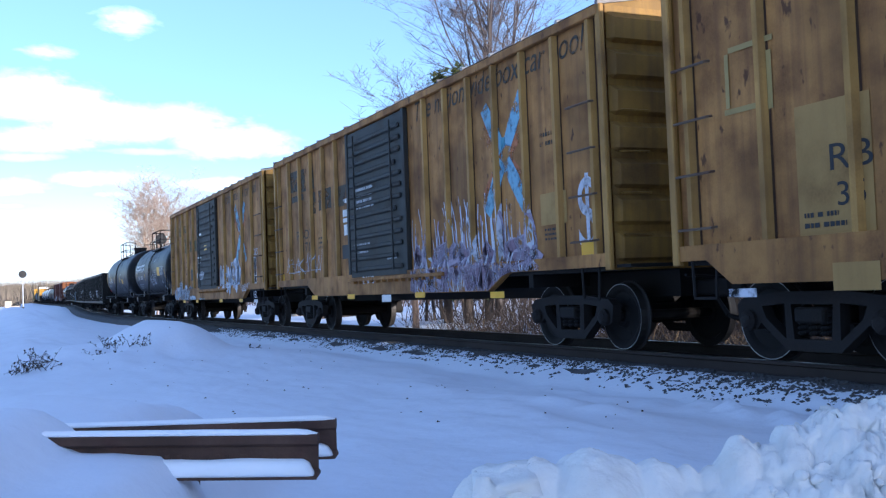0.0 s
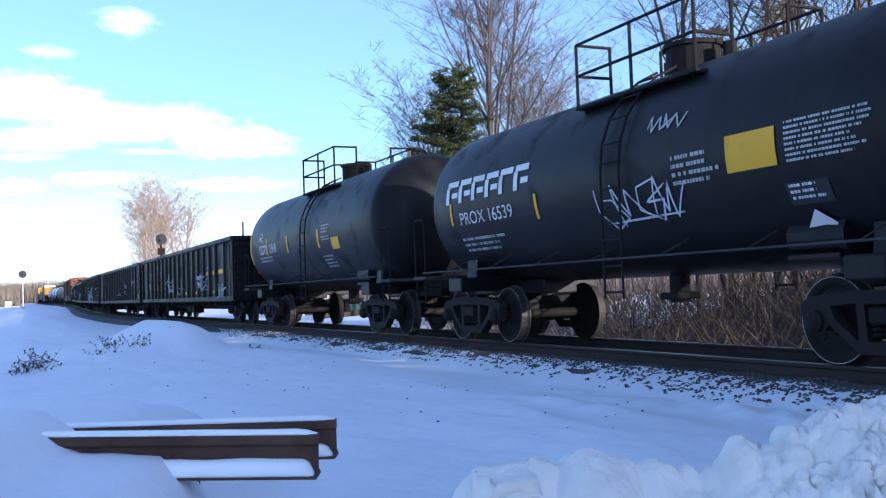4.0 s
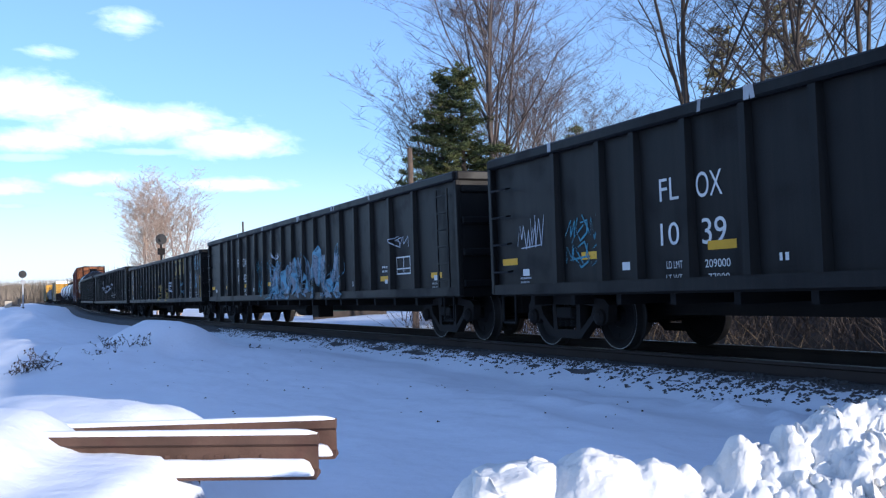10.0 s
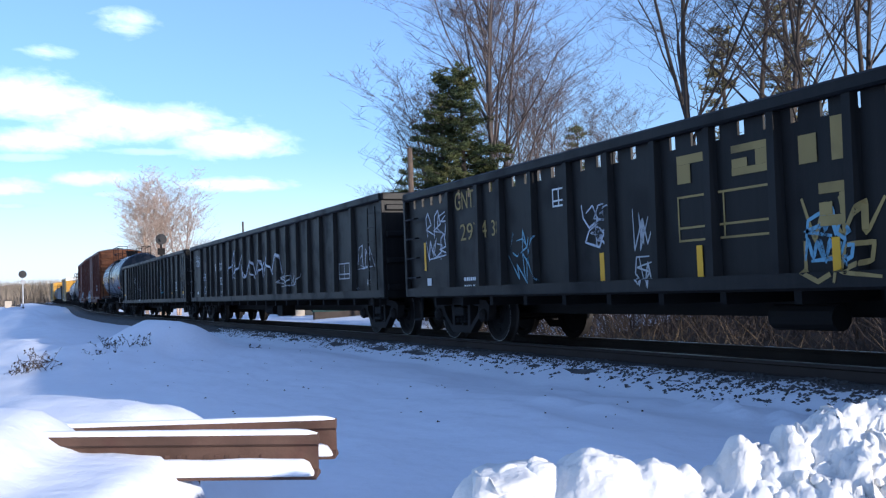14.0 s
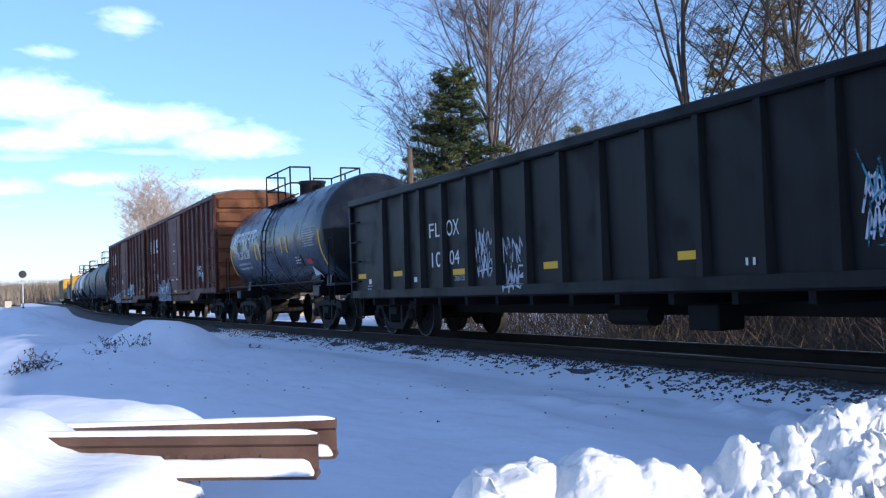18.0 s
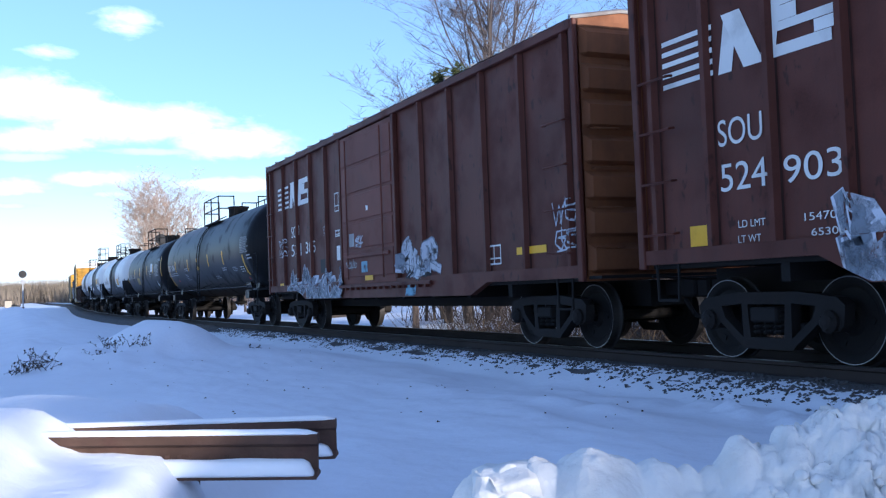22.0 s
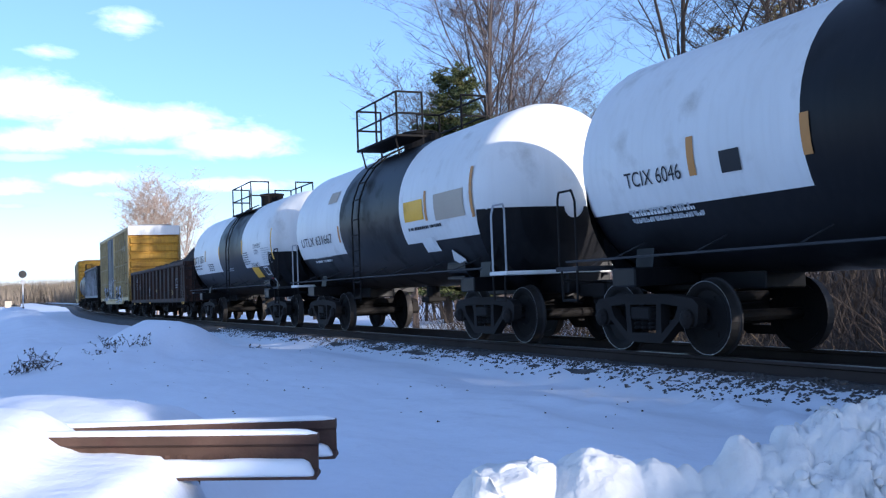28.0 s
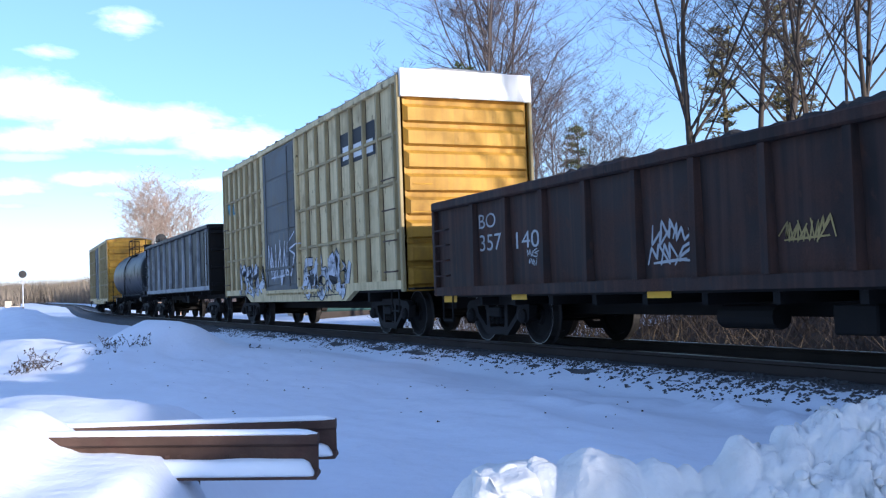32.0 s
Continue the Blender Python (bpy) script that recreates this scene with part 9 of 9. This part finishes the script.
def disc_signal(place, height, size, label, pale):
    thing = tagged(new("railway_signal"), label, "signal")
    thing.matrix_basis = pose(*place)
    bm = bmesh.new()
    rod(bm, (0, 0, -0.3), (0, 0, height), 0.09, 10)
    part("mast", bm, M_MARKGREY if pale else M_STEEL, thing)
    bm = bmesh.new()
    rod(bm, (0, -0.10, height), (0, -0.06, height), size, 20)
    head = part("disc", bm, M_MARKBLK, thing, "round black backing disc")
    bm = bmesh.new()
    lathe(bm, [(-0.34, 0.13), (-0.34, 0.15), (-0.10, 0.15), (-0.10, 0.05)], 14, "Y")
    for v in bm.verts:
        v.co.z += height
    part("hood", bm, M_MARKBLK, head)
    bm = bmesh.new()
    block(bm, -0.16, 0.16, -0.05, 0.35, height - 0.22, height + 0.22, 0.03)
    part("lamp_case", bm, M_STEEL, head)
    bm = bmesh.new()
    block(bm, -0.25, 0.25, -0.2, 0.2, height - size - 0.75, height - size - 0.25, 0.02)
    part("number_board", bm, M_MARKGREY if pale else M_STEEL, thing)
    return thing


disc_signal(spot(8.82, 78), 6.1, 0.42, "round-disc railway signal on a dark mast", False)
disc_signal(spot(1.62, 140), 5.0, 0.50, "round-disc railway signal on a pale mast", True)
for a, d, w, h, txt, mt in ((1.25, 138, 0.5, 0.9, "pale line-side equipment cabinet", M_BEIGE), (1.5, 139, 0.4, 0.6, "dark line-side equipment cabinet", M_STEEL), (0.9, 160, 0.5, 1.6, "cream cabinet beside the far line", M_BEIGE)):
    bm = bmesh.new()
    block(bm, -w, w, -w, w, -0.2, h, 0.03)
    box = tagged(new("relay_cabinet"), txt, "cabinet", "line-side cabinets")
    box.matrix_basis = pose(*spot(a, d))
    part("case", bm, mt, box)
    bm = bmesh.new()
    block(bm, -w - 0.05, w + 0.05, -w - 0.05, w + 0.05, h + 0.004, h + 0.08, 0.02)
    part("lid", bm, M_STEEL, box)

# small cream shed and a covered woodpile beyond the line
shed = tagged(new("shed"), "small cream shed lit by the sun beyond the line", "shed")
shed.matrix_basis = pose(*spot(16.9, 70), 0, 0, -10)
bm = bmesh.new()
block(bm, -1.3, 1.3, -1.5, 1.5, -0.2, 2.1)
part("wall", bm, M_BEIGE, shed)
bm = bmesh.new()
for s in (-1, 1):
    prism(bm, [(-1.7, 2.12), (1.7, 2.12), (1.7, 2.2), (-1.7, 2.2)], 0, s * 1.5)
for v in bm.verts:
    v.co.z += 0.7 * (1 - abs(v.co.x) / 1.5)
part("roof", bm, M_ROOF, shed)
bm = bmesh.new()
block(bm, -0.4, 0.4, -1.53, -1.502, 0.0, 1.8, 0.01)
part("door", bm, M_DOORGREY, shed)
M_TARP = surface("green_tarpaulin", (0.05, 0.10, 0.09), 0.5, tint=0.3, bump=0.1)
pile = tagged(new("woodpile"), "low woodpile under a dull green tarpaulin", "woodpile")
pile.matrix_basis = pose(*spot(19.3, 60), 0, 0, -25)
bm = bmesh.new()
block(bm, -2.2, 2.2, -0.5, 0.5, -0.2, 0.75, 0.12)
part("logs", bm, M_BARK, pile)
bm = bmesh.new()
block(bm, -2.3, 2.3, -0.58, 0.58, 0.30, 0.86, 0.15)
part("tarpaulin", bm, M_TARP, pile)


# dry weeds and fallen leaves poking through the snow
def weed(place, height, spread, count, seed, label, material):
    rs = random.Random(seed)
    thing = tagged(new("dry_weed"), label, "weed", "dry weeds")
    thing.matrix_basis = pose(*place)
    vs, fs = [], []
    for _ in range(count):
        start = Vector((rs.uniform(-spread, spread) * 0.5, rs.uniform(-spread, spread) * 0.5, -0.03))
        pts = bent(rs, start, Vector((rs.uniform(-1, 1), rs.uniform(-1, 1), 1.0)), height * rs.uniform(0.4, 1.0), 4, 0.35, -0.05)
        tube(vs, fs, pts, 0.006, 0.003, 3)
        for _ in range(3):
            c = pts[rs.randint(1, 4)]
            d = Vector((rs.uniform(-1, 1), rs.uniform(-1, 1), rs.uniform(-0.5, 1))).normalized() * rs.uniform(0.03, 0.08)
            s = d.cross(Vector((0.2, 0.5, 0.8))).normalized() * 0.02
            k = len(vs)
            vs += [tuple(c), tuple(c + d * 0.5 + s), tuple(c + d), tuple(c + d * 0.5 - s)]
            fs.append((k, k + 1, k + 2, k + 3))
    tagged(put("stem", from_lists("stem", vs, fs, material), thing), kind="stuff")
    return thing


def on_snow(u, d):
    x, y, _ = at_view(u, d, 0)
    return (x, y, snow_height(x, y))


for i, (px, d, h, s, c) in enumerate(((-0.418, 17.5, 0.55, 0.5, 26), (-0.435, 17.0, 0.35, 0.3, 14), (-0.412, 18.5, 0.3, 0.5, 16), (-0.322, 20.0, 0.34, 1.0, 26), (-0.335, 20.5, 0.25, 0.8, 20), (-0.348, 19.5, 0.2, 0.6, 14), (-0.196, 21.0, 0.15, 0.3, 6))):
    weed(on_snow(px * d, d), h, s, c, 90 + i, "dry brown weed poking through the snow", M_BARK)
for i, (u, d) in enumerate(((-0.66, 3.02), (-0.425, 3.05))):
    weed(on_snow(u, d), 0.045, 0.05, 7, 120 + i, "curled dead leaf on the snow", M_BARK)
rs = random.Random(77)
vs, fs = [], []
for _ in range(90):
    x, y = rs.uniform(1.5, 6.2), 3.5 + 18 * rs.random() ** 1.3
    z = snow_height(x, y) + 0.003
    r = rs.uniform(0.006, 0.02)
    k = len(vs)
    vs += [(x - r, y - r * 0.4, z), (x + r, y - r * 0.5, z), (x + r * 0.3, y + r, z + r * 0.7), (x, y, z + r * 0.9)]
    fs += [(k, k + 1, k + 3), (k + 1, k + 2, k + 3), (k + 2, k, k + 3)]
tagged(new("debris", from_lists("debris", vs, fs, M_BARK)), "specks of bark and cinder on the snow", "debris", kind="stuff")


# ---- what moves ----
def gone(t):
    """How far the train has rolled towards the camera stand by then."""
    return 9.9532 * t + 0.0034 * t * t


def motions():
    for car, middle in TRAIN:
        rows = []
        for t in range(33):
            y = middle - gone(t)
            (x0, z0), (x1, z1) = ((swing(v), climb(v)) for v in (y - 5.5, y + 5.5))
            rows.append((t, pose(TRACK + (x0 + x1) / 2, y, (z0 + z1) / 2, math.degrees(math.atan2(z1 - z0, 11.0)), 0, -math.degrees(math.atan2(x1 - x0, 11.0)))))
        walk(car, rows)
    for ws, y in WHEELSETS:
        base = ws.location.copy()
        rows = []
        for k in range(0, 961, 2):
            t = k / FPS
            rows.append((t, Matrix.Translation(base) @ Matrix.Rotation(gone(t) / WHEEL_R, 4, "X")))
        walk(ws, rows)


motions()
